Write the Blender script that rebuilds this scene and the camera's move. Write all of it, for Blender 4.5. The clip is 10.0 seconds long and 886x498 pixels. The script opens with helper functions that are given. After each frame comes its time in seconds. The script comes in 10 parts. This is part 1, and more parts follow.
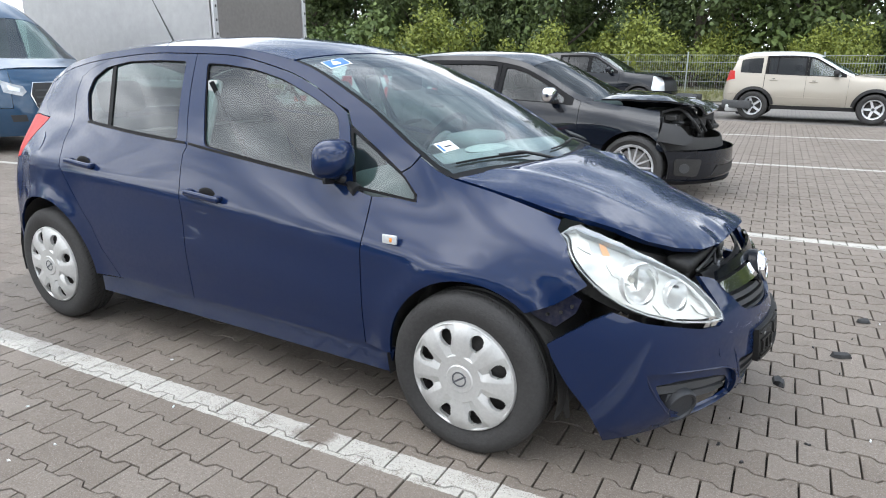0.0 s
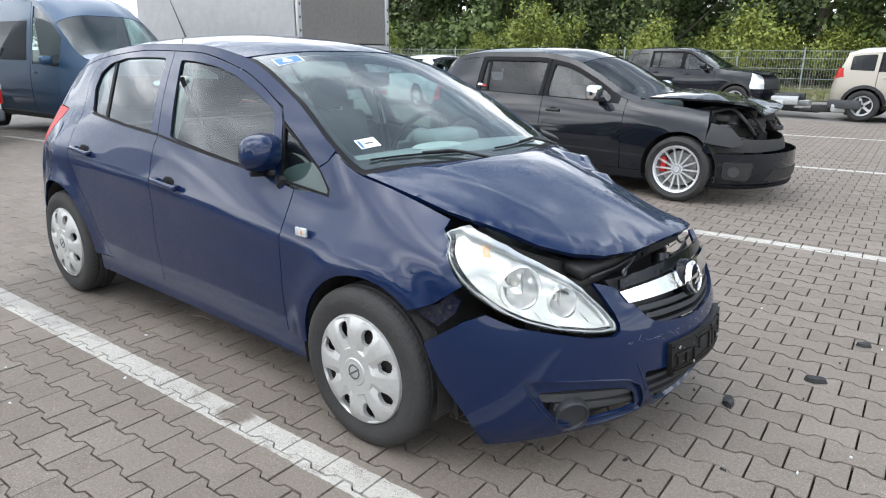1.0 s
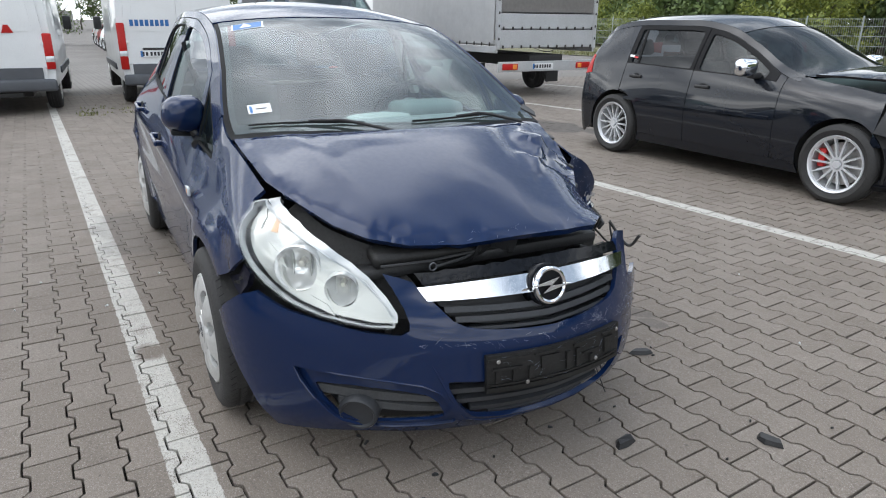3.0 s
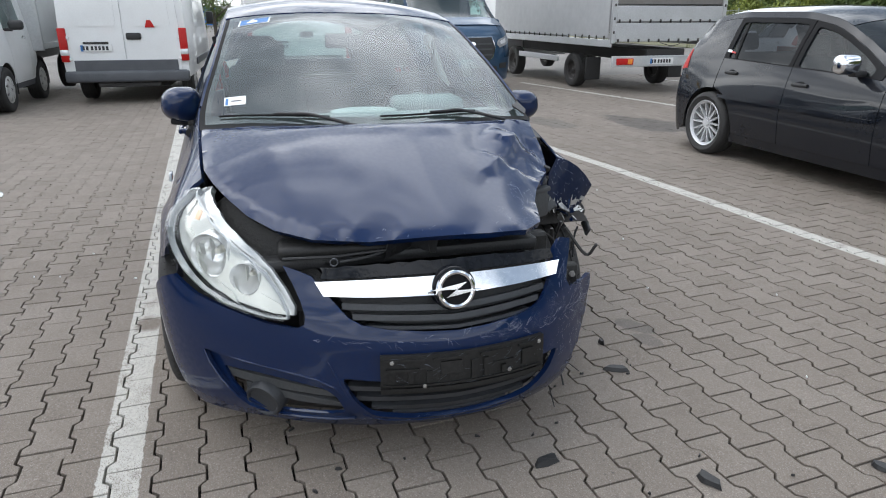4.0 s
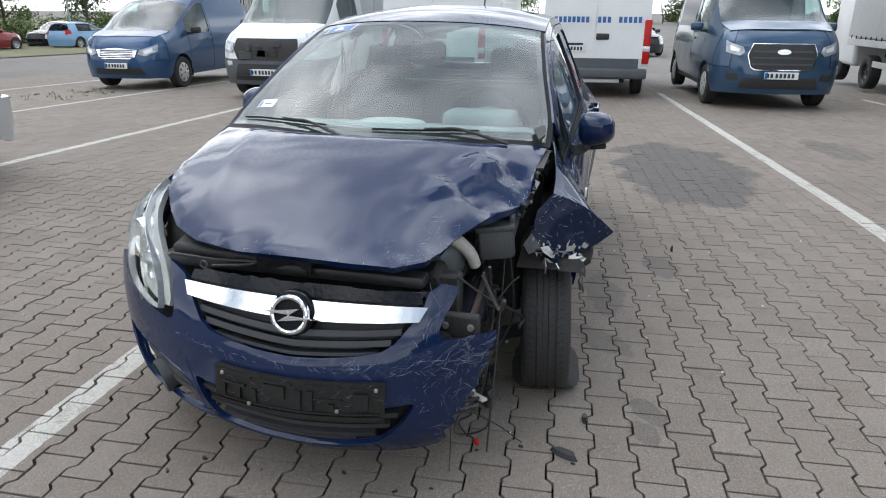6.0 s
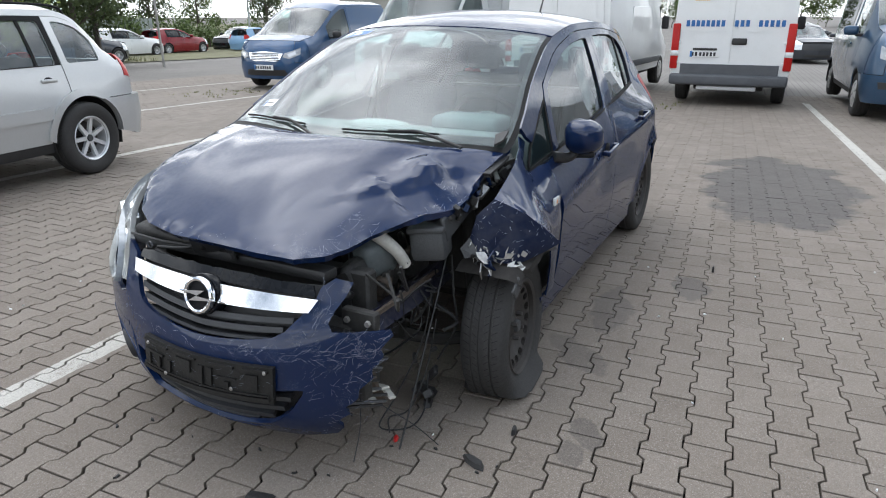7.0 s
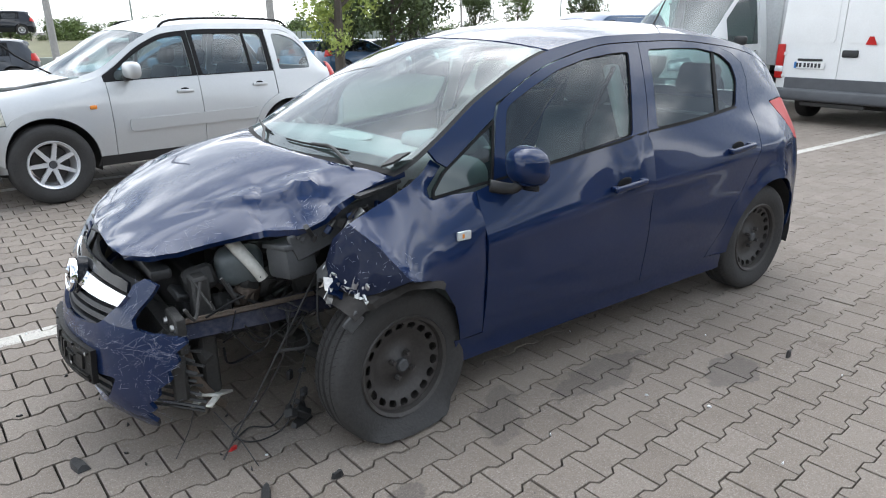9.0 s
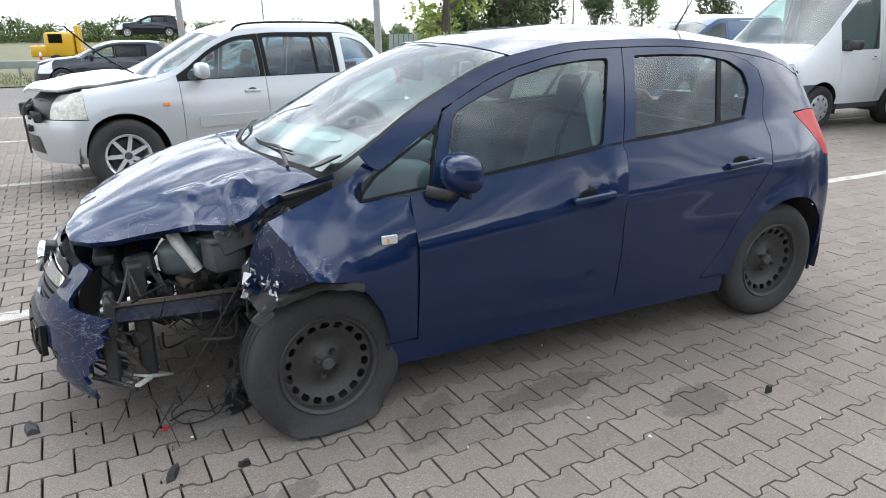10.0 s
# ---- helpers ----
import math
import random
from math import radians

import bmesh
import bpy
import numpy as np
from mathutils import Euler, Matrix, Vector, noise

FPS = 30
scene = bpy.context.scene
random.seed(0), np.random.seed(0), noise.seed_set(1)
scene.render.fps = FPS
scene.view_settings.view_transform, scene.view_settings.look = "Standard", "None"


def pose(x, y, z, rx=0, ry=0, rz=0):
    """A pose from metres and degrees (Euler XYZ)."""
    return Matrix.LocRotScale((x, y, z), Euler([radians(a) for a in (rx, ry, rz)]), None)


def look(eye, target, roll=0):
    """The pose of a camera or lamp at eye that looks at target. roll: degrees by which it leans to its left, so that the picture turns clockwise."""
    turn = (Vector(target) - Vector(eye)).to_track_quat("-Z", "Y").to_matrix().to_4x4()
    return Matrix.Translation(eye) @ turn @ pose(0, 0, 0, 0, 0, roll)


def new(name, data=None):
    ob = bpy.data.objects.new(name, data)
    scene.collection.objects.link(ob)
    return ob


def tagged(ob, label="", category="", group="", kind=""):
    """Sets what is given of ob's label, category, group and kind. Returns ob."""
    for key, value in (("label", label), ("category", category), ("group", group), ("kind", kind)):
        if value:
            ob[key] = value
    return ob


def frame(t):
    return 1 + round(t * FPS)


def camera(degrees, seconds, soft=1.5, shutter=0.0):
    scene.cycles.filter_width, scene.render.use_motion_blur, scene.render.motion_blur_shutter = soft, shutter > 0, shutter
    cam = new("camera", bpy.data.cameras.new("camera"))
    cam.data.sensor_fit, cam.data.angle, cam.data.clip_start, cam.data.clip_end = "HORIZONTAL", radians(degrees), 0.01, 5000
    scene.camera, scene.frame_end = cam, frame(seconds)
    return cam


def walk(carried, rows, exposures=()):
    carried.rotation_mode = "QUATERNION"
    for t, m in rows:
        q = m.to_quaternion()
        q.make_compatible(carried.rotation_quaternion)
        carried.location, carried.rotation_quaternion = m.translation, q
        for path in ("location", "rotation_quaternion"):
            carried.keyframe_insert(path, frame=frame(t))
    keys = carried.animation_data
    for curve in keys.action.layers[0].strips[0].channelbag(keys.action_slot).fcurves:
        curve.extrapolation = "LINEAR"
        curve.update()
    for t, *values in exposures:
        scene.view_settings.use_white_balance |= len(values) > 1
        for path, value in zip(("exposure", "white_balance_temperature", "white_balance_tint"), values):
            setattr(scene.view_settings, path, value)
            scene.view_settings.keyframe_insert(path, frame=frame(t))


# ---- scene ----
cam = camera(67.4, 10.0, soft=1.05)
PATH = [
    (0, (1.021, -2.693, 1.376), (0.041, -1.039, 0.825), 0.4),
    (0.5, (1.294, -2.486, 1.383), (0.202, -0.908, 0.822), 0.5),
    (1, (1.615, -2.299, 1.392), (0.385, -0.827, 0.826), 0.5),
    (1.5, (1.828, -2.023, 1.377), (0.475, -0.673, 0.791), 0.5),
    (2, (2.038, -1.743, 1.381), (0.568, -0.53, 0.773), 0.5),
    (2.5, (2.281, -1.462, 1.395), (0.698, -0.409, 0.774), 0.4),
    (3, (2.38, -1.113, 1.381), (0.71, -0.224, 0.733), 0.4),
    (3.2, (2.417, -0.978, 1.382), (0.712, -0.16, 0.731), 0.3),
    (4.3, (2.634, -0.249, 1.399), (0.788, 0.131, 0.73), 0.1),
    (4.5, (2.605, -0.105, 1.406), (0.741, 0.175, 0.738), 0.2),
    (5, (2.575, 0.26, 1.408), (0.691, 0.286, 0.739), 0.0),
    (5.2, (2.582, 0.42, 1.42), (0.697, 0.341, 0.756), 0.3),
    (6.3, (2.358, 1.159, 1.438), (0.565, 0.579, 0.766), 0.0),
    (6.5, (2.316, 1.319, 1.423), (0.551, 0.658, 0.755), -0.1),
    (7, (2.204, 1.677, 1.439), (0.528, 0.806, 0.779), -0.1),
    (7.5, (1.931, 1.95, 1.44), (0.364, 0.891, 0.79), -0.2),
    (8, (1.677, 2.256, 1.417), (0.247, 1.012, 0.779), -0.3),
    (8.5, (1.396, 2.519, 1.41), (0.141, 1.093, 0.783), -0.2),
    (9, (1.055, 2.698, 1.436), (-0.053, 1.156, 0.808), -0.4),
    (9.5, (0.743, 2.899, 1.423), (-0.225, 1.264, 0.8), -0.4),
    (10, (0.462, 3.041, 1.44), (-0.353, 1.322, 0.821), -0.3),
]
walk(cam, [(t, look(eye, target, roll)) for t, eye, target, roll in PATH], ((0.0, 0.42), (1.2, 0.34), (2.5, 0.04), (5.0, -0.01), (7.0, 0.09), (8.5, 0.29), (10.0, 0.50)))

# ---- light ----
world = bpy.data.worlds.new("sky")
scene.world = world
world.use_nodes = True
SUN_ELEV, SUN_AZ = 50.0, 222.0
wn, wl = world.node_tree.nodes, world.node_tree.links
wn.clear()
w_out = wn.new("ShaderNodeOutputWorld")
w_bg = wn.new("ShaderNodeBackground")
w_sky = wn.new("ShaderNodeTexSky")
w_sky.sky_type, w_sky.sun_disc = "NISHITA", False
w_sky.sun_elevation, w_sky.sun_rotation = radians(SUN_ELEV), radians(SUN_AZ)
w_sky.air_density, w_sky.dust_density = 1.0, 3.0
# broken cloud deck over the clear sky: flat layers seen in perspective, bright low down and round the veiled sun
_a, _e = radians(SUN_AZ), radians(SUN_ELEV)
TO_SUN = (math.sin(_a) * math.cos(_e), math.cos(_a) * math.cos(_e), math.sin(_e))


def sky_math(op, a, b=None, clamp=False):
    n = wn.new("ShaderNodeMath")
    n.operation, n.use_clamp = op, clamp
    for i, v in enumerate((a, b)):
        if isinstance(v, (int, float)):
            n.inputs[i].default_value = v
        elif v is not None:
            wl.new(v, n.inputs[i])
    return n.outputs[0]


def sky_ramp(value, stops):
    r = wn.new("ShaderNodeValToRGB")
    e = r.color_ramp.elements
    while len(e) < len(stops):
        e.new(0.5)
    for el, (at, c) in zip(e, stops):
        el.position, el.color = at, (*c, 1)
    wl.new(value, r.inputs["Fac"])
    return r.outputs["Color"]


def sky_mix(mode, fac, a, b):
    n = wn.new("ShaderNodeMixRGB")
    n.blend_type = mode
    for i, v in enumerate((fac, a, b)):
        if isinstance(v, (int, float)):
            n.inputs[i].default_value = v if i == 0 else (v, v, v, 1)
        else:
            wl.new(v, n.inputs[i])
    return n.outputs["Color"]


w_dir = wn.new("ShaderNodeTexCoord").outputs["Generated"]
w_sep = wn.new("ShaderNodeSeparateXYZ")
wl.new(w_dir, w_sep.inputs[0])
w_up = sky_math("MAXIMUM", w_sep.outputs[2], 0.0)
w_den = sky_math("ADD", w_up, 0.17)
w_uv = wn.new("ShaderNodeCombineXYZ")
wl.new(sky_math("DIVIDE", w_sep.outputs[0], w_den), w_uv.inputs[0])
wl.new(sky_math("DIVIDE", w_sep.outputs[1], w_den), w_uv.inputs[1])
w_noise = wn.new("ShaderNodeTexNoise")
w_noise.inputs["Scale"].default_value, w_noise.inputs["Detail"].default_value = 1.25, 9.0
w_noise.inputs["Roughness"].default_value = 0.55
wl.new(w_uv.outputs[0], w_noise.inputs["Vector"])
w_cloud = sky_ramp(w_noise.outputs["Fac"], [(0.41, (3.6, 4.5, 5.8)), (0.50, (8.2, 9.2, 10.4)), (0.545, (15.5, 16.4, 17.4)), (0.60, (24.0, 24.8, 25.6))])
w_low = sky_ramp(w_up, [(0.0, (1.0, 1.0, 1.0)), (0.12, (0.45, 0.45, 0.45)), (0.28, (0.08, 0.08, 0.08)), (0.45, (0.0, 0.0, 0.0))])
w_white = wn.new("ShaderNodeRGB")
w_white.outputs[0].default_value = (16.5, 17.2, 17.8, 1)
w_cloud = sky_mix("MIX", w_low, w_cloud, w_white.outputs[0])
w_cloud = sky_mix("MULTIPLY", 1.0, w_cloud, sky_ramp(w_up, [(0.0, (1.0, 1.0, 1.0)), (0.30, (0.95, 0.95, 0.95)), (0.85, (0.92, 0.95, 1.0))]))
w_dot = wn.new("ShaderNodeVectorMath")
w_dot.operation = "DOT_PRODUCT"
wl.new(w_dir, w_dot.inputs[0])
w_dot.inputs[1].default_value = TO_SUN
w_near = sky_math("POWER", sky_math("MAXIMUM", w_dot.outputs["Value"], 0.0), 6.0)
w_thin = sky_ramp(w_noise.outputs["Fac"], [(0.43, (0.08, 0.08, 0.08)), (0.57, (1.0, 1.0, 1.0))])
w_glow = sky_math("MULTIPLY", w_near, sky_math("MULTIPLY", w_thin, 22.0))
w_rgb = wn.new("ShaderNodeCombineColor")
for i in range(3):
    wl.new(w_glow, w_rgb.inputs[i])
w_cloud = sky_mix("ADD", 1.0, w_cloud, w_rgb.outputs[0])
w_mix = sky_mix("MIX", 0.90, w_sky.outputs["Color"], w_cloud)
wl.new(w_mix, w_bg.inputs["Color"])
w_bg.inputs["Strength"].default_value = 0.12
wl.new(w_bg.outputs["Background"], w_out.inputs["Surface"])

sun = new("sun", bpy.data.lights.new("sun", "SUN"))
sun.data.energy, sun.data.angle, sun.data.color = 0.9, radians(95), (0.975, 0.965, 0.93)
sun.matrix_basis = look((0, 0, 0), tuple(-c for c in TO_SUN))


# ---- materials ----
class Nodes:
    """A node material under construction."""

    def __init__(self, name):
        self.mat = bpy.data.materials.new(name)
        self.mat.use_nodes = True
        self.t = self.mat.node_tree
        self.b = self.t.nodes["Principled BSDF"]

    def add(self, kind, **values):
        n = self.t.nodes.new(kind)
        for k, v in values.items():
            n.inputs[k.replace("_", " ")].default_value = v
        return n

    def link(self, a, b):
        self.t.links.new(a, b)

    def noise(self, scale, detail=4.0, rough=0.55, vec=None):
        n = self.add("ShaderNodeTexNoise", Scale=scale, Detail=detail, Roughness=rough)
        v = vec or self.coord()
        self.link(v, n.inputs["Vector"])
        return n.outputs["Fac"]

    def coord(self):
        return self.add("ShaderNodeTexCoord").outputs["Object"]

    def world_coord(self):
        return self.add("ShaderNodeNewGeometry").outputs["Position"]

    def ramp(self, fac, stops):
        r = self.add("ShaderNodeValToRGB")
        e = r.color_ramp.elements
        while len(e) < len(stops):
            e.new(0.5)
        for el, (p, c) in zip(e, stops):
            el.position, el.color = p, ((c, c, c, 1) if not isinstance(c, tuple) else (*c, 1))
        self.link(fac, r.inputs["Fac"])
        return r.outputs["Color"]

    def mix(self, fac, a, b, mode="MIX"):
        m = self.t.nodes.new("ShaderNodeMixRGB")
        m.blend_type = mode
        for i, v in enumerate((fac, a, b)):
            if isinstance(v, (int, float)):
                m.inputs[i].default_value = v if i == 0 else (v, v, v, 1)
            elif isinstance(v, tuple):
                m.inputs[i].default_value = (*v, 1)
            else:
                self.link(v, m.inputs[i])
        return m.outputs["Color"]

    def bump(self, height, strength, distance=0.01):
        b = self.add("ShaderNodeBump", Strength=strength, Distance=distance)
        self.link(height, b.inputs["Height"])
        self.link(b.outputs["Normal"], self.b.inputs["Normal"])

    def set(self, **values):
        for k, v in values.items():
            s = self.b.inputs[k.replace("_", " ")]
            if isinstance(v, (int, float)):
                s.default_value = v
            elif isinstance(v, tuple):
                s.default_value = (*v, 1)
            else:
                self.link(v, s)
        return self.mat


def paint_mat(name, colour, rough=0.28, coat=1.0, metal=0.0, dirt=0.25, dust=(0.30, 0.28, 0.25), scratch=(), pearl=None):
    """Car paint under clear coat, dusty and slightly uneven."""
    m = Nodes(name)
    big = m.noise(2.3, 5)
    fine = m.noise(55.0, 3)
    low = m.ramp(m.mix(0.45, big, fine), [(0.42, 0.0), (0.75, 1.0)])
    col = m.mix(m.mix(1.0, low, (dirt, dirt, dirt), "MULTIPLY"), colour, dust)
    rgh = m.ramp(low, [(0.0, rough), (1.0, min(1.0, rough + 0.2))])
    for c, r in scratch:
        st = m.add("ShaderNodeMapping", Scale=(9.0, 16.0, 34.0), Rotation=(0.35, 0.2, 0.5))
        m.link(m.coord(), st.inputs["Vector"])
        line = m.ramp(m.noise(2.2, 3, 0.6, st.outputs["Vector"]), [(0.486, 0.0), (0.496, 1.0), (0.506, 0.0)])
        line2 = m.ramp(m.noise(5.0, 4, 0.7, st.outputs["Vector"]), [(0.488, 0.0), (0.497, 1.0), (0.504, 0.0)])
        gaps = m.ramp(m.noise(16.0, 3, 0.6), [(0.50, 0.0), (0.60, 1.0)])
        marks = m.mix(1.0, m.mix(1.0, line, line2, "LIGHTEN"), gaps, "MULTIPLY")
        d = m.t.nodes.new("ShaderNodeVectorMath")
        d.operation = "DISTANCE"
        m.link(m.coord(), d.inputs[0])
        d.inputs[1].default_value = c
        near = m.t.nodes.new("ShaderNodeMapRange")
        near.inputs["From Min"].default_value, near.inputs["From Max"].default_value = r, r * 0.35
        m.link(d.outputs["Value"], near.inputs["Value"])
        both_m = m.mix(1.0, m.mix(1.0, marks, near.outputs["Result"], "MULTIPLY"), (0.28, 0.28, 0.28), "MULTIPLY")
        col = m.mix(both_m, col, (0.46, 0.50, 0.56))
    m.bump(m.noise(1.4, 3), 0.04, 0.03)
    m.set(Base_Color=col, Roughness=rgh, Metallic=metal, Coat_Weight=coat, Coat_Roughness=0.045, Specular_IOR_Level=0.10)
    if pearl:
        m.set(Specular_IOR_Level=0.16, Specular_Tint=pearl)
    return m.mat


def plain_mat(name, colour, rough=0.5, metal=0.0, spread=0.25, scale=18.0, bump=0.0, spec=0.5, coat=0.0):
    """A surface of one colour with grain and worn lighter and darker patches."""
    m = Nodes(name)
    big = m.noise(scale * 0.14, 4)
    fine = m.noise(scale * 3, 3)
    both = m.mix(0.5, big, fine)
    lo = tuple(c * (1 - spread) for c in colour)
    hi = tuple(min(1.0, c * (1 + spread) + 0.004) for c in colour)
    m.set(Base_Color=m.ramp(both, [(0.3, lo), (0.7, hi)]), Roughness=m.ramp(both, [(0.25, max(0.02, rough - 0.08)), (0.75, min(1, rough + 0.1))]),
          Metallic=metal, Specular_IOR_Level=spec, Coat_Weight=coat)
    if bump:
        m.bump(fine, bump, 0.01)
    return m.mat


def glass_mat(name, tint, gloss=1.0, dust=1.0):
    """Thin window glass: tinted clear pane with a mirror coat."""
    m = Nodes(name)
    t = m.t
    t.nodes.remove(m.b)
    clear = m.add("ShaderNodeBsdfTransparent", Color=(*tint, 1))
    shine = m.add("ShaderNodeBsdfGlossy", Color=(0.95, 0.97, 1.0, 1), Roughness=0.015)
    face = m.add("ShaderNodeLayerWeight", Blend=0.5)
    power = t.nodes.new("ShaderNodeMath")
    power.operation = "POWER"
    power.inputs[1].default_value = 4.2
    m.link(face.outputs["Facing"], power.inputs[0])
    mul = t.nodes.new("ShaderNodeMath")
    mul.operation, mul.use_clamp = "MULTIPLY_ADD", True
    mul.inputs[1].default_value, mul.inputs[2].default_value = 0.85 * gloss, 0.085 * gloss
    # pale green film over the pane, thin dust on most windows
    haze = m.add("ShaderNodeBsdfDiffuse", Color=(0.46, 0.56, 0.55, 1))
    dusty = t.nodes.new("ShaderNodeMixShader")
    m.link(m.ramp(m.noise(3.0, 6), [(0.35, 0.008 * dust), (0.8, 0.035 * dust)]), dusty.inputs[0])
    m.link(clear.outputs[0], dusty.inputs[1])
    m.link(haze.outputs[0], dusty.inputs[2])
    mixer = t.nodes.new("ShaderNodeMixShader")
    m.link(power.outputs[0], mul.inputs[0])
    m.link(mul.outputs[0], mixer.inputs[0])
    m.link(dusty.outputs[0], mixer.inputs[1])
    m.link(shine.outputs[0], mixer.inputs[2])
    m.link(mixer.outputs[0], t.nodes["Material Output"].inputs["Surface"])
    return m.mat


SCUFFS = (((0.70, 0.50, 0.46), 0.26), ((0.80, 0.15, 0.47), 0.22), ((0.0, 0.92, 0.60), 0.15), ((0.66, 0.40, 0.73), 0.16), ((0.15, 0.66, 0.80), 0.12))
BLUE = paint_mat("dark_blue_paint", (0.0030, 0.0114, 0.046), 0.5, 0.86, 0.0, 0.006, scratch=SCUFFS, pearl=(0.17, 0.41, 1.0))
SCRATCH = plain_mat("scratched_primer", (0.26, 0.29, 0.37), 0.7, 0, 0.3, 40)
BLUE_INNER = paint_mat("matt_blue_paint", (0.008, 0.010, 0.028), 0.5, 0.3, 0.0, 0.2)
BLACK_PAINT = paint_mat("black_paint", (0.0022, 0.0042, 0.009), 0.4, 1.0, 0.0, 0.003)
SILVER = paint_mat("silver_paint", (0.51, 0.52, 0.525), 0.36, 0.9, 0.45, 0.1)
BEIGE = paint_mat("beige_paint", (0.40, 0.365, 0.31), 0.35, 0.8, 0.2, 0.1)
WHITE_PAINT = paint_mat("white_paint", (0.74, 0.75, 0.75), 0.35, 0.7, 0.0, 0.16)
VAN_BLUE = paint_mat("mid_blue_paint", (0.026, 0.066, 0.125), 0.3, 0.9, 0.35, 0.07)
PALE_BLUE = paint_mat("light_blue_paint", (0.20, 0.36, 0.55), 0.3, 0.8, 0.1, 0.1)
VAN_BLUE2 = paint_mat("bright_blue_paint", (0.022, 0.066, 0.150), 0.3, 0.9, 0.3, 0.08)
GREY_PAINT = paint_mat("dark_grey_paint", (0.035, 0.04, 0.05), 0.3, 0.9, 0.3, 0.1)
RED_PAINT = paint_mat("red_paint", (0.22, 0.012, 0.018), 0.3, 0.9, 0.1, 0.1)
YELLOW = paint_mat("yellow_paint", (0.62, 0.36, 0.02), 0.35, 0.7, 0.0, 0.1)
RUBBER = plain_mat("tyre_rubber", (0.034, 0.033, 0.0325), 0.75, 0, 0.35, 30, 0.25, 0.35)
PLASTIC = plain_mat("black_plastic", (0.018, 0.018, 0.019), 0.5, 0, 0.35, 40, 0.15)
DULL_PLASTIC = plain_mat("grey_black_plastic", (0.05, 0.052, 0.055), 0.6, 0, 0.3, 40, 0.15)
GREY_PLASTIC = plain_mat("dark_grey_plastic", (0.075, 0.08, 0.09), 0.55, 0, 0.25, 30, 0.1)
GRILLE_BLACK = plain_mat("grille_plastic", (0.026, 0.028, 0.032), 0.5, 0, 0.3, 40, 0.1)
NAVY_SCRAPED = paint_mat("scraped_navy_paint", (0.004, 0.009, 0.030), 0.55, 0.18, 0.0, 0.05)
GLOSS_BLACK = plain_mat("gloss_black_panel", (0.005, 0.006, 0.009), 0.12, 0, 0.6, 14, 0.10, 0.22)
HOLDER = plain_mat("worn_black_holder", (0.013, 0.0125, 0.012), 0.5, 0, 0.5, 30, 0.2, 0.28)
LINER_BROWN = plain_mat("dusty_brown_liner", (0.026, 0.0235, 0.022), 0.75, 0, 0.5, 14, 0.25, 0.25)
SEAL = plain_mat("window_rubber", (0.008, 0.008, 0.009), 0.55, 0, 0.3, 40, 0, 0.12)
# near-black fill for hollows, undersides and engine parts
DARK = plain_mat("near_black_metal", (0.023, 0.022, 0.021), 0.7, 0, 0.5, 25, 0.3)
CHROME = plain_mat("chrome", (0.82, 0.83, 0.85), 0.08, 1.0, 0.05, 20)
HUBCAP = plain_mat("silver_plastic", (0.52, 0.52, 0.51), 0.38, 0.45, 0.12, 30, 0.04)
ALLOY = plain_mat("alloy", (0.66, 0.67, 0.69), 0.35, 0.45, 0.12, 30, 0.03)
STEEL = plain_mat("black_wheel_steel", (0.042, 0.038, 0.036), 0.5, 0.2, 0.4, 30, 0.1)
BARE = plain_mat("bare_metal", (0.42, 0.41, 0.40), 0.42, 0.85, 0.35, 40, 0.15)
RUSTY = plain_mat("rusty_metal", (0.092, 0.070, 0.055), 0.7, 0.4, 0.5, 30, 0.3)
CREAM = plain_mat("cream_plastic", (0.50, 0.49, 0.45), 0.5, 0, 0.2, 25, 0.05)
FABRIC = plain_mat("dark_seat_cloth", (0.060, 0.063, 0.068), 0.9, 0, 0.25, 60, 0.2, 0.2)
TRIM = plain_mat("interior_trim", (0.22, 0.235, 0.235), 0.75, 0, 0.15, 40, 0.1, 0.3)
HEADLINER = plain_mat("pale_lining", (0.42, 0.43, 0.42), 0.9, 0, 0.1, 40, 0.05, 0.2)
WHITE_STICKER = plain_mat("white_sticker", (0.78, 0.80, 0.80), 0.4, 0, 0.05, 20)
PLATE_WHITE = plain_mat("plate_white", (0.72, 0.73, 0.72), 0.4, 0, 0.08, 20)
BLUE_STICKER = plain_mat("blue_sticker", (0.03, 0.16, 0.42), 0.4, 0, 0.08, 20)
INK = plain_mat("dark_ink", (0.03, 0.03, 0.035), 0.6, 0, 0.2, 20)
LETTER_BLUE = plain_mat("blue_lettering", (0.02, 0.12, 0.34), 0.5, 0, 0.15, 20)
YELLOW_SIGN = plain_mat("yellow_sign", (0.75, 0.42, 0.03), 0.5, 0, 0.1, 20)
AMBER = plain_mat("amber_lens", (0.75, 0.24, 0.03), 0.2, 0, 0.1, 20, coat=0.8)
RED_LENS = plain_mat("red_lens", (0.42, 0.012, 0.010), 0.35, 0, 0.2, 20, 0, 0.2, coat=0.12)
WHITE_LENS = plain_mat("clear_lamp_lens", (0.62, 0.65, 0.66), 0.12, 0.3, 0.15, 25, coat=1.0)
MILKY = plain_mat("milky_lamp_lens", (0.48, 0.47, 0.40), 0.25, 0.1, 0.3, 10, coat=0.7)
LAMP_SMOKE = plain_mat("smoky_lamp_lens", (0.32, 0.34, 0.36), 0.12, 0.3, 0.3, 14, coat=1.0)
LAMP_BOWL = plain_mat("lamp_bowl", (0.84, 0.85, 0.86), 0.12, 0.6, 0.08, 18)
LAMP_SILVER = plain_mat("lamp_reflector", (0.60, 0.61, 0.60), 0.18, 0.55, 0.08, 18)
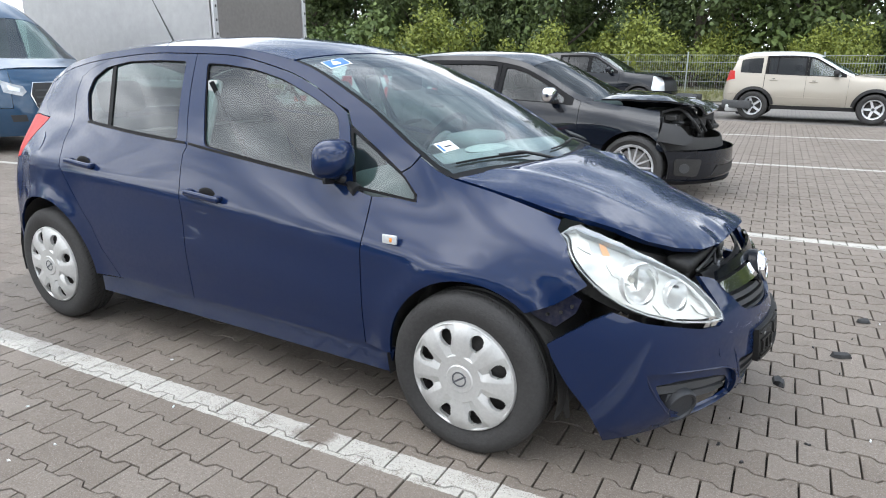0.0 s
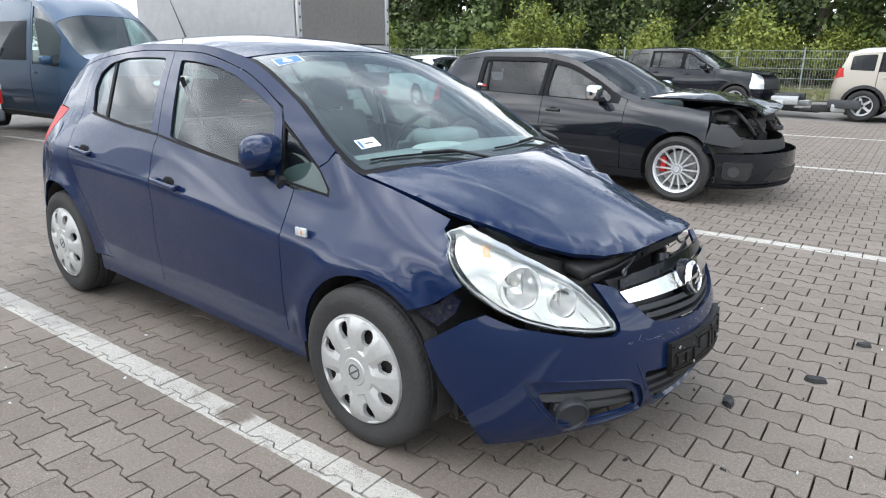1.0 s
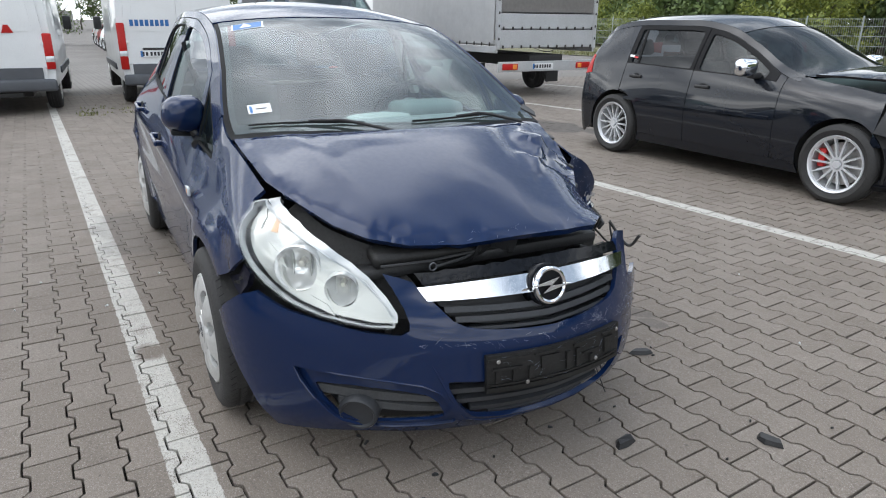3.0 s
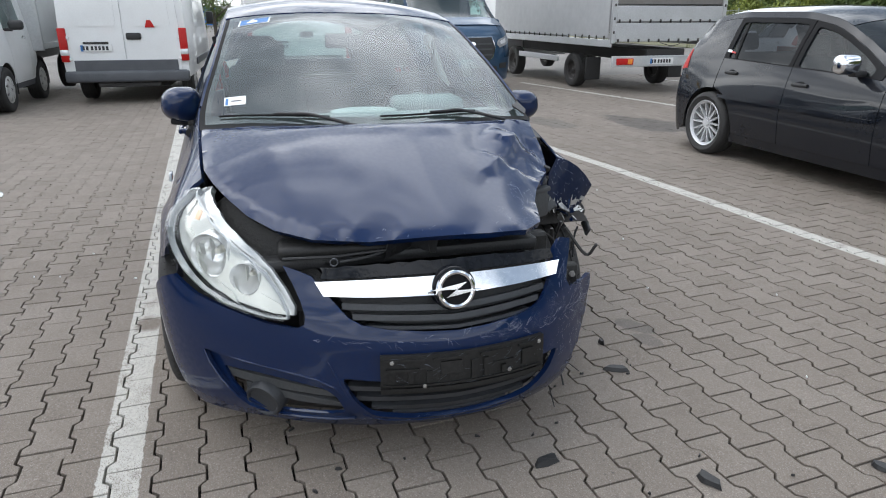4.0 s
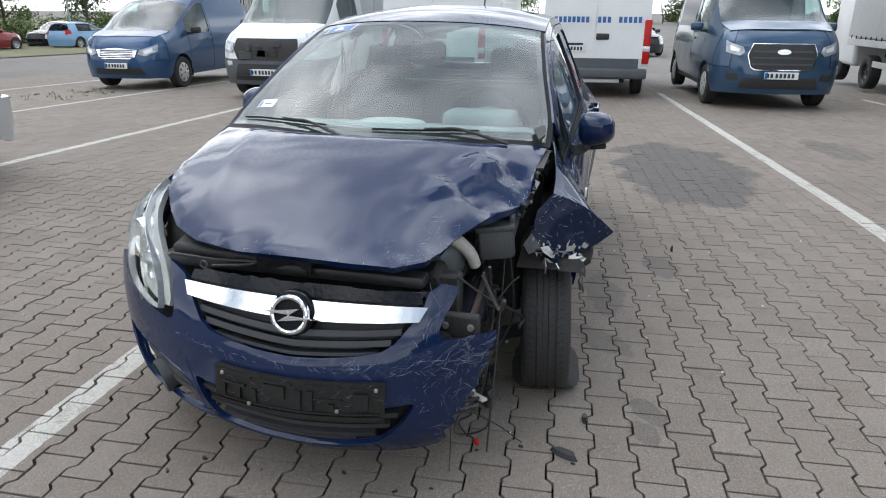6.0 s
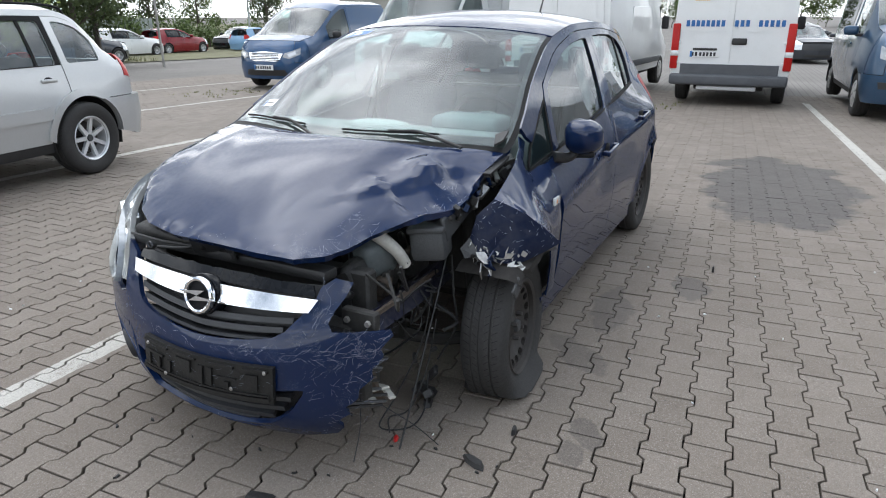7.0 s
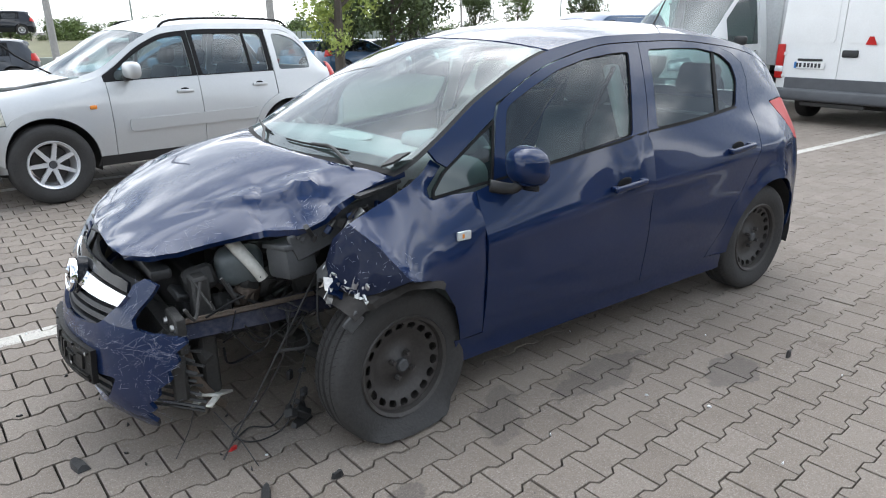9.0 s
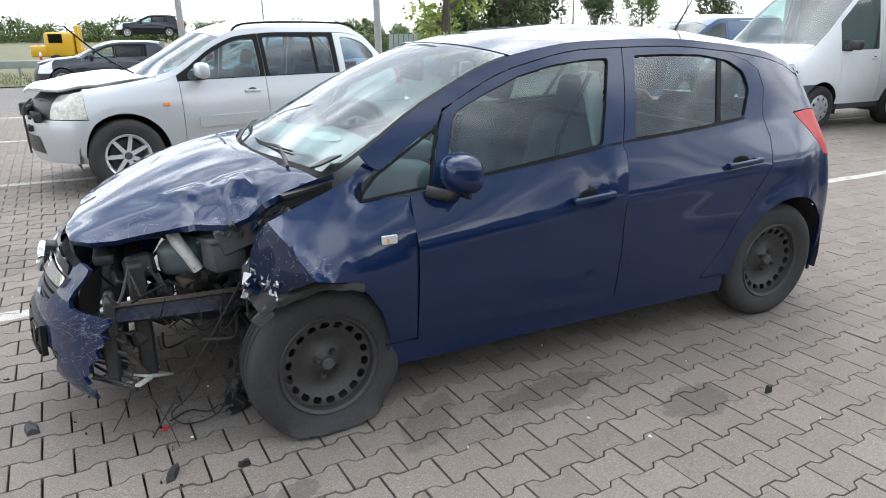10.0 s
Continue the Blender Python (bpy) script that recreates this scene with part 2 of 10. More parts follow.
LAMP_WHITE = plain_mat("lamp_bezel", (0.68, 0.67, 0.62), 0.30, 0.25, 0.06, 18)
CALIPER = plain_mat("red_caliper", (0.5, 0.015, 0.015), 0.4, 0, 0.1, 20)
TARP_GREY = plain_mat("grey_tarpaulin", (0.34, 0.345, 0.35), 0.42, 0, 0.14, 2, 0.05)
TARP_BROWN = plain_mat("brown_grey_tarpaulin", (0.17, 0.16, 0.15), 0.6, 0, 0.2, 5, 0.1)
ALU = plain_mat("grey_aluminium", (0.50, 0.51, 0.52), 0.45, 0.5, 0.15, 12, 0.05)
TARP_BLUE = plain_mat("blue_sheet", (0.02, 0.16, 0.55), 0.5, 0, 0.2, 8, 0.2)
CONCRETE = plain_mat("weathered_concrete", (0.33, 0.32, 0.30), 0.85, 0, 0.2, 6, 0.2)
GALV = plain_mat("galvanised_wire", (0.30, 0.33, 0.31), 0.5, 0.6, 0.2, 20)
GLASS = glass_mat("car_glass", (0.42, 0.54, 0.52), 0.82, 0.4)
PALE_AMBER = plain_mat("pale_amber_lens", (0.72, 0.40, 0.22), 0.2, 0, 0.1, 20, coat=0.8)
# strong film: milky sky reflection put into the windscreen's colour, with some dust
GLASS_SCREEN = glass_mat("windscreen_glass", (0.74, 0.90, 0.87), 0.82, 2.5)
GLASS_GREEN = glass_mat("green_tinted_glass", (0.22, 0.28, 0.275), 0.5, 0.5)
GLASS_TINT = glass_mat("tinted_glass", (0.42, 0.50, 0.50))
GLASS_DARK = glass_mat("privacy_glass", (0.07, 0.08, 0.09), 0.42, 0.4)
GLASS_CLEAR = glass_mat("lamp_glass", (0.97, 0.97, 0.94), 0.5, 0.5)


# ---- mesh helpers ----
def link_mesh(name, verts, faces, mat, parent=None, label="", sharp=38.0):
    me = bpy.data.meshes.new(name)
    me.from_pydata([tuple(map(float, v)) for v in verts], [], [tuple(map(int, f)) for f in faces])
    me.polygons.foreach_set("use_smooth", [True] * len(me.polygons))
    me.set_sharp_from_angle(angle=radians(sharp))
    me.materials.append(mat)
    me.update()
    ob = new(name, me)
    if parent is not None:
        ob.parent = parent
    if label:
        tagged(ob, label)
    return ob


def part(name, bm, mat, parent, label="", sharp=38.0):
    """Links a bmesh as one mesh object under a thing or a part."""
    me = bpy.data.meshes.new(name)
    bm.to_mesh(me)
    bm.free()
    me.polygons.foreach_set("use_smooth", [True] * len(me.polygons))
    me.set_sharp_from_angle(angle=radians(sharp))
    me.materials.append(mat)
    ob = new(name, me)
    if parent is not None:
        ob.parent = parent
    if label:
        tagged(ob, label)
    return ob


def thing(name, label, category, m=None, group="", kind=""):
    ob = new(name)
    ob.empty_display_size = 0.2
    if m is not None:
        ob.matrix_basis = m
    return tagged(ob, label, category, group, kind)


def box_bm(size, centre=(0, 0, 0), bevel=0.0, segs=2, m=None, bm=None):
    bm = bm or bmesh.new()
    made = bmesh.ops.create_cube(bm, size=1.0, matrix=Matrix.Translation(centre) @ Matrix.Diagonal((*size, 1)))
    if bevel:
        edges = list({e for v in made["verts"] for e in v.link_edges})
        bmesh.ops.bevel(bm, geom=edges, offset=bevel, segments=segs, affect="EDGES", profile=0.5)
    if m is not None:
        bm.transform(m)
    return bm


def tube_data(points, radius, sides=8):
    """A round bar along points; radius may be a list."""
    pts = [Vector(p) for p in points]
    rad = list(np.interp(np.linspace(0, 1, len(pts)), np.linspace(0, 1, len(radius)), radius)) if isinstance(radius, (list, tuple)) else [radius] * len(pts)
    verts, faces = [], []
    up = Vector((0.13, 0.31, 0.94))
    for i, p in enumerate(pts):
        d = (pts[min(i + 1, len(pts) - 1)] - pts[max(i - 1, 0)]).normalized()
        a = d.cross(up)
        a = (a if a.length > 1e-3 else d.cross(Vector((1, 0, 0)))).normalized()
        b = d.cross(a)
        for k in range(sides):
            t = 2 * math.pi * k / sides
            verts.append(p + (a * math.cos(t) + b * math.sin(t)) * rad[i])
        if i:
            o, q = (i - 1) * sides, i * sides
            faces += [(o + k, o + (k + 1) % sides, q + (k + 1) % sides, q + k) for k in range(sides)]
    faces.append(tuple(range(sides))[::-1])
    faces.append(tuple(range(len(verts) - sides, len(verts))))
    return verts, faces


def smooth_path(points, n=6):
    """Catmull-Rom through points."""
    p = [Vector(q) for q in points]
    p = [2 * p[0] - p[1]] + p + [2 * p[-1] - p[-2]]
    out = []
    for i in range(1, len(p) - 2):
        for k in range(n):
            t = k / n
            a, b, c, d = p[i - 1], p[i], p[i + 1], p[i + 2]
            out.append(0.5 * ((2 * b) + (c - a) * t + (2 * a - 5 * b + 4 * c - d) * t * t + (3 * b - a - 3 * c + d) * t ** 3))
    out.append(p[-2])
    return out


def tube(name, points, radius, mat, parent, label="", sides=8, soft=0):
    return link_mesh(name, *tube_data(smooth_path(points, soft) if soft else points, radius, sides), mat, parent, label)


def lathe_data(profile, n=40, axis="y"):
    """Turns (radius, along) pairs round an axis; closed where the radius is 0."""
    verts, faces = [], []
    for r, a in profile:
        for k in range(n):
            t = 2 * math.pi * k / n
            c, s = r * math.cos(t), r * math.sin(t)
            verts.append({"y": (c, a, s), "z": (c, s, a), "x": (a, c, s)}[axis])
    for i in range(len(profile) - 1):
        o, q = i * n, (i + 1) * n
        for k in range(n):
            faces.append((o + k, q + k, q + (k + 1) % n, o + (k + 1) % n))
    return verts, faces


def lathe(name, profile, mat, parent, label="", n=40, axis="y", m=None, sharp=38.0):
    v, f = lathe_data(profile, n, axis)
    if m is not None:
        v = [m @ Vector(p) for p in v]
    return link_mesh(name, v, f, mat, parent, label, sharp)


def curve(*pairs):
    """A smooth monotone curve through (x, y) pairs, for arrays."""
    p = sorted(pairs)
    x = np.array([a for a, _ in p], float)
    y = np.array([b for _, b in p], float)
    h, d = np.diff(x), np.diff(y) / np.diff(x)
    m = np.zeros_like(y)
    m[0], m[-1] = d[0], d[-1]
    for i in range(1, len(x) - 1):
        if d[i - 1] * d[i] > 0:
            w1, w2 = 2 * h[i] + h[i - 1], h[i] + 2 * h[i - 1]
            m[i] = (w1 + w2) / (w1 / d[i - 1] + w2 / d[i])

    def at(q):
        q = np.clip(np.asarray(q, float), x[0], x[-1])
        i = np.clip(np.searchsorted(x, q) - 1, 0, len(x) - 2)
        t = (q - x[i]) / h[i]
        return ((1 + 2 * t) * (1 - t) ** 2 * y[i] + t * (1 - t) ** 2 * h[i] * m[i]
                + t * t * (3 - 2 * t) * y[i + 1] + t * t * (t - 1) * h[i] * m[i + 1])
    return at


def inside(px, py, poly):
    """Which points lie in a polygon."""
    res = np.zeros(len(px), bool)
    n = len(poly)
    for i in range(n):
        x1, y1 = poly[i]
        x2, y2 = poly[(i + 1) % n]
        cond = (y1 > py) != (y2 > py)
        with np.errstate(divide="ignore", invalid="ignore"):
            res ^= cond & (px < (x2 - x1) * (py - y1) / ((y2 - y1) or 1e-12) + x1)
    return res


def dense(poly, step):
    out = []
    for i, a in enumerate(poly):
        b = poly[(i + 1) % len(poly)]
        k = max(1, int(math.ceil(math.hypot(b[0] - a[0], b[1] - a[1]) / step)))
        out += [(a[0] + (b[0] - a[0]) * j / k, a[1] + (b[1] - a[1]) * j / k) for j in range(k)]
    return out


def rounded(poly, r, n=4):
    """Cuts the corners of a polygon to arcs."""
    out = []
    for i, p in enumerate(poly):
        a, b, c = Vector(poly[i - 1]), Vector(p), Vector(poly[(i + 1) % len(poly)])
        u, v = a - b, c - b
        k = min(r, 0.45 * u.length, 0.45 * v.length)
        s, e = b + u.normalized() * k, b + v.normalized() * k
        for j in range(n + 1):
            t = j / n
            q = s * (1 - t) ** 2 + b * 2 * t * (1 - t) + e * t * t
            out.append((q.x, q.y))
    return out


def fill(outline, step, holes=()):
    """Triangles over a plane outline with holes: points, triangles."""
    from mathutils import geometry
    loops = [dense(outline, step)] + [dense(h, step) for h in holes]
    pts, edges = [], []
    for l in loops:
        o = len(pts)
        pts += l
        edges += [(o + i, o + (i + 1) % len(l)) for i in range(len(l))]
    arr = np.array(pts)
    lo, hi = arr.min(0), arr.max(0)
    gx, gy = np.meshgrid(np.arange(lo[0] + step / 2, hi[0], step), np.arange(lo[1] + step / 2, hi[1], step))
    gx, gy = gx.ravel(), gy.ravel()
    ok = inside(gx, gy, loops[0])
    for h in loops[1:]:
        ok &= ~inside(gx, gy, h)
    gx, gy = gx[ok], gy[ok]
    if len(gx):
        d = np.full(len(gx), 9.0)
        for k in range(0, len(arr), 400):
            c = arr[k:k + 400]
            d = np.minimum(d, np.sqrt((gx[:, None] - c[:, 0]) ** 2 + (gy[:, None] - c[:, 1]) ** 2).min(1))
        keep = d > 0.45 * step
        pts = pts + list(zip(gx[keep], gy[keep]))
    r = geometry.delaunay_2d_cdt([Vector((float(a), float(b))) for a, b in pts], edges, [], 0, 1e-6)
    v = np.array([(p.x, p.y) for p in r[0]])
    f = np.array([t for t in r[2] if len(t) == 3])
    c = v[f].mean(1)
    ok = inside(c[:, 0], c[:, 1], loops[0])
    for h in loops[1:]:
        ok &= ~inside(c[:, 0], c[:, 1], h)
    return v, f[ok]


def shell(name, v3, f, mat, parent, label="", thick=0.012, out=(0, 0, 0), warp=None, sharp=38.0):
    """A sheet with turned-in edges: out is a point inside the thing, from which the sheet faces away."""
    v3 = np.asarray(v3, float)
    f = np.asarray(f)
    n = np.cross(v3[f[:, 1]] - v3[f[:, 0]], v3[f[:, 2]] - v3[f[:, 0]])
    away = v3[f].mean(1) - np.asarray(out, float)
    if (n * away).sum() < 0:
        f = f[:, ::-1]
        n = -n
    vn = np.zeros_like(v3)
    for k in range(3):
        np.add.at(vn, f[:, k], n)
    vn /= np.maximum(np.linalg.norm(vn, axis=1), 1e-12)[:, None]
    if warp is not None:
        v3 = warp(v3)
    faces = [tuple(t) for t in f]
    if thick:
        seen = {}
        for t in f:
            for a, b in ((t[0], t[1]), (t[1], t[2]), (t[2], t[0])):
                seen[(a, b)] = 1
        rim = [(a, b) for a, b in seen if (b, a) not in seen]
        idx = {}
        extra = []
        for a, b in rim:
            for q in (a, b):
                if q not in idx:
                    idx[q] = len(v3) + len(extra)
                    extra.append(v3[q] - vn[q] * thick)
        faces += [(b, a, idx[a], idx[b]) for a, b in rim]
        if extra:
            v3 = np.vstack([v3, np.array(extra)])
    return link_mesh(name, v3, faces, mat, parent, label, sharp)


def patch(name, outline, bulge, mat, parent, label="", step=0.05, thick=0.01, axes=(0, 1), inner=(), crumple=None, out=(-0.5, 0, 0.3), power=1.0, sharp=32.0):
    """A sheet drawn tight over a bent outline of places and swelled in the middle; inner places are held too."""
    o = np.array([tuple(p) for p in outline], float)
    k = 3 - axes[0] - axes[1]
    flat = [(p[axes[0]], p[axes[1]]) for p in o]
    v, f = fill(flat, step)
    n = len(v)
    seg = []
    for i in range(len(o)):
        seg.append((o[i], o[(i + 1) % len(o)]))
    h = np.zeros(n)
    fixed = np.zeros(n, bool)
    for i, (a, b) in enumerate(v):
        for p, q in seg:
            d = np.array([q[axes[0]] - p[axes[0]], q[axes[1]] - p[axes[1]]])
            l2 = max(1e-12, d @ d)
            t = ((a - p[axes[0]]) * d[0] + (b - p[axes[1]]) * d[1]) / l2
            if -1e-4 <= t <= 1.0001 and math.hypot(a - p[axes[0]] - t * d[0], b - p[axes[1]] - t * d[1]) < 1e-4:
                h[i] = p[k] + (q[k] - p[k]) * t
                fixed[i] = True
                break
    for p in inner:
        i = int(np.argmin((v[:, 0] - p[axes[0]]) ** 2 + (v[:, 1] - p[axes[1]]) ** 2))
        h[i], fixed[i] = p[k], True
    A = np.zeros((n, n))
    for t in f:
        for a, b in ((t[0], t[1]), (t[1], t[2]), (t[2], t[0])):
            A[a, b] = A[b, a] = 1.0
    L = np.diag(A.sum(1)) - A
    free = np.where(~fixed)[0]
    if len(free):
        M = L[np.ix_(free, free)] + 1e-9 * np.eye(len(free))
        h[free] = np.linalg.solve(M, -L[np.ix_(free, np.where(fixed)[0])] @ h[fixed])
        if bulge:
            rim = fixed.copy()
            w = np.linalg.solve(M, np.ones(len(free)))
            w = (w / w.max()) ** power
            h[free] += bulge * w
    p3 = np.zeros((n, 3))
    p3[:, axes[0]], p3[:, axes[1]], p3[:, k] = v[:, 0], v[:, 1], h
    if crumple is not None:
        p3 = crumple(p3, fixed)
    return shell(name, p3, f, mat, parent, label, thick, out, None, sharp)


def ellipsoid(bm, centre, size, m=None):
    mm = Matrix.Translation(centre) @ Matrix.Diagonal((*size, 1))
    bmesh.ops.create_uvsphere(bm, u_segments=20, v_segments=12, radius=0.5, matrix=(m @ mm) if m is not None else mm)
    return bm


# ---- ground ----
PAVE_TURN = 4.2          # the paving's columns against the car's length, degrees
LA, PB, A0, B0 = 0.1996, 0.142, 0.1344, 0.0281       # block length, column pitch
FAN0, FAN1, SKEW = 0.067, 0.0109, 0.0785              # the columns fan out a little across the yard
STRIPES = (-12.2, -8.42, -4.82, -1.006, 3.11, 7.42, 11.5)   # bay lines, across the paving at its origin


def laid(a, b):
    """Place and turn of the block at a along its column, b across the columns."""
    x = a - b * SKEW
    slope = FAN0 + FAN1 * b
    return x, b + x * slope, math.atan(slope)


def stain_mask(m, centre, size, turn=0.0, edge=0.35, rough=2.2):
    """A patch with an uneven rim, at a place on the ground."""
    mp = m.add("ShaderNodeMapping")
    mp.vector_type = "TEXTURE"
    mp.inputs["Location"].default_value = (*centre, 0)
    mp.inputs["Rotation"].default_value = (0, 0, radians(turn))
    mp.inputs["Scale"].default_value = (*size, 1)
    pos = m.world_coord()
    m.link(pos, mp.inputs["Vector"])
    sep = m.add("ShaderNodeSeparateXYZ")
    m.link(mp.outputs["Vector"], sep.inputs[0])
    com = m.add("ShaderNodeCombineXYZ")
    m.link(sep.outputs[0], com.inputs[0])
    m.link(sep.outputs[1], com.inputs[1])
    ln = m.t.nodes.new("ShaderNodeVectorMath")
    ln.operation = "LENGTH"
    m.link(com.outputs[0], ln.inputs[0])
    add = m.t.nodes.new("ShaderNodeMath")
    add.operation = "MULTIPLY_ADD"
    m.link(m.noise(rough, 6, 0.6, pos), add.inputs[0])
    add.inputs[1].default_value = 1.5
    m.link(ln.outputs["Value"], add.inputs[2])
    return scaled_ramp(m, add.outputs[0], 1.75 - edge, 1.75 + edge)


def scaled_ramp(m, value, a, b):
    """1 below a, 0 above b."""
    r = m.t.nodes.new("ShaderNodeMapRange")
    r.inputs["From Min"].default_value, r.inputs["From Max"].default_value = a, b
    r.inputs["To Min"].default_value, r.inputs["To Max"].default_value = 1.0, 0.0
    m.link(value, r.inputs["Value"])
    return r.outputs["Result"]


def paving_mat(name, white=False):
    m = Nodes(name)
    pos = m.world_coord()
    isl = m.add("ShaderNodeNewGeometry").outputs["Random Per Island"]
    obj = m.add("ShaderNodeObjectInfo").outputs["Random"]
    s = m.t.nodes.new("ShaderNodeMath")
    s.operation = "ADD"
    m.link(isl, s.inputs[0]), m.link(obj, s.inputs[1])
    fr = m.t.nodes.new("ShaderNodeMath")
    fr.operation = "FRACT"
    m.link(s.outputs[0], fr.inputs[0])
    grit = m.noise(210.0, 3, 0.6, pos)
    broad = m.noise(0.55, 5, 0.6, pos)
    mid = m.noise(7.0, 6, 0.65, pos)
    base = m.ramp(fr.outputs[0], [(0.0, (0.180, 0.152, 0.127)), (0.5, (0.198, 0.168, 0.141)), (1.0, (0.217, 0.186, 0.158))])
    if white:
        worn = m.ramp(m.mix(0.5, mid, grit), [(0.39, 0.9), (0.48, 0.0)])
        across = m.add("ShaderNodeAttribute")
        across.attribute_name = "across"
        dist = m.t.nodes.new("ShaderNodeMath")
        dist.operation = "ABSOLUTE"
        m.link(across.outputs["Fac"], dist.inputs[0])
        rim = m.t.nodes.new("ShaderNodeMath")
        rim.operation = "MULTIPLY_ADD"
        m.link(m.noise(30.0, 4, 0.6, pos), rim.inputs[0])
        rim.inputs[1].default_value = 0.02
        m.link(dist.outputs[0], rim.inputs[2])
        off_line = m.t.nodes.new("ShaderNodeMapRange")
        off_line.inputs["From Min"].default_value, off_line.inputs["From Max"].default_value = 0.073, 0.076
        m.link(rim.outputs[0], off_line.inputs["Value"])
        worn = m.mix(1.0, worn, off_line.outputs["Result"], "LIGHTEN")
        worn = m.mix(1.0, worn, stain_mask(m, (-0.53, -1.02), (0.075, 0.06), 4, 0.25, 14.0), "LIGHTEN")
        base = m.mix(worn, (0.52, 0.505, 0.465), base)
    col = m.mix(m.ramp(broad, [(0.3, 0.0), (0.7, 0.55)]), base, m.mix(1.0, base, (0.72, 0.70, 0.68), "MULTIPLY"))
    col = m.mix(m.ramp(mid, [(0.52, 0.0), (0.75, 0.5)]), col, m.mix(1.0, col, (0.74, 0.72, 0.70), "MULTIPLY"))
    col = m.mix(m.ramp(grit, [(0.55, 0.0), (0.69, 0.6)]), col, (0.38, 0.35, 0.32))
    col = m.mix(m.ramp(grit, [(0.30, 0.6), (0.43, 0.0)]), col, (0.07, 0.063, 0.057))
    speck = m.noise(75.0, 4, 0.7, pos)
    col = m.mix(1.0, col, m.ramp(speck, [(0.30, 0.82), (0.5, 1.0), (0.70, 1.16)]), "MULTIPLY")
    pores = m.ramp(m.noise(48.0, 2, 0.5, pos), [(0.70, 0.0), (0.76, 0.6)])
    col = m.mix(pores, col, (0.06, 0.055, 0.05))
    wet = None
    # stains on the yard; the last entry darkens the paving under the car's tail
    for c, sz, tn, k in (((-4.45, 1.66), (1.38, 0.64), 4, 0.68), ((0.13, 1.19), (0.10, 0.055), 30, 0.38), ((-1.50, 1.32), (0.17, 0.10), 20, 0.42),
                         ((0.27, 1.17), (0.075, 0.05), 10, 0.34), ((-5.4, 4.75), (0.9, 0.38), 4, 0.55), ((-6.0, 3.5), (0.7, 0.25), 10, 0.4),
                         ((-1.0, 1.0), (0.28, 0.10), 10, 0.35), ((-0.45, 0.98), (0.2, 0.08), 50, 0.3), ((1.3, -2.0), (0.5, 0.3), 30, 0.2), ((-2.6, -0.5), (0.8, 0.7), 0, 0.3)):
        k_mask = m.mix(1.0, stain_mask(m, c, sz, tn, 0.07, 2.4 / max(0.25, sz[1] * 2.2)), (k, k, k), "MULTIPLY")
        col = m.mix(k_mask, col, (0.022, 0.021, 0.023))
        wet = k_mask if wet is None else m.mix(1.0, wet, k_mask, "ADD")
    rgh = m.mix(wet, m.ramp(mid, [(0.3, 0.72), (0.7, 0.88)]), 0.55)
    m.bump(m.mix(0.35, grit, mid), 0.35, 0.006)
    return m.set(Base_Color=col, Roughness=rgh, Specular_IOR_Level=0.35)


def sheet_mat(name):
    """Sandy joints where blocks lie, the same paving seen far off beyond them."""
    m = Nodes(name)
    pos = m.world_coord()
    far = m.ramp(m.noise(0.35, 6, 0.6, pos), [(0.3, (0.17, 0.157, 0.145)), (0.7, (0.225, 0.21, 0.195))])
    br = m.add("ShaderNodeTexBrick", Scale=1.0, Mortar_Size=0.012, Brick_Width=LA, Row_Height=PB)
    mp = m.add("ShaderNodeMapping", Rotation=(0, 0, radians(-PAVE_TURN)))
    m.link(pos, mp.inputs["Vector"]), m.link(mp.outputs["Vector"], br.inputs["Vector"])
    far = m.mix(m.mix(1.0, br.outputs["Fac"], (0.4, 0.4, 0.4), "MULTIPLY"), far, (0.07, 0.065, 0.06))
    sep = m.add("ShaderNodeSeparateXYZ")
    m.link(pos, sep.inputs[0])
    inner = 1.0
    for i, (a, b) in enumerate(((-13.5, 5.05), (-14.1, 14.5))):
        for val, up in ((a, True), (b, False)):
            c = m.t.nodes.new("ShaderNodeMath")
            c.operation = "GREATER_THAN" if up else "LESS_THAN"
            m.link(sep.outputs[i], c.inputs[0])
            c.inputs[1].default_value = val
            inner = c.outputs[0] if isinstance(inner, float) else m.mix(1.0, inner, c.outputs[0], "MULTIPLY")
    sand = m.ramp(m.noise(60.0, 4, 0.6, pos), [(0.3, (0.009, 0.008, 0.007)), (0.75, (0.028, 0.024, 0.019))])
    m.bump(m.noise(90.0, 3, 0.6, pos), 0.3, 0.01)
    return m.set(Base_Color=m.mix(inner, far, sand), Roughness=0.9, Specular_IOR_Level=0.25)


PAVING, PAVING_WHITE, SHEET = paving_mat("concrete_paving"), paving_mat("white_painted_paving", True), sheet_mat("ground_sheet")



def fall(x, y):
    """The yard drains gently away behind the cars and to the far bays."""
    return -0.012 * np.maximum(0, -np.asarray(x) - 3) * (np.asarray(x) > -30) - 0.324 * (np.asarray(x) <= -30) - 0.012 * np.clip(-np.asarray(y) - 5, 0, 25)


gv, gf = [], []
gx_ = [-3000, -600, -150, -60] + [-30 + 1.5 * k for k in range(41)] + [60, 150, 600, 3000]
gy_ = [-3000, -600, -150, -60] + [-30 + 1.5 * k for k in range(41)] + [60, 150, 600, 3000]
for yy in gy_:
    gv += [(xx, yy, float(fall(xx, yy)) - 0.024) for xx in gx_]
for j in range(len(gy_) - 1):
    gf += [(j * len(gx_) + i, j * len(gx_) + i + 1, (j + 1) * len(gx_) + i + 1, (j + 1) * len(gx_) + i) for i in range(len(gx_) - 1)]
ground = link_mesh("ground", gv, gf, SHEET)
tagged(ground, "wide grey concrete block paved yard with sandy joints", "ground", kind="structure")

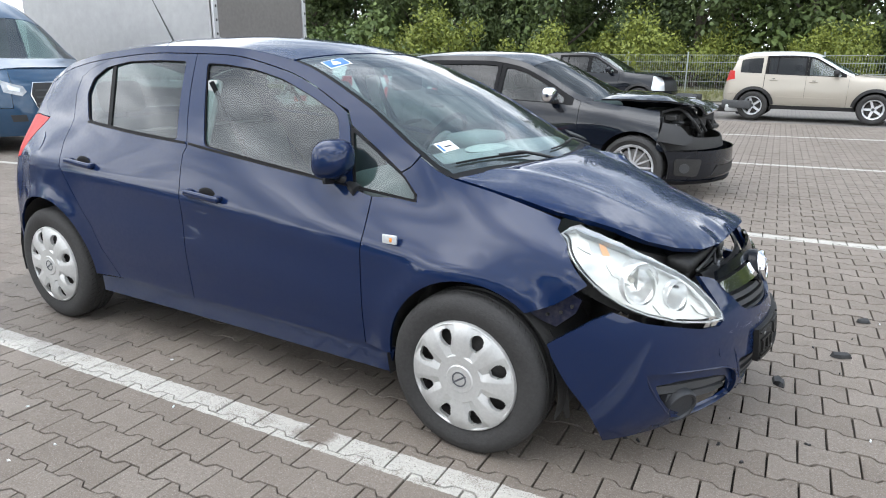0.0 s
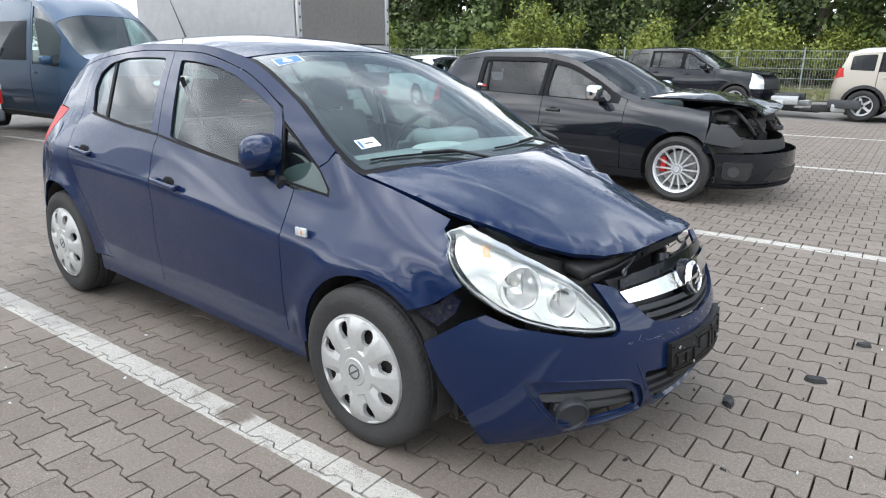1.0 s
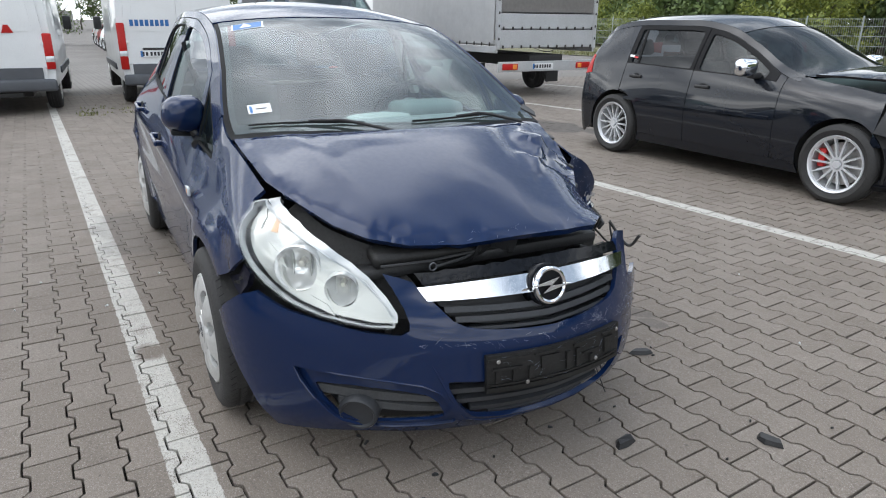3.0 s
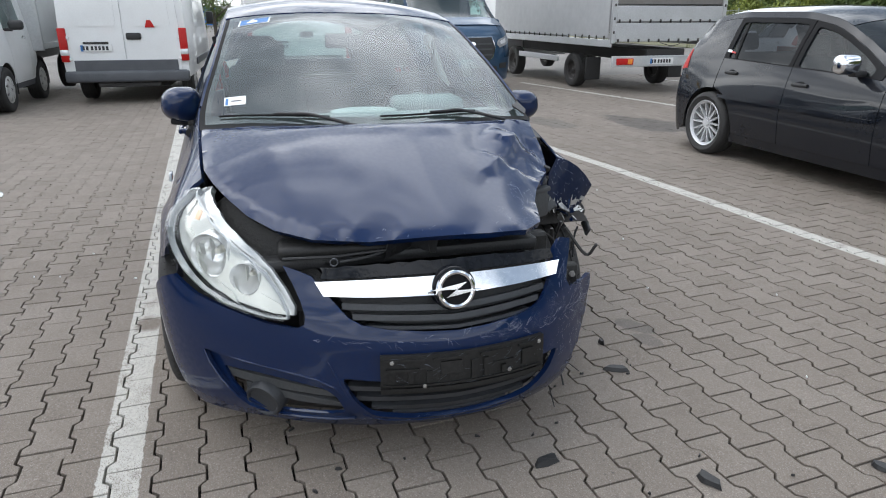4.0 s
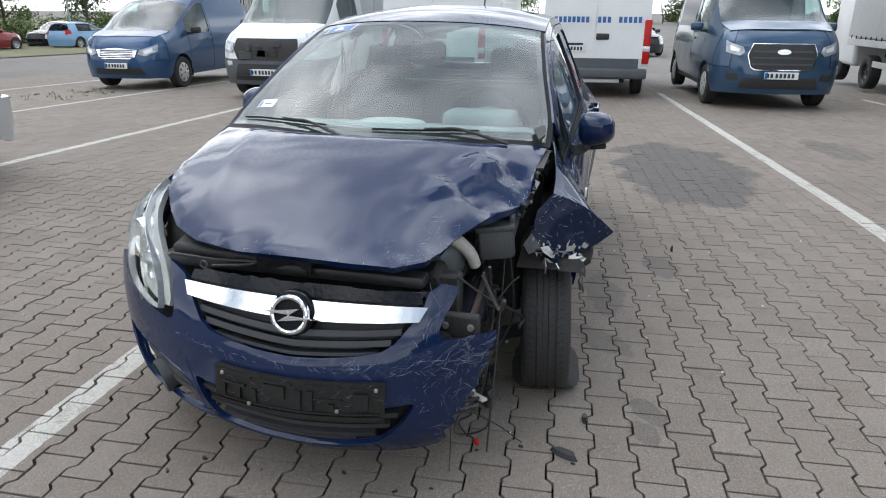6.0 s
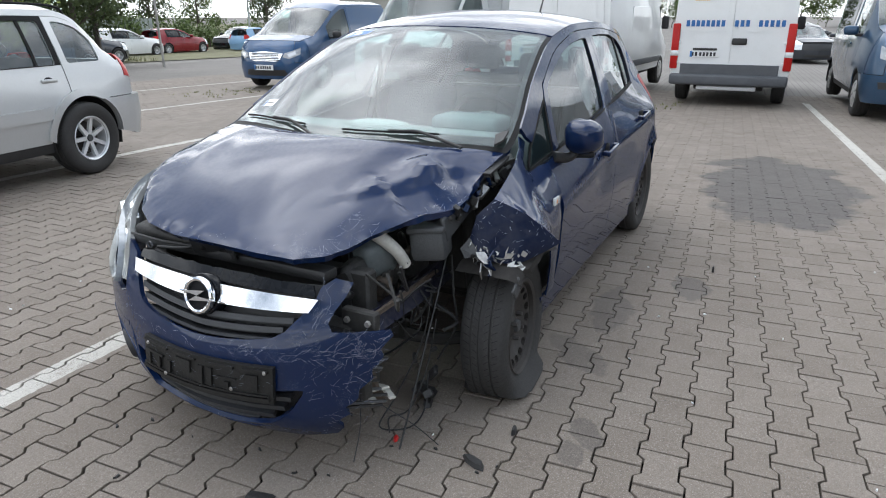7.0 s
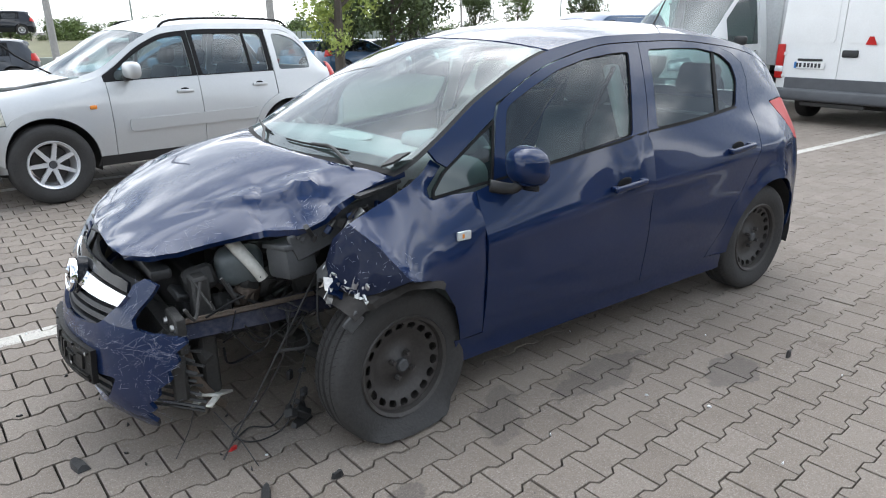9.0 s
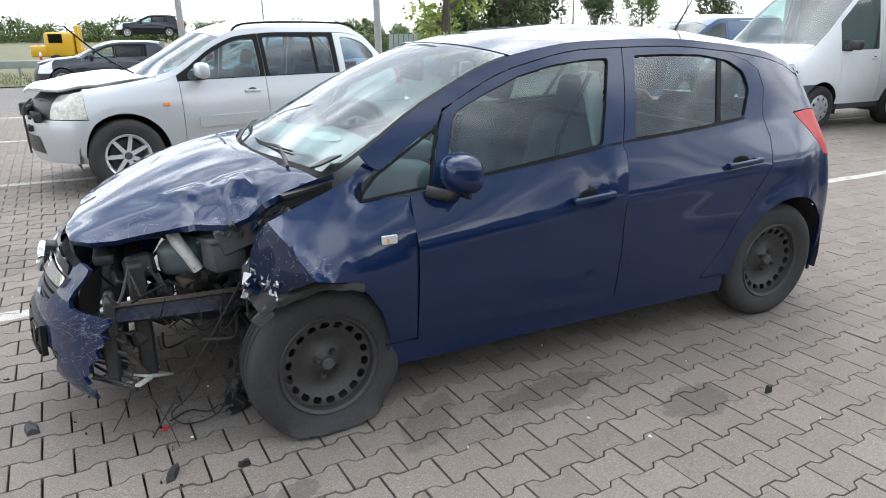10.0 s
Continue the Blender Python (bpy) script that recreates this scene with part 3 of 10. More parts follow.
BLOCK = [(-0.0998, -0.0825), (-0.061, -0.0825), (-0.039, -0.0595), (0.039, -0.0595), (0.061, -0.0825), (0.0998, -0.0825),
         (0.0998, 0.0825), (0.061, 0.0825), (0.039, 0.0595), (-0.039, 0.0595), (-0.061, 0.0825), (-0.0998, 0.0825)]


def block_arrays():
    """Vertices and faces of one double-T block, joint taken off and rim chamfered."""
    n = len(BLOCK)
    inner = []
    for i, p in enumerate(BLOCK):
        a, b, c = Vector(BLOCK[i - 1]), Vector(p), Vector(BLOCK[(i + 1) % n])
        n1, n2 = (b - a).normalized(), (c - b).normalized()
        off = (Vector((-n1.y, n1.x)) + Vector((-n2.y, n2.x)))
        off = off / max(0.35, off.length_squared) * 2
        inner.append((b, off))
    v = [(*(b + off * 0.0044), 0.0) for b, off in inner] + [(*(b + off * 0.0034), -0.0022) for b, off in inner] + [(*(b + off * 0.0032), -0.024) for b, off in inner]
    f = [tuple(range(n))]
    f += [(i, n + i, n + (i + 1) % n, (i + 1) % n) for i in range(n)]
    f += [(n + i, 2 * n + i, 2 * n + (i + 1) % n, n + (i + 1) % n) for i in range(n)]
    return np.array(v), f


BV, BF = block_arrays()
rng = np.random.default_rng(5)
near_blocks, plain_blocks, white_blocks = [], [], []
for j in range(int(-15.5 / PB), int(15.5 / PB)):
    for i in range(int(-15.4 / LA), int(7.2 / LA)):
        a, b = A0 + (i + (0.5 if j % 2 else 0.0)) * LA, B0 + j * PB
        x, y, turn = laid(a, b)
        off = min((b - q for q in STRIPES), key=abs)
        if not (-13.6 < x < 5.2 and -14.2 < y < 14.6):
            continue
        white = abs(off) < 0.145 and -12.2 < x < 2.75
        if 0.85 < x < 2.0 and -2.3 < y < 3.3 and not white:
            near_blocks.append((x, y, turn))
        else:
            (white_blocks if white else plain_blocks).append((x, y, turn, off))


def joined_blocks(name, places, mat, label):
    k = len(BV)
    pl = np.array(places)
    n = len(pl)
    tilt = rng.normal(0, 0.0035, (n, 2))
    lift = rng.normal(0, 0.0011, n)
    turn = pl[:, 2] + rng.normal(0, 0.005, n)
    c, s = np.cos(turn), np.sin(turn)
    vx = BV[None, :, 0] * c[:, None] - BV[None, :, 1] * s[:, None]
    vy = BV[None, :, 0] * s[:, None] + BV[None, :, 1] * c[:, None]
    vz = BV[None, :, 2] + (lift + fall(pl[:, 0], pl[:, 1]))[:, None] + vx * tilt[:, :1] + vy * tilt[:, 1:]
    v = np.stack([vx + pl[:, None, 0], vy + pl[:, None, 1], vz], 2).reshape(-1, 3)
    me = bpy.data.meshes.new(name)
    sizes = [len(f) for f in BF]
    loops = np.array([q for f in BF for q in f])
    starts = np.concatenate([[0], np.cumsum(sizes)[:-1]])
    allloops = (loops[None, :] + (np.arange(n) * k)[:, None]).ravel()
    allstarts = (starts[None, :] + (np.arange(n) * len(loops))[:, None]).ravel()
    me.vertices.add(len(v))
    me.vertices.foreach_set("co", v.ravel())
    me.loops.add(len(allloops))
    me.loops.foreach_set("vertex_index", allloops)
    me.polygons.add(len(allstarts))
    me.polygons.foreach_set("loop_start", allstarts)
    me.update(calc_edges=True)
    me.validate()
    me.shade_flat()
    me.attributes.new("across", "FLOAT", "POINT").data.foreach_set("value", (BV[None, :, 1] + pl[:, 3:4]).ravel().astype(np.float32))
    me.materials.append(mat)
    ob = new(name, me)
    ob.parent = ground
    return tagged(ob, label, kind="stuff")


# ---- bodies of vehicles: x ahead of the front axle, y to its left, z up ----
class Shape:
    """A car's skin: sides from four lines along it, a rounded nose and tail, and a crowned top."""

    def __init__(self, xs, xr, nose, tail, zs, ws, zm, wm, zb, wb, ze, we, zc, n=2.0, nr=2.6, crown=2.3):
        self.xs, self.xr, self.nose, self.tail = xs, xr, nose, tail
        self.zs, self.wsill, self.zm, self.wmid, self.zb, self.wb = zs, ws, zm, wm, zb, wb
        self.ze, self.we, self.zc, self.n, self.nr, self.crown = ze, we, zc, n, nr, crown

    def y(self, x, z):
        x, z = np.broadcast_arrays(np.asarray(x, float), np.asarray(z, float))
        K = [self.zs(x), self.zm(x), self.zb(x), self.ze(x)]
        Y = [self.wsill(x), self.wmid(x), self.wb(x), self.we(x)]
        for i in (1, 2, 3):
            K[i] = np.maximum(K[i], K[i - 1] + 0.02)
        d = [(Y[i + 1] - Y[i]) / (K[i + 1] - K[i]) for i in range(3)]
        m = [d[0] * 1.3, 0.5 * (d[0] + d[1]), 0.5 * (d[1] + d[2]), d[2] * 1.15]
        zq = np.clip(z, K[0] - 0.15, K[3] + 0.05)
        out = np.where(zq < K[0], Y[0] + (zq - K[0]) * (m[0] + 0.25), 0.0)
        out = np.where(zq > K[3], Y[3] + (zq - K[3]) * m[3], out)
        for i in range(3):
            h = K[i + 1] - K[i]
            t = (zq - K[i]) / h
            v = ((1 + 2 * t) * (1 - t) ** 2 * Y[i] + t * (1 - t) ** 2 * h * m[i] + t * t * (3 - 2 * t) * Y[i + 1] + t * t * (t - 1) * h * m[i + 1])
            out = np.where((zq >= K[i]) & (zq <= K[i + 1]), v, out)
        return out

    def scale_f(self):
        return 0.7

    def side(self, U, z, sign=1.0, push=0.0):
        """Points of the skin: U is x along the side and runs on round nose and tail."""
        U, z = np.asarray(U, float), np.asarray(z, float)
        x = np.clip(U, self.xr, self.xs)
        y = self.y(x, z) + push
        k = self.scale_f()
        u = np.clip((U - self.xs) / k, 0, math.pi / 2)
        a = np.maximum(self.nose(z) - self.xs, 0.02) + push
        xf = self.xs + a * np.sin(u) ** (2 / self.n)
        yf = y * np.cos(u) ** (2 / self.n)
        w = np.clip((self.xr - U) / k, 0, math.pi / 2)
        c = np.maximum(self.xr - self.tail(z), 0.02) + push
        xb = self.xr - c * np.sin(w) ** (2 / self.nr)
        yb = y * np.cos(w) ** (2 / self.nr)
        X = np.where(U > self.xs, xf, np.where(U < self.xr, xb, U))
        Yv = np.where(U > self.xs, yf, np.where(U < self.xr, yb, y))
        return np.stack([X, sign * Yv, z], -1)

    def fx(self, x, z):
        """The U of a place x on the nose at height z."""
        a = max(float(self.nose(z)) - self.xs, 0.02)
        q = min(1.0, max(0.0, (x - self.xs) / a))
        return (self.xs + self.scale_f() * math.asin(q ** (self.n / 2)), z) if x > self.xs else (x, z)

    def fy(self, y, z):
        """The U of a place on the nose at half width y and height z."""
        b = float(self.y(self.xs, z))
        q = min(1.0, max(0.0, y / b))
        return (self.xs + self.scale_f() * math.acos(q ** (self.n / 2)), z)

    def ry(self, y, z):
        b = float(self.y(self.xr, z))
        q = min(1.0, max(0.0, y / b))
        return (self.xr - self.scale_f() * math.acos(q ** (self.nr / 2)), z)

    def top(self, x, y, push=0.0):
        x, y = np.asarray(x, float), np.asarray(y, float)
        r = np.clip(np.abs(y) / self.we(x), 0, 1.05)
        return np.stack([x, y, self.ze(x) + (self.zc(x) - self.ze(x)) * (1 - r ** self.crown) + push], -1)

    def side_panel(self, name, outline, mat, parent, sign=1, label="", step=0.045, holes=(), thick=0.012, push=0.0, warp=None, sharp=38.0):
        v, f = fill(outline, step, holes)
        p = self.side(v[:, 0], v[:, 1], sign, push)
        return shell(name, p, f, mat, parent, label, thick, (float(p[:, 0].mean()) * 0.5 - 0.6, 0, 0.6), warp, sharp)

    def top_panel(self, name, outline, mat, parent, label="", step=0.06, holes=(), thick=0.012, push=0.0, warp=None, sharp=38.0):
        v, f = fill(outline, step, holes)
        return shell(name, self.top(v[:, 0], v[:, 1], push), f, mat, parent, label, thick, (-1, 0, -3), warp, sharp)


def arc(cx, cz, r, a0, a1, n=14):
    """Points of a wheel arch, angles in degrees from ahead, over the top."""
    return [(cx + r * math.cos(radians(a0 + (a1 - a0) * k / n)), cz + r * math.sin(radians(a0 + (a1 - a0) * k / n))) for k in range(n + 1)]


def inset(poly, d):
    """A polygon drawn in by d (simple shapes)."""
    area = sum(a[0] * b[1] - b[0] * a[1] for a, b in zip(poly, poly[1:] + poly[:1]))
    s = 1 if area > 0 else -1
    out = []
    for i, p in enumerate(poly):
        a, b, c = Vector(poly[i - 1]), Vector(p), Vector(poly[(i + 1) % len(poly)])
        n1, n2 = (b - a).normalized(), (c - b).normalized()
        o = Vector((-n1.y, n1.x)) + Vector((-n2.y, n2.x))
        o = o / max(0.5, o.length_squared) * 2 * d * s
        out.append(((b + o).x, (b + o).y))
    return out


def line_up(f, x0, x1, n=14, dz=0.0):
    return [(x0 + (x1 - x0) * k / n, float(f(x0 + (x1 - x0) * k / n)) + dz) for k in range(n + 1)]


# ---- wheels ----
def tyre_profile(R, rim, w):
    h = w / 2
    return [(rim - 0.012, -h * 0.78), (rim + 0.008, -h * 0.88), (rim + (R - rim) * 0.45, -h * 1.02), (R - 0.03, -h * 0.96), (R - 0.012, -h * 0.86), (R - 0.003, -h * 0.70),
            (R, -h * 0.46), (R - 0.007, -h * 0.43), (R - 0.007, -h * 0.37), (R, -h * 0.34), (R + 0.001, -h * 0.13), (R - 0.007, -h * 0.1), (R - 0.007, h * 0.1), (R + 0.001, h * 0.13),
            (R, h * 0.34), (R - 0.007, h * 0.37), (R - 0.007, h * 0.43), (R, h * 0.46), (R - 0.003, h * 0.70), (R - 0.012, h * 0.86), (R - 0.03, h * 0.96),
            (rim + (R - rim) * 0.45, h * 1.02), (rim + 0.008, h * 0.88), (rim - 0.012, h * 0.78)]


def disc_panel(name, outline_fn, mat, parent, label, height, R, n_r=10, n_a=96, holes=None, thick=0.01, m=None, sharp=30.0):
    """A wheel face: polar grid, height(r, a) along y, holes(r, a) left out."""
    verts, faces = [], []
    rs = [R * (k / n_r) for k in range(1, n_r + 1)]
    verts.append((0, height(0.0, 0.0), 0))
    for r in rs:
        for k in range(n_a):
            a = 2 * math.pi * k / n_a
            verts.append((r * math.cos(a), height(r, a), r * math.sin(a)))
    for k in range(n_a):
        faces.append((0, 1 + (k + 1) % n_a, 1 + k))
    for j in range(n_r - 1):
        rm = (rs[j] + rs[j + 1]) / 2
        for k in range(n_a):
            a = 2 * math.pi * (k + 0.5) / n_a
            if holes and holes(rm, a):
                continue
            o, q = 1 + j * n_a, 1 + (j + 1) * n_a
            faces.append((o + k, o + (k + 1) % n_a, q + (k + 1) % n_a, q + k))
    seen = set()
    for f in faces:
        for i, a in enumerate(f):
            seen.add((a, f[(i + 1) % len(f)]))
    rim = [(a, b) for a, b in seen if (b, a) not in seen]
    idx = {}
    for a, b in rim:
        for q in (a, b):
            if q not in idx:
                idx[q] = len(verts)
                x, y, z = verts[q]
                verts.append((x, y - thick, z))
        faces.append((b, a, idx[a], idx[b]))
    if m is not None:
        verts = [m @ Vector(v) for v in verts]
    return link_mesh(name, verts, faces, mat, parent, label, sharp)


def spoke_rim(parent, R, count, width, depth, mat, m, label, twin=0.0):
    """Spokes and lip of an alloy wheel; the face looks along +y."""
    def hole(r, a):
        if r < R * 0.24 or r > R * 0.9:
            return False
        t = (a * count / (2 * math.pi)) % 1.0
        d = abs(t - 0.5) * 2 * math.pi / count * r
        near = (math.pi / count * r - d)
        if twin:
            return not (abs(near - twin * (r / R)) < width)
        return near > width * (1.0 - 0.25 * r / R)
    def h(r, a):
        q = r / R
        return depth * (q ** 2) * 0.9 - (0.02 if q > 0.97 else 0) - (0.010 if q < 0.16 else 0)
    return disc_panel("spokes", None, mat, parent, label, h, R, 16, 30 * count // (2 if count > 8 else 1), hole, 0.03, m)


def wheel(parent, x, y, z, sign, R, style, width=0.195, rim=None, rim_mat=None, turn=0.0, flat=0.0, camber=0.0, caliper=False, fine=1):
    """A wheel of a car: tyre, rim, brake disc and its trim, as one part with pieces."""
    rim = rim or R * 0.6
    base = Matrix.Translation((x, y, z)) @ Euler((radians(camber), 0, radians(turn))).to_matrix().to_4x4() @ Matrix.Diagonal((1, sign, 1, 1))
    if sign < 0:
        base = Matrix.Translation((x, y, z)) @ Euler((radians(camber), 0, radians(turn + 180))).to_matrix().to_4x4()
    v, f = lathe_data(tyre_profile(R, rim, width), 72)
    vv = []
    for p in v:
        q = base @ Vector(p)
        if flat and q.z < 0.05:
            spread = (0.05 - q.z) / 0.05
            bulge = 0.35 * min(1.0, spread) * flat
            c = base @ Vector((p[0], 0, p[2]))
            q += (q - c).normalized() * bulge if (q - c).length > 0.02 else Vector((0, 0, 0))
        if flat and q.z < 0.05:
            q.z = 0.002 + 0.048 * math.exp((q.z - 0.05) / 0.048)
        q.z = max(q.z, 0.002)
        vv.append(q)
    w = link_mesh("wheel", vv, f, RUBBER, parent, "worn black rubber tyre with its wheel", 50)
    # tread sipes
    tv, tf = [], []
    for k in range(64):
        a = 2 * math.pi * k / 64
        for s, o in ((1, 0.0), (-1, 0.5)):
            aa = a + o * 2 * math.pi / 64
            for lo, hi in ((0.14, 0.33), (0.47, 0.72)):
                c = Vector((math.cos(aa), 0, math.sin(aa)))
                tdir = Vector((-math.sin(aa), 0, math.cos(aa)))
                rr = R + 0.0012 if lo < 0.4 else R - 0.0002
                quad = []
                for yy, sh in ((lo, 0), (hi, 0.012)):
                    for dt in (-0.0010, 0.0010):
                        quad.append(c * rr + tdir * (dt + sh) + Vector((0, s * yy * width / 2, 0)))
                i0 = len(tv)
                for q in quad:
                    q2 = base @ q
                    q2.z = max(q2.z, 0.0015)
                    tv.append(q2)
                tf.append((i0, i0 + 1, i0 + 3, i0 + 2))
    tagged(link_mesh("tread", tv, tf, SEAL, w), kind="stuff")
    off = base @ Matrix.Translation((0, width * 0.5 * (0.80 if style == "cap" else 0.55), 0))
    barrel = [(rim - 0.004, width * 0.40), (rim - 0.010, width * 0.44), (rim - 0.022, width * 0.40), (rim - 0.03, width * 0.2), (rim - 0.045, -width * 0.3), (rim - 0.01, -width * 0.42)]
    lathe("rim", barrel, STEEL if style in ("steel", "cap") else (rim_mat or ALLOY), w, "", 48, "y", base)
    lathe("brake_disc", [(0.02, 0.0), (rim * 0.72, 0.0), (rim * 0.72, -0.02), (0.02, -0.02)], STEEL if not caliper else BARE, w, "", 32, "y", base @ Matrix.Translation((0, -0.005, 0)))
    if caliper:
        part("brake_caliper", box_bm((0.06, 0.05, 0.15), (rim * 0.62, 0.02, 0.03), 0.012, 2, base), CALIPER, w, "red brake caliper")
    if style == "cap":
        Rc = rim + 0.006
        def hole(r, a):
            q = r / Rc
            t = (a * 8 / (2 * math.pi)) % 1.0
            d = abs(t - 0.5) * 2
            return ((q - 0.715) / 0.155) ** 2 + (d / (0.30 + 0.55 * (q - 0.55))) ** 2 < 1 and q > 0.585
        def h(r, a):
            q = r / Rc
            t = (a * 8 / (2 * math.pi)) % 1.0
            d = abs(t - 0.5) * 2
            dish = 0.030 * max(0.0, 1 - ((q - 0.62) / 0.42) ** 2) if q > 0.62 else 0.030 - 0.006 * ((0.62 - q) / 0.62) ** 2
            groove = 0.010 * max(0.0, 1 - d / 0.62) * (1 if 0.42 < q < 0.93 else 0)
            return dish + (0.004 if q < 0.25 else 0) - groove - (0.010 if q > 0.97 else 0)
        disc_panel("hubcap", None, HUBCAP, w, "silver eight-slot plastic hubcap", h, Rc, 26 * fine, 160 * fine, hole, 0.016, off @ Matrix.Translation((0, 0.004, 0)))
        lathe("hubcap_badge", [(0.0, 0.035), (0.036, 0.035), (0.040, 0.033), (0.042, 0.024)], HUBCAP, w, "", 32, "y", off)
        lathe("badge_ring", [(0.022, 0.0335), (0.023, 0.0365), (0.028, 0.0365), (0.029, 0.0335)], GREY_PLASTIC, w, "", 32, "y", off)
        part("badge_bar", box_bm((0.062, 0.004, 0.007), (0, 0.0355, 0), 0.0015, 1, off @ Matrix.Rotation(0.6, 4, "Y")), GREY_PLASTIC, w)
        lathe("steel_disc", [(0.0, -0.01), (rim * 0.62, -0.01), (rim * 0.8, -0.03), (rim * 0.95, -0.045)], STEEL, w, "", 40, "y", off)
    elif style == "steel":
        Rc = rim - 0.012
        def hole(r, a):
            q = r / Rc
            t = (a * 18 / (2 * math.pi)) % 1.0
            dx, dy = (t - 0.5) * 2 * math.pi / 18 * q, q - 0.80
            return (dx / 0.095) ** 2 + (dy / 0.075) ** 2 < 1
        def h(r, a):
            q = r / Rc
            return -0.012 + 0.016 * math.cos(min(1, q / 0.9) * math.pi * 2.0) * (1 if q < 0.9 else 1) - (0.02 if q > 0.93 else 0)
        disc_panel("steel_disc", None, STEEL, w, "black pressed steel wheel with round holes", h, Rc, 30 * fine, 224 * fine, hole, 0.012, off)
        lathe("hub", [(0.0, 0.014), (0.020, 0.014), (0.025, 0.010), (0.028, -0.005)], DULL_PLASTIC, w, "", 24, "y", off)
        for k in range(4):
            a = 2 * math.pi * k / 4 + 0.5
            lathe("bolt", [(0.0, 0.018), (0.008, 0.018), (0.010, 0.014), (0.012, -0.005)], STEEL, w, "", 6, "y", off @ Matrix.Translation((0.05 * math.cos(a), 0, 0.05 * math.sin(a))))
    elif style == "multi":
        spoke_rim(w, rim - 0.004, 14, 0.0085, 0.02, rim_mat or ALLOY, off, "many-spoke alloy rim")
        lathe("hub", [(0.0, 0.012), (0.03, 0.012), (0.035, 0.0)], rim_mat or ALLOY, w, "", 20, "y", off)
    else:
        spoke_rim(w, rim - 0.004, int(style), 0.021 if int(style) > 5 else 0.03, 0.02, rim_mat or ALLOY, off, "spoked alloy rim")
        lathe("hub", [(0.0, 0.010), (0.028, 0.010), (0.034, -0.002)], DULL_PLASTIC, w, "", 20, "y", off)
    return w


# ---- other vehicles ----
def liner(parent, cx, cz, r, y0, y1, sign):
    """Dark inner skin of a wheel arch."""
    v, f = [], []
    for k in range(17):
        a = radians(-15 + 210 * k / 16)
        for y in (y0, y1):
            v.append((cx + r * math.cos(a), sign * y, cz + r * math.sin(a)))
        if k:
            f.append((2 * k - 2, 2 * k - 1, 2 * k + 1, 2 * k))
    v.append((cx, sign * y0, cz))
    f += [(2 * k, 2 * k + 2, len(v) - 1) for k in range(16)]
    return link_mesh("arch_liner", v, f, DARK, parent)


def add_seats(car, places, zoff=0.0):
    """Seats with backrests and headrests; places are (x, y, width, headrests)."""
    for x, y, w, heads in places:
        s = part("seat", box_bm((0.5, w, 0.17), (x + 0.05, y, 0.42 + zoff), 0.06, 3), FABRIC, car, "dark cloth seat")
        tilt = Matrix.Translation((x - 0.2, y, 0.45 + zoff)) @ Matrix.Rotation(radians(-16), 4, "Y")
        part("backrest", box_bm((0.13, w * 0.95, 0.60), (0, 0, 0.29), 0.055, 3, tilt), FABRIC, s)
        for dy in heads:
            part("headrest", box_bm((0.09, 0.25, 0.17), (0.0, dy, 0.70), 0.04, 3, tilt), FABRIC, s)


def hw_(S, x):
    return float(S.we(x))


def ellipsoid_bm(c, size):
    bm = bmesh.new()
    ellipsoid(bm, c, size)
    return bm


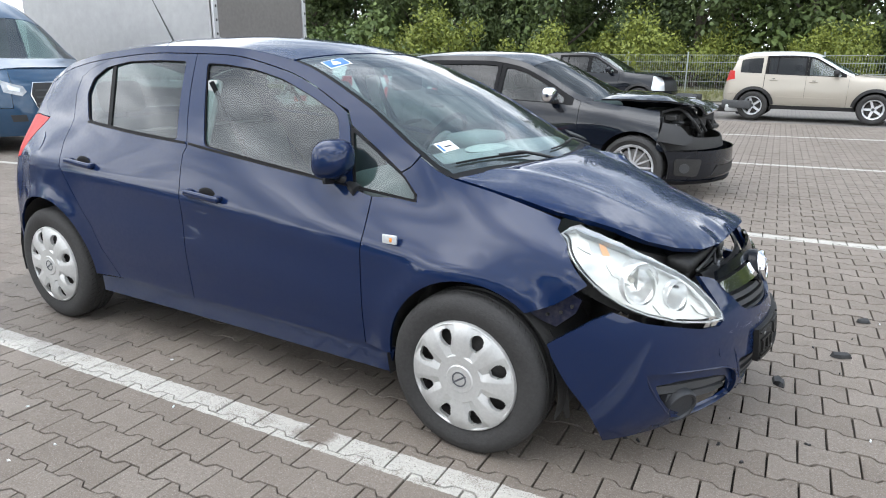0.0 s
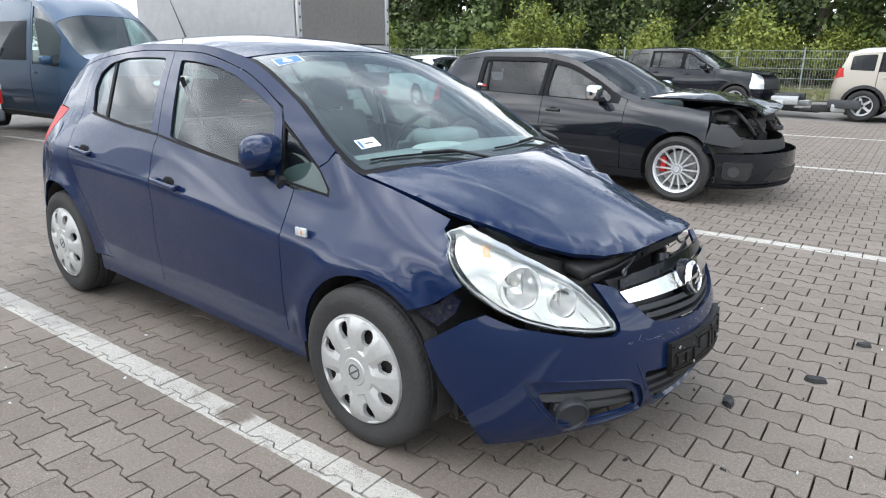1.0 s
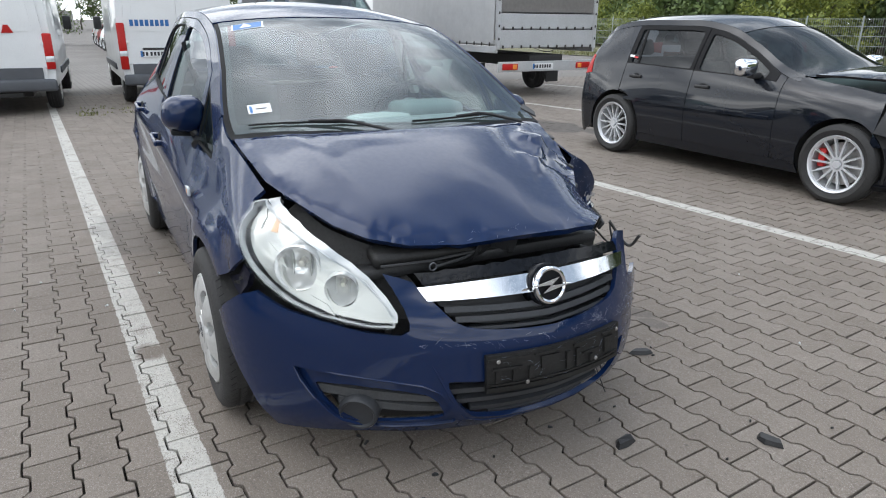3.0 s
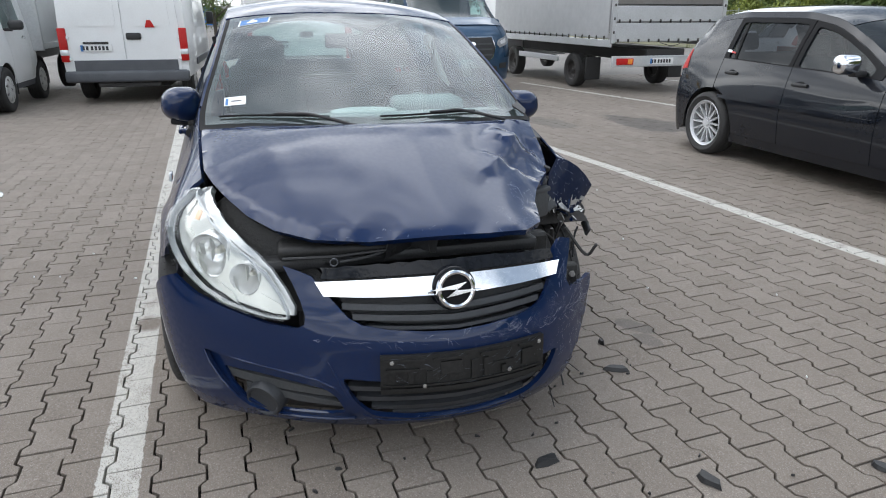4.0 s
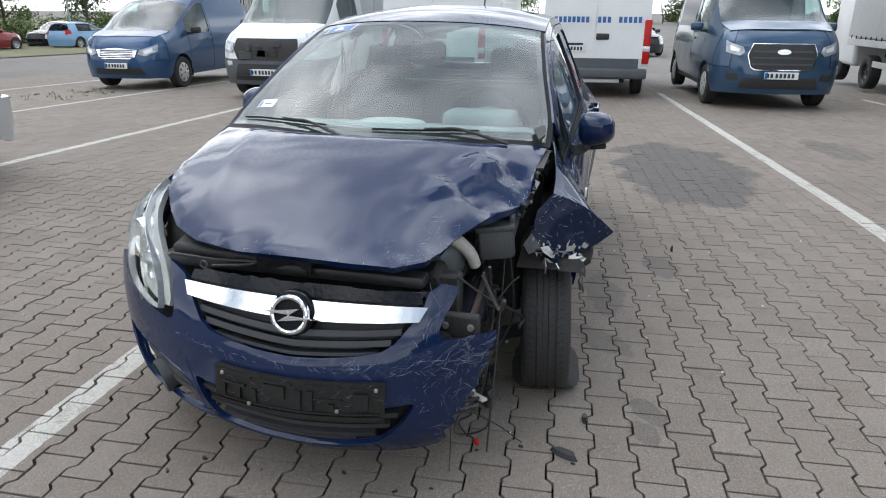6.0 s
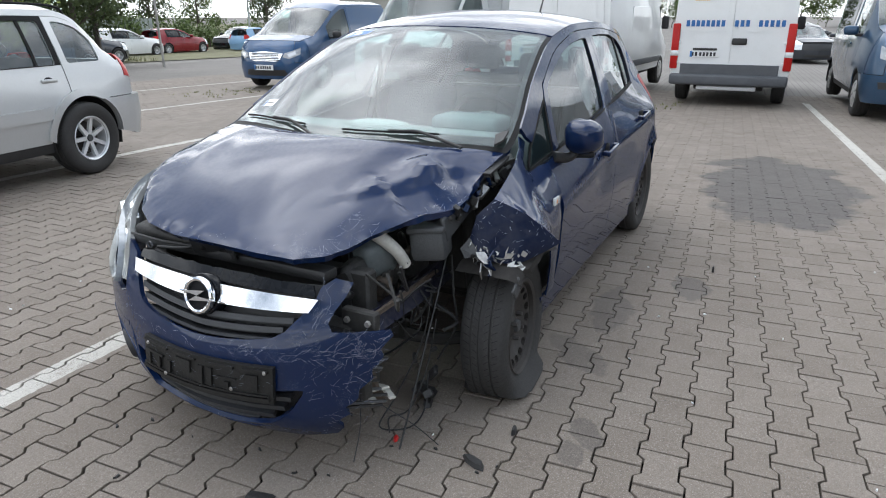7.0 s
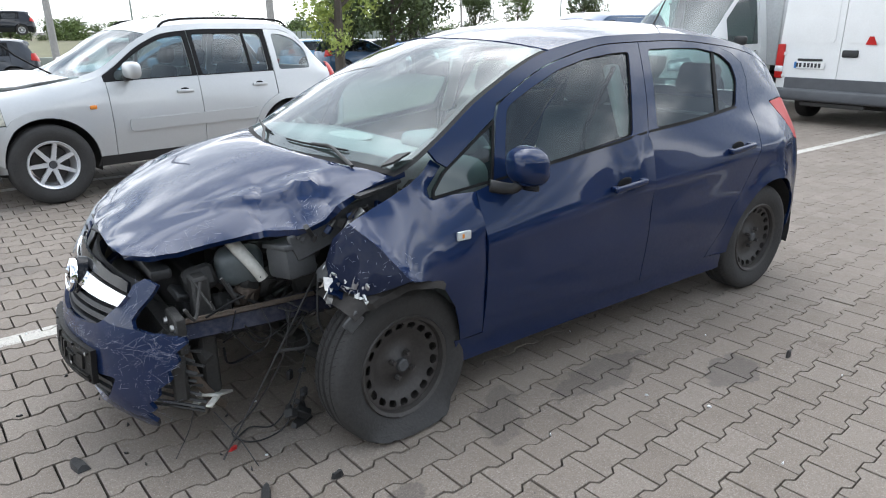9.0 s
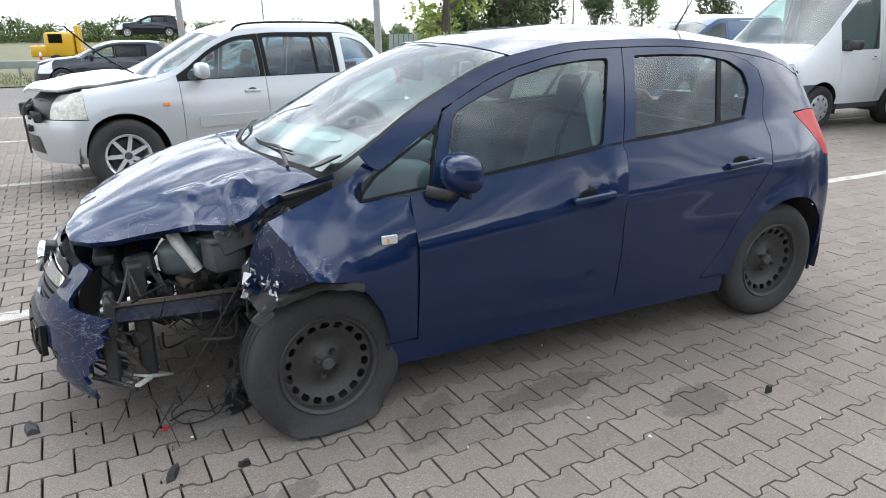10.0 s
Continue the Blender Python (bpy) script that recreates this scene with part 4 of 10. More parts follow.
def build_car(name, label, cat, m, S, P, paint, glass=GLASS, rear_glass=None, group=""):
    car = thing(name, label, cat, m, group)
    R, ra, wb, sill = P["R"], P["ra"], P["wb"], P["sill"]
    xa, xb, xc = P["doors"]
    cowl, xw, xq = P["cowl"], P["roof_front"], P["roof_rear"]
    g, zbt, low = 0.003, P["bumper_top"], P["bumper_low"]
    st = P.get("step", 0.06)
    rear_glass = rear_glass or glass
    top_f = lambda x: max(float(S.zb(x)) + 0.006, float(S.ze(x)) - 0.055)
    th = math.degrees(math.asin(min(1, max(-1, (sill - R) / ra))))
    end = S.scale_f() * math.pi / 2
    lower = P.get("lower")
    for s in (1, -1):
        # front door
        win_x0 = next((x for x in np.linspace(xa, xb, 60) if top_f(x) - float(S.zb(x)) > 0.11), xa)
        wf = rounded(line_up(S.zb, xb + 0.055, win_x0, 8, 0.012) + line_up(lambda x: top_f(x) - 0.04, win_x0, xb + 0.055, 12), 0.03, 2)
        d = S.side_panel("front_door", [(xb + g, sill), (xa - g, sill)] + line_up(top_f, xa - g, xb + g, 20), paint, car, s, "", st, [wf])
        S.side_panel("window", inset(wf, -0.012), glass, d, s, "", 0.12, (), 0, -0.012)
        frame_m = P.get("frame_mat")
        if frame_m is not None:
            S.side_panel("window_frame", line_up(S.zb, xb + 0.004, win_x0 + 0.10, 8, 0.004) + line_up(lambda x: max(top_f(x), float(S.zb(x)) + 0.03), win_x0 + 0.10, xb + 0.004, 14), frame_m, d, s, "black window frame", st, [wf], 0.004, 0.003)
        xh = xb + 0.16
        # thin dark ellipsoid: the handle hollow's shade given as colour
        part("handle_cup_shade", ellipsoid_bm((xh, s * (float(S.y(xh, float(S.zb(xh)) - 0.13)) - 0.004), float(S.zb(xh)) - 0.135), (0.11, 0.014, 0.075)), SEAL, d)
        part("door_handle", box_bm((0.17, 0.035, 0.032), (xh, s * (float(S.y(xh, float(S.zb(xh)) - 0.13)) + 0.006), float(S.zb(xh)) - 0.13), 0.012, 2), P.get("handle", paint), d)
        if P.get("mirror") is not None:
            mx = win_x0 - 0.10
            mz = float(S.zb(mx)) + 0.10
            my = float(S.wb(mx))
            mm = part("mirror", box_bm((0.12, 0.22, 0.15), (mx, s * (my + 0.15), mz), 0.05, 3), P["mirror"], d)
            part("mirror_foot", box_bm((0.08, 0.12, 0.05), (mx, s * (my + 0.03), mz - 0.07), 0.015, 2), PLASTIC, mm)
        # rear door
        rr = ra + 0.02
        a_low = math.degrees(math.asin(min(1, (sill - R) / rr)))
        a_hi = math.degrees(math.acos(max(-1, min(1, (xc + wb) / rr)))) if xc + wb < rr else a_low + 1
        hole = []
        if P.get("rear_door", True):
            wr = rounded(line_up(S.zb, xc + 0.06, xb - 0.045, 8, 0.012) + line_up(lambda x: top_f(x) - 0.04, xb - 0.045, xc + 0.06, 12), 0.03, 2)
            d = S.side_panel("rear_door", arc(-wb, R, rr, a_hi, a_low, 12) + [(xb - g, sill)] + line_up(top_f, xb - g, xc + g, 20), paint, car, s, "", st, [wr] if P.get("rear_window", True) else [])
            if P.get("rear_window", True):
                S.side_panel("window", inset(wr, -0.012), rear_glass, d, s, "", 0.12, (), 0, -0.012)
                if frame_m is not None:
                    S.side_panel("window_frame", line_up(S.zb, xc + 0.004, xb - 0.004, 8, 0.004) + line_up(top_f, xb - 0.004, xc + 0.004, 14), frame_m, d, s, "black window frame", st, [wr], 0.004, 0.003)
                if P.get("bar"):
                    xbar = P["bar"]
                    S.side_panel("window_bar", line_up(S.zb, xbar - 0.015, xbar + 0.015, 1, 0.012) + line_up(top_f, xbar + 0.015 - P.get("bar_lean", 0.0), xbar - 0.015 - P.get("bar_lean", 0.0), 1), SEAL, d, s, "", 0.1, (), 0.006, -0.004)
            xh = xc + 0.20
            part("handle_cup_shade", ellipsoid_bm((xh, s * (float(S.y(xh, float(S.zb(xh)) - 0.12)) - 0.004), float(S.zb(xh)) - 0.125), (0.11, 0.014, 0.075)), SEAL, d)
            part("door_handle", box_bm((0.17, 0.035, 0.032), (xh, s * (float(S.y(xh, float(S.zb(xh)) - 0.12)) + 0.006), float(S.zb(xh)) - 0.12), 0.012, 2), P.get("handle", paint), d)
        # quarter
        q_hole = []
        if P.get("quarter"):
            x0, x1 = P["quarter"]
            wq = rounded(line_up(S.zb, x1, x0, 6, 0.014) + line_up(lambda x: top_f(x) - 0.045, x0, x1, 8), 0.03, 2)
            q_hole = [wq]
            S.side_panel("quarter_window", inset(wq, -0.012), rear_glass, car, s, "", 0.12, (), 0, -0.012)
        ut = S.xr - 0.55 * end
        q_out = arc(-wb, R, ra, min(178, a_hi + 1), 180 - math.degrees(math.asin(min(1, (zbt - R) / ra))) if zbt > R else 180, 12) + [(S.xr - 0.1, zbt), (ut, zbt), (ut, float(S.zb(S.xr)) - 0.05)]
        q_out += [(S.xr - 0.25, float(S.zb(S.xr)) + 0.04)] + [(x, z - 0.002) for x, z in line_up(top_f, S.xr - 0.03, xc - g, 10)]
        if not P.get("rear_door", True):
            q_out += [(xc - g, sill)]
        S.side_panel("quarter_panel", q_out, paint, car, s, "", st, q_hole)
        S.side_panel("rear_bumper", arc(-wb, R, ra, 180 - math.degrees(math.asin(min(1, (zbt - g - R) / ra))) if zbt > R else 180, 180 - th, 5) + [(S.xr - 0.1, low), (S.xr - end, low), (S.xr - end, zbt - g)], P.get("bumper_mat", paint), car, s, "", st, (), P.get("rear_push", 0.0) + 0.012, P.get("rear_push", 0.0))
        S.side_panel("tail_lamp", [(ut + P.get("lamp_wrap", 0.30), float(S.zb(S.xr)) - 0.14), (ut - 0.02, float(S.zb(S.xr)) - 0.20), (ut - 0.02, float(S.zb(S.xr)) + 0.06), (ut + P.get("lamp_wrap", 0.30) - 0.06, float(S.zb(S.xr)) + 0.05)], RED_LENS, car, s, "red tail lamp", 0.05, (), 0.01, 0.006)
        S.side_panel("hatch", [(ut - g, zbt), (S.xr - end, zbt), (S.xr - end, float(S.zb(S.xr))), (ut - g, float(S.zb(S.xr)))], paint, car, s, "", st)
        # fender, bumper, lamp
        uh = P["lamp_back"]
        a_f = math.degrees(math.asin(min(1, (zbt - R) / ra))) if zbt > R else 0
        f_out = [(xa + g, sill)] + arc(0, R, ra, 180 - th, a_f, 18) + [(uh - 0.05, zbt), (uh, float(S.ze(min(uh, S.xs))) - 0.008)] + [(x, z - 0.008) for x, z in line_up(S.ze, min(uh, S.xs) - 0.02, cowl - 0.02, 10)]
        f_out += [(xa + g, top_f(xa) if cowl - 0.02 > xa else float(S.ze(xa)) - 0.06)]
        S.side_panel("fender", f_out, paint, car, s, "", st)
        S.side_panel("front_bumper", arc(0, R, ra, a_f - 0.5, th, 5) + [(S.xs + 0.1, low), (S.xs + end, low), (S.xs + end, zbt - g), (S.xs, zbt - g)], P.get("bumper_mat", paint), car, s, "", st)
        zl = float(S.ze(S.xs))
        u2 = P["lamp_front"]
        if P.get("open_nose"):
            S.side_panel("inner_nose", [(uh - 0.03, zbt), (S.xs + end, zbt), (S.xs + end, zbt + 0.10), (u2, zbt + 0.12), (uh, zbt + 0.20)], DARK, car, s, "", 0.06, (), 0.01, -0.10)
        else:
            S.side_panel("headlamp", [(uh - 0.045, zbt + 0.005), (u2, zbt + 0.005), (u2, zl - 0.06), (S.xs, zl - 0.012), (uh + 0.005, zl - 0.012)], P.get("lamp_mat", WHITE_LENS), car, s, "", 0.05, (), 0.02, -0.004)
            S.side_panel("grille", [(u2 + 0.005, zbt - 0.005), (S.xs + end, zbt - 0.005), (S.xs + end, zl - 0.02), (u2 + 0.005, zl - 0.05)], P.get("grille_mat", PLASTIC), car, s, "", 0.06, (), 0.01, -0.012)
        S.side_panel("lower_grille", [(S.xs + end * 0.62, low + 0.08), (S.xs + end, low + 0.08), (S.xs + end, zbt - 0.16), (S.xs + end * 0.68, zbt - 0.16)], PLASTIC, car, s, "", 0.06, (), 0, 0.006)
        S.side_panel("roof_rail_panel", [(x, z + 0.003) for x, z in line_up(top_f, cowl - 0.06, S.xr - 0.02, 26)] + [(x, z) for x, z in line_up(S.ze, S.xr - 0.02, cowl - 0.06, 26)], P.get("roof_side", paint), car, s, "", st)
        S.side_panel("sill", [(-wb + math.sqrt(ra ** 2 - (R - sill) ** 2), sill - 0.004), (-wb + ra * 0.92, sill - 0.09), (-ra * 0.92, sill - 0.09), (-math.sqrt(ra ** 2 - (R - sill) ** 2), sill - 0.004)], lower or paint, car, s, "", st, (), 0.012, -0.006)
        if P.get("strip"):
            S.side_panel("side_moulding", [(xc + 0.1, P["strip"] - 0.02), (xa - 0.05, P["strip"] - 0.03), (xa - 0.05, P["strip"] + 0.0), (xc + 0.1, P["strip"] + 0.012)], P.get("strip_mat", paint), car, s, "", 0.1, (), 0.012, 0.012)
        if P.get("plank"):
            z0, z1 = P["plank"]
            S.side_panel("side_plank", rounded([(xc + 0.25, z0 + 0.01), (xa - 0.14, z0), (xa - 0.14, z1 - 0.01), (xc + 0.25, z1)], 0.03, 3), paint, car, s, "broad body side moulding", 0.07, (), 0.02, 0.016)
        if P.get("rails"):
            zr = lambda x: float(S.ze(x)) + 0.03
            tube("roof_rail", [(xw - 0.12, s * (hw_(S, xw - 0.12) - 0.02), zr(xw - 0.12) - 0.05), (xw - 0.28, s * (hw_(S, xw - 0.3) - 0.02), zr(xw - 0.3) + 0.02), (-1.9, s * (hw_(S, -1.9) - 0.02), zr(-1.9) + 0.02), (xq + 0.10, s * (hw_(S, xq + 0.1) - 0.02), zr(xq + 0.1) + 0.015), (xq - 0.02, s * (hw_(S, xq) - 0.02), zr(xq) - 0.04)], 0.011, SEAL, car, "black roof rail", 8, 4)
        if P.get("blinker"):
            bx_, bz_ = P["blinker"]
            part("side_indicator", box_bm((0.06, 0.02, 0.035), (bx_, s * (float(S.y(bx_, bz_)) + 0.004), bz_), 0.008, 2), AMBER, car, "amber side indicator")
        if P.get("arch_mat"):
            for cx in (0.0, -wb):
                S.side_panel("arch_trim", arc(cx, R, ra + 0.065, th + 3, 177 - th, 20) + arc(cx, R, ra - 0.004, 180 - th, th, 20), P["arch_mat"], car, s, "", 0.05, (), 0.03, 0.022)
        for cx in (0.0, -wb):
            liner(car, cx, R, ra + 0.004, 0.42, float(S.wmid(cx)) - 0.02, s)
            wheel(car, cx, s * P["track"], R, s, R, P["wheel"], P.get("tyre_w", 0.21), P.get("rim"), P.get("rim_mat"), caliper=P.get("caliper", False) and cx == 0.0)
    # top
    hw = lambda x: float(S.we(x)) - 0.004
    def strip(x0, x1, n=10, bow=0.0):
        pts = [(x0 + (x1 - x0) * k / n, hw(x0 + (x1 - x0) * k / n)) for k in range(n + 1)]
        return pts
    def slab(x0, x1, b0=0.0, b1=0.0):
        a = strip(x0, x1)
        e1 = [(x1 + b1 * (1 - (y / hw(x1)) ** 2), y) for y in np.linspace(hw(x1), -hw(x1), 9)[1:-1]]
        e0 = [(x0 + b0 * (1 - (y / hw(x0)) ** 2), y) for y in np.linspace(-hw(x0), hw(x0), 9)[1:-1]]
        return a + e1 + [(x, -y) for x, y in a[::-1]] + e0
    if P.get("hood", True):
        S.top_panel("hood", slab(P["hood_front"], cowl + 0.006, P.get("hood_bow", 0.10), 0.12), paint, car, "", st)
    S.top_panel("windscreen", slab(cowl - 0.004, xw + 0.004, 0.12, 0.06), glass, car, "", 0.08, (), 0, -0.004)
    S.top_panel("roof", slab(xw, xq, 0.06, -0.03), P.get("roof_mat", paint), car, "", st)
    S.top_panel("rear_window", slab(xq - 0.004, S.xr - 0.05, -0.03, -0.02), P.get('hatch_mat', rear_glass), car, "", 0.1, (), 0)
    part("underbody", box_bm((wb - 2 * ra - 0.02, 1.45, 0.26), (-wb / 2, 0, sill + 0.06), 0.03, 1), DARK, car)
    part("engine_bay", box_bm((S.xs + ra * 0.9, 0.86, 0.4), ((S.xs + ra * 0.9) / 2 - ra * 0.55, 0, 0.46), 0.03, 1), DARK, car)
    part("boot_floor", box_bm((-S.xr - wb + ra + 0.1, 0.9, 0.35), ((S.xr - wb + ra) / 2 + 0.02, 0, 0.47), 0.03, 1), DARK, car)
    part("dashboard", box_bm((0.42, 1.3, 0.24), (xa - 0.12, 0, float(S.zb(xa)) - 0.13), 0.07, 3), TRIM, car)
    if not P.get("rear_door", True):
        zt_ = float(S.ze(xb - 0.1))
        part("cab_back", box_bm((0.05, 1.5, zt_ - sill - 0.05), (xb - 0.12, 0, (zt_ + sill) / 2), 0.01, 1), TRIM, car, "grey cab partition")
    zo = P.get("seat_lift", 0.0)
    add_seats(car, [(xb + 0.18, 0.36, 0.5, (0,)), (xb + 0.18, -0.36, 0.5, (0,))] + ([(xc + 0.25, 0, 1.25, (-0.4, 0.4))] if P.get("rear_door", True) else []), zo)
    return car


# ---- the wrecked blue hatchback ----
cor_S = Shape(0.30, -2.78, curve((0.08, 0.74), (0.12, 0.785), (0.16, 0.825), (0.2, 0.858), (0.25, 0.878), (0.3, 0.885), (0.42, 0.875), (0.5, 0.86), (0.56, 0.835), (0.62, 0.80), (0.70, 0.755), (0.78, 0.66), (0.85, 0.52), (0.93, 0.33)),
              curve((0.2, -3.03), (0.45, -3.08), (0.7, -3.04), (0.9, -2.98), (1.1, -2.95), (1.4, -2.84)),
              curve((-4, 0.20), (1, 0.20)), curve((0.5, 0.79), (0, 0.81), (-1.2, 0.80), (-2.5, 0.81), (-3, 0.76)), curve((-3, 0.85), (-2.3, 0.83), (-1.3, 0.765), (-0.5, 0.71), (0.1, 0.62), (0.4, 0.57), (1, 0.56)), curve((0.4, 0.812), (0, 0.845), (-0.4, 0.832), (-1.3, 0.832), (-2.5, 0.828), (-2.85, 0.755)),
              curve((0.5, 0.70), (0.3, 0.77), (-0.32, 0.85), (-1.26, 0.975), (-2.26, 1.04), (-2.9, 1.05)), curve((0.4, 0.755), (0.3, 0.772), (-0.32, 0.758), (-1.26, 0.768), (-2.26, 0.715), (-2.9, 0.64)),
              curve((0.6, 0.72), (0.27, 0.855), (0, 0.93), (-0.17, 0.968), (-0.3, 1.035), (-0.6, 1.205), (-1.0, 1.36), (-1.4, 1.412), (-1.8, 1.418), (-2.2, 1.392), (-2.6, 1.335), (-2.9, 1.22)),
              curve((0.6, 0.52), (0.27, 0.67), (0, 0.69), (-0.2, 0.70), (-0.6, 0.63), (-1.0, 0.575), (-1.5, 0.56), (-2.2, 0.55), (-2.9, 0.50)),
              curve((0.72, 0.71), (0.5, 0.83), (0.2, 0.92), (0.03, 0.965), (-0.3, 1.13), (-0.6, 1.275), (-0.93, 1.40), (-1.2, 1.452), (-1.6, 1.48), (-2.0, 1.472), (-2.4, 1.44), (-2.9, 1.35)), 1.85)
# the body leans to its flat tyre and is a little askew
LEAN_M = Matrix.Translation((-2.5, 0, 0)) @ Matrix.Rotation(radians(0.55), 4, "Z") @ Matrix.Rotation(radians(-0.8), 4, "X") @ Matrix.Translation((2.5, 0, 0))
car = thing("wrecked_car", "dark blue small five-door hatchback with smashed front corner and flat tyre", "car")


def leaned(ob):
    ob.matrix_basis = LEAN_M
    return ob


def cor_side(name, outline, mat, sign, parent=None, label="", **kw):
    ob = cor_S.side_panel(name, outline, mat, parent or car, sign, label, **kw)
    if parent is None:
        leaned(ob)
    return ob


def cor_top(name, outline, mat, parent=None, label="", **kw):
    ob = cor_S.top_panel(name, outline, mat, parent or car, label, **kw)
    if parent is None:
        leaned(ob)
    return ob


FX, FY = cor_S.fx, cor_S.fy
frame_top = lambda x: float(cor_S.ze(x)) - 0.035 - 0.03 * min(1.0, max(0.0, (x + 1.3) / 0.65))
A_LINE = [(-0.460, 0.30), (-0.462, 0.60), (-0.457, 0.76), (-0.462, 0.868)]
B_LINE = [(-1.565, frame_top(-1.565)), (-1.536, 1.246), (-1.504, 1.126), (-1.458, 0.985), (-1.472, 0.954), (-1.465, 0.88), (-1.445, 0.74), (-1.445, 0.295)]
C_LINE = [(-1.97, 0.305), (-2.08, 0.45), (-2.12, 0.558), (-2.236, 0.70), (-2.34, 0.838), (-2.39, 0.958), (-2.39, 1.054), (-2.45, 1.18), (-2.44, 1.265), (-2.36, 1.312), (-2.2, frame_top(-2.2))]
TRI = [(-0.275, 0.868), (-0.28, 0.89), (-0.34, 0.95), (-0.5, 1.042), (-0.613, 1.105), (-0.548, 0.895)]
WIN_F = [(-0.612, 0.902), (-0.648, 1.03), (-0.688, 1.142), (-0.72, 1.166), (-0.844, 1.22), (-1.012, 1.282), (-1.184, 1.32), (-1.356, 1.338), (-1.478, 1.342), (-1.444, 1.25), (-1.352, 0.995), (-0.96, 0.945)]
WIN_R = [(-1.532, 1.008), (-1.592, 1.222), (-1.62, 1.35), (-1.83, 1.352), (-2.044, 1.345), (-2.225, 1.315), (-2.32, 1.26), (-2.335, 1.18), (-2.25, 1.055), (-2.07, 1.04), (-1.788, 1.020)]


def sculpted(p, hurt=False):
    """A soft shoulder line through the handles and flared lips round the wheel arches."""
    p = np.array(p)
    x, z = p[:, 0], p[:, 2]
    sg = np.sign(p[:, 1])
    line = 0.755 - 0.078 * (x + 1.29)
    fade = np.clip((0.15 - x) / 0.5, 0, 1) * np.clip((x + 2.95) / 0.3, 0, 1)
    p[:, 1] += sg * fade * (0.008 * np.exp(-((z - line) / 0.042) ** 2) - 0.005 * np.exp(-((z - line + 0.13) / 0.07) ** 2))
    for cx in (0.0, -2.511):
        if hurt and cx == 0.0:
            continue
        r = np.hypot(x - cx, z - 0.30)
        p[:, 1] += sg * 0.013 * np.exp(-((r - 0.365) / 0.042) ** 2) * (x > -2.93)
    return p


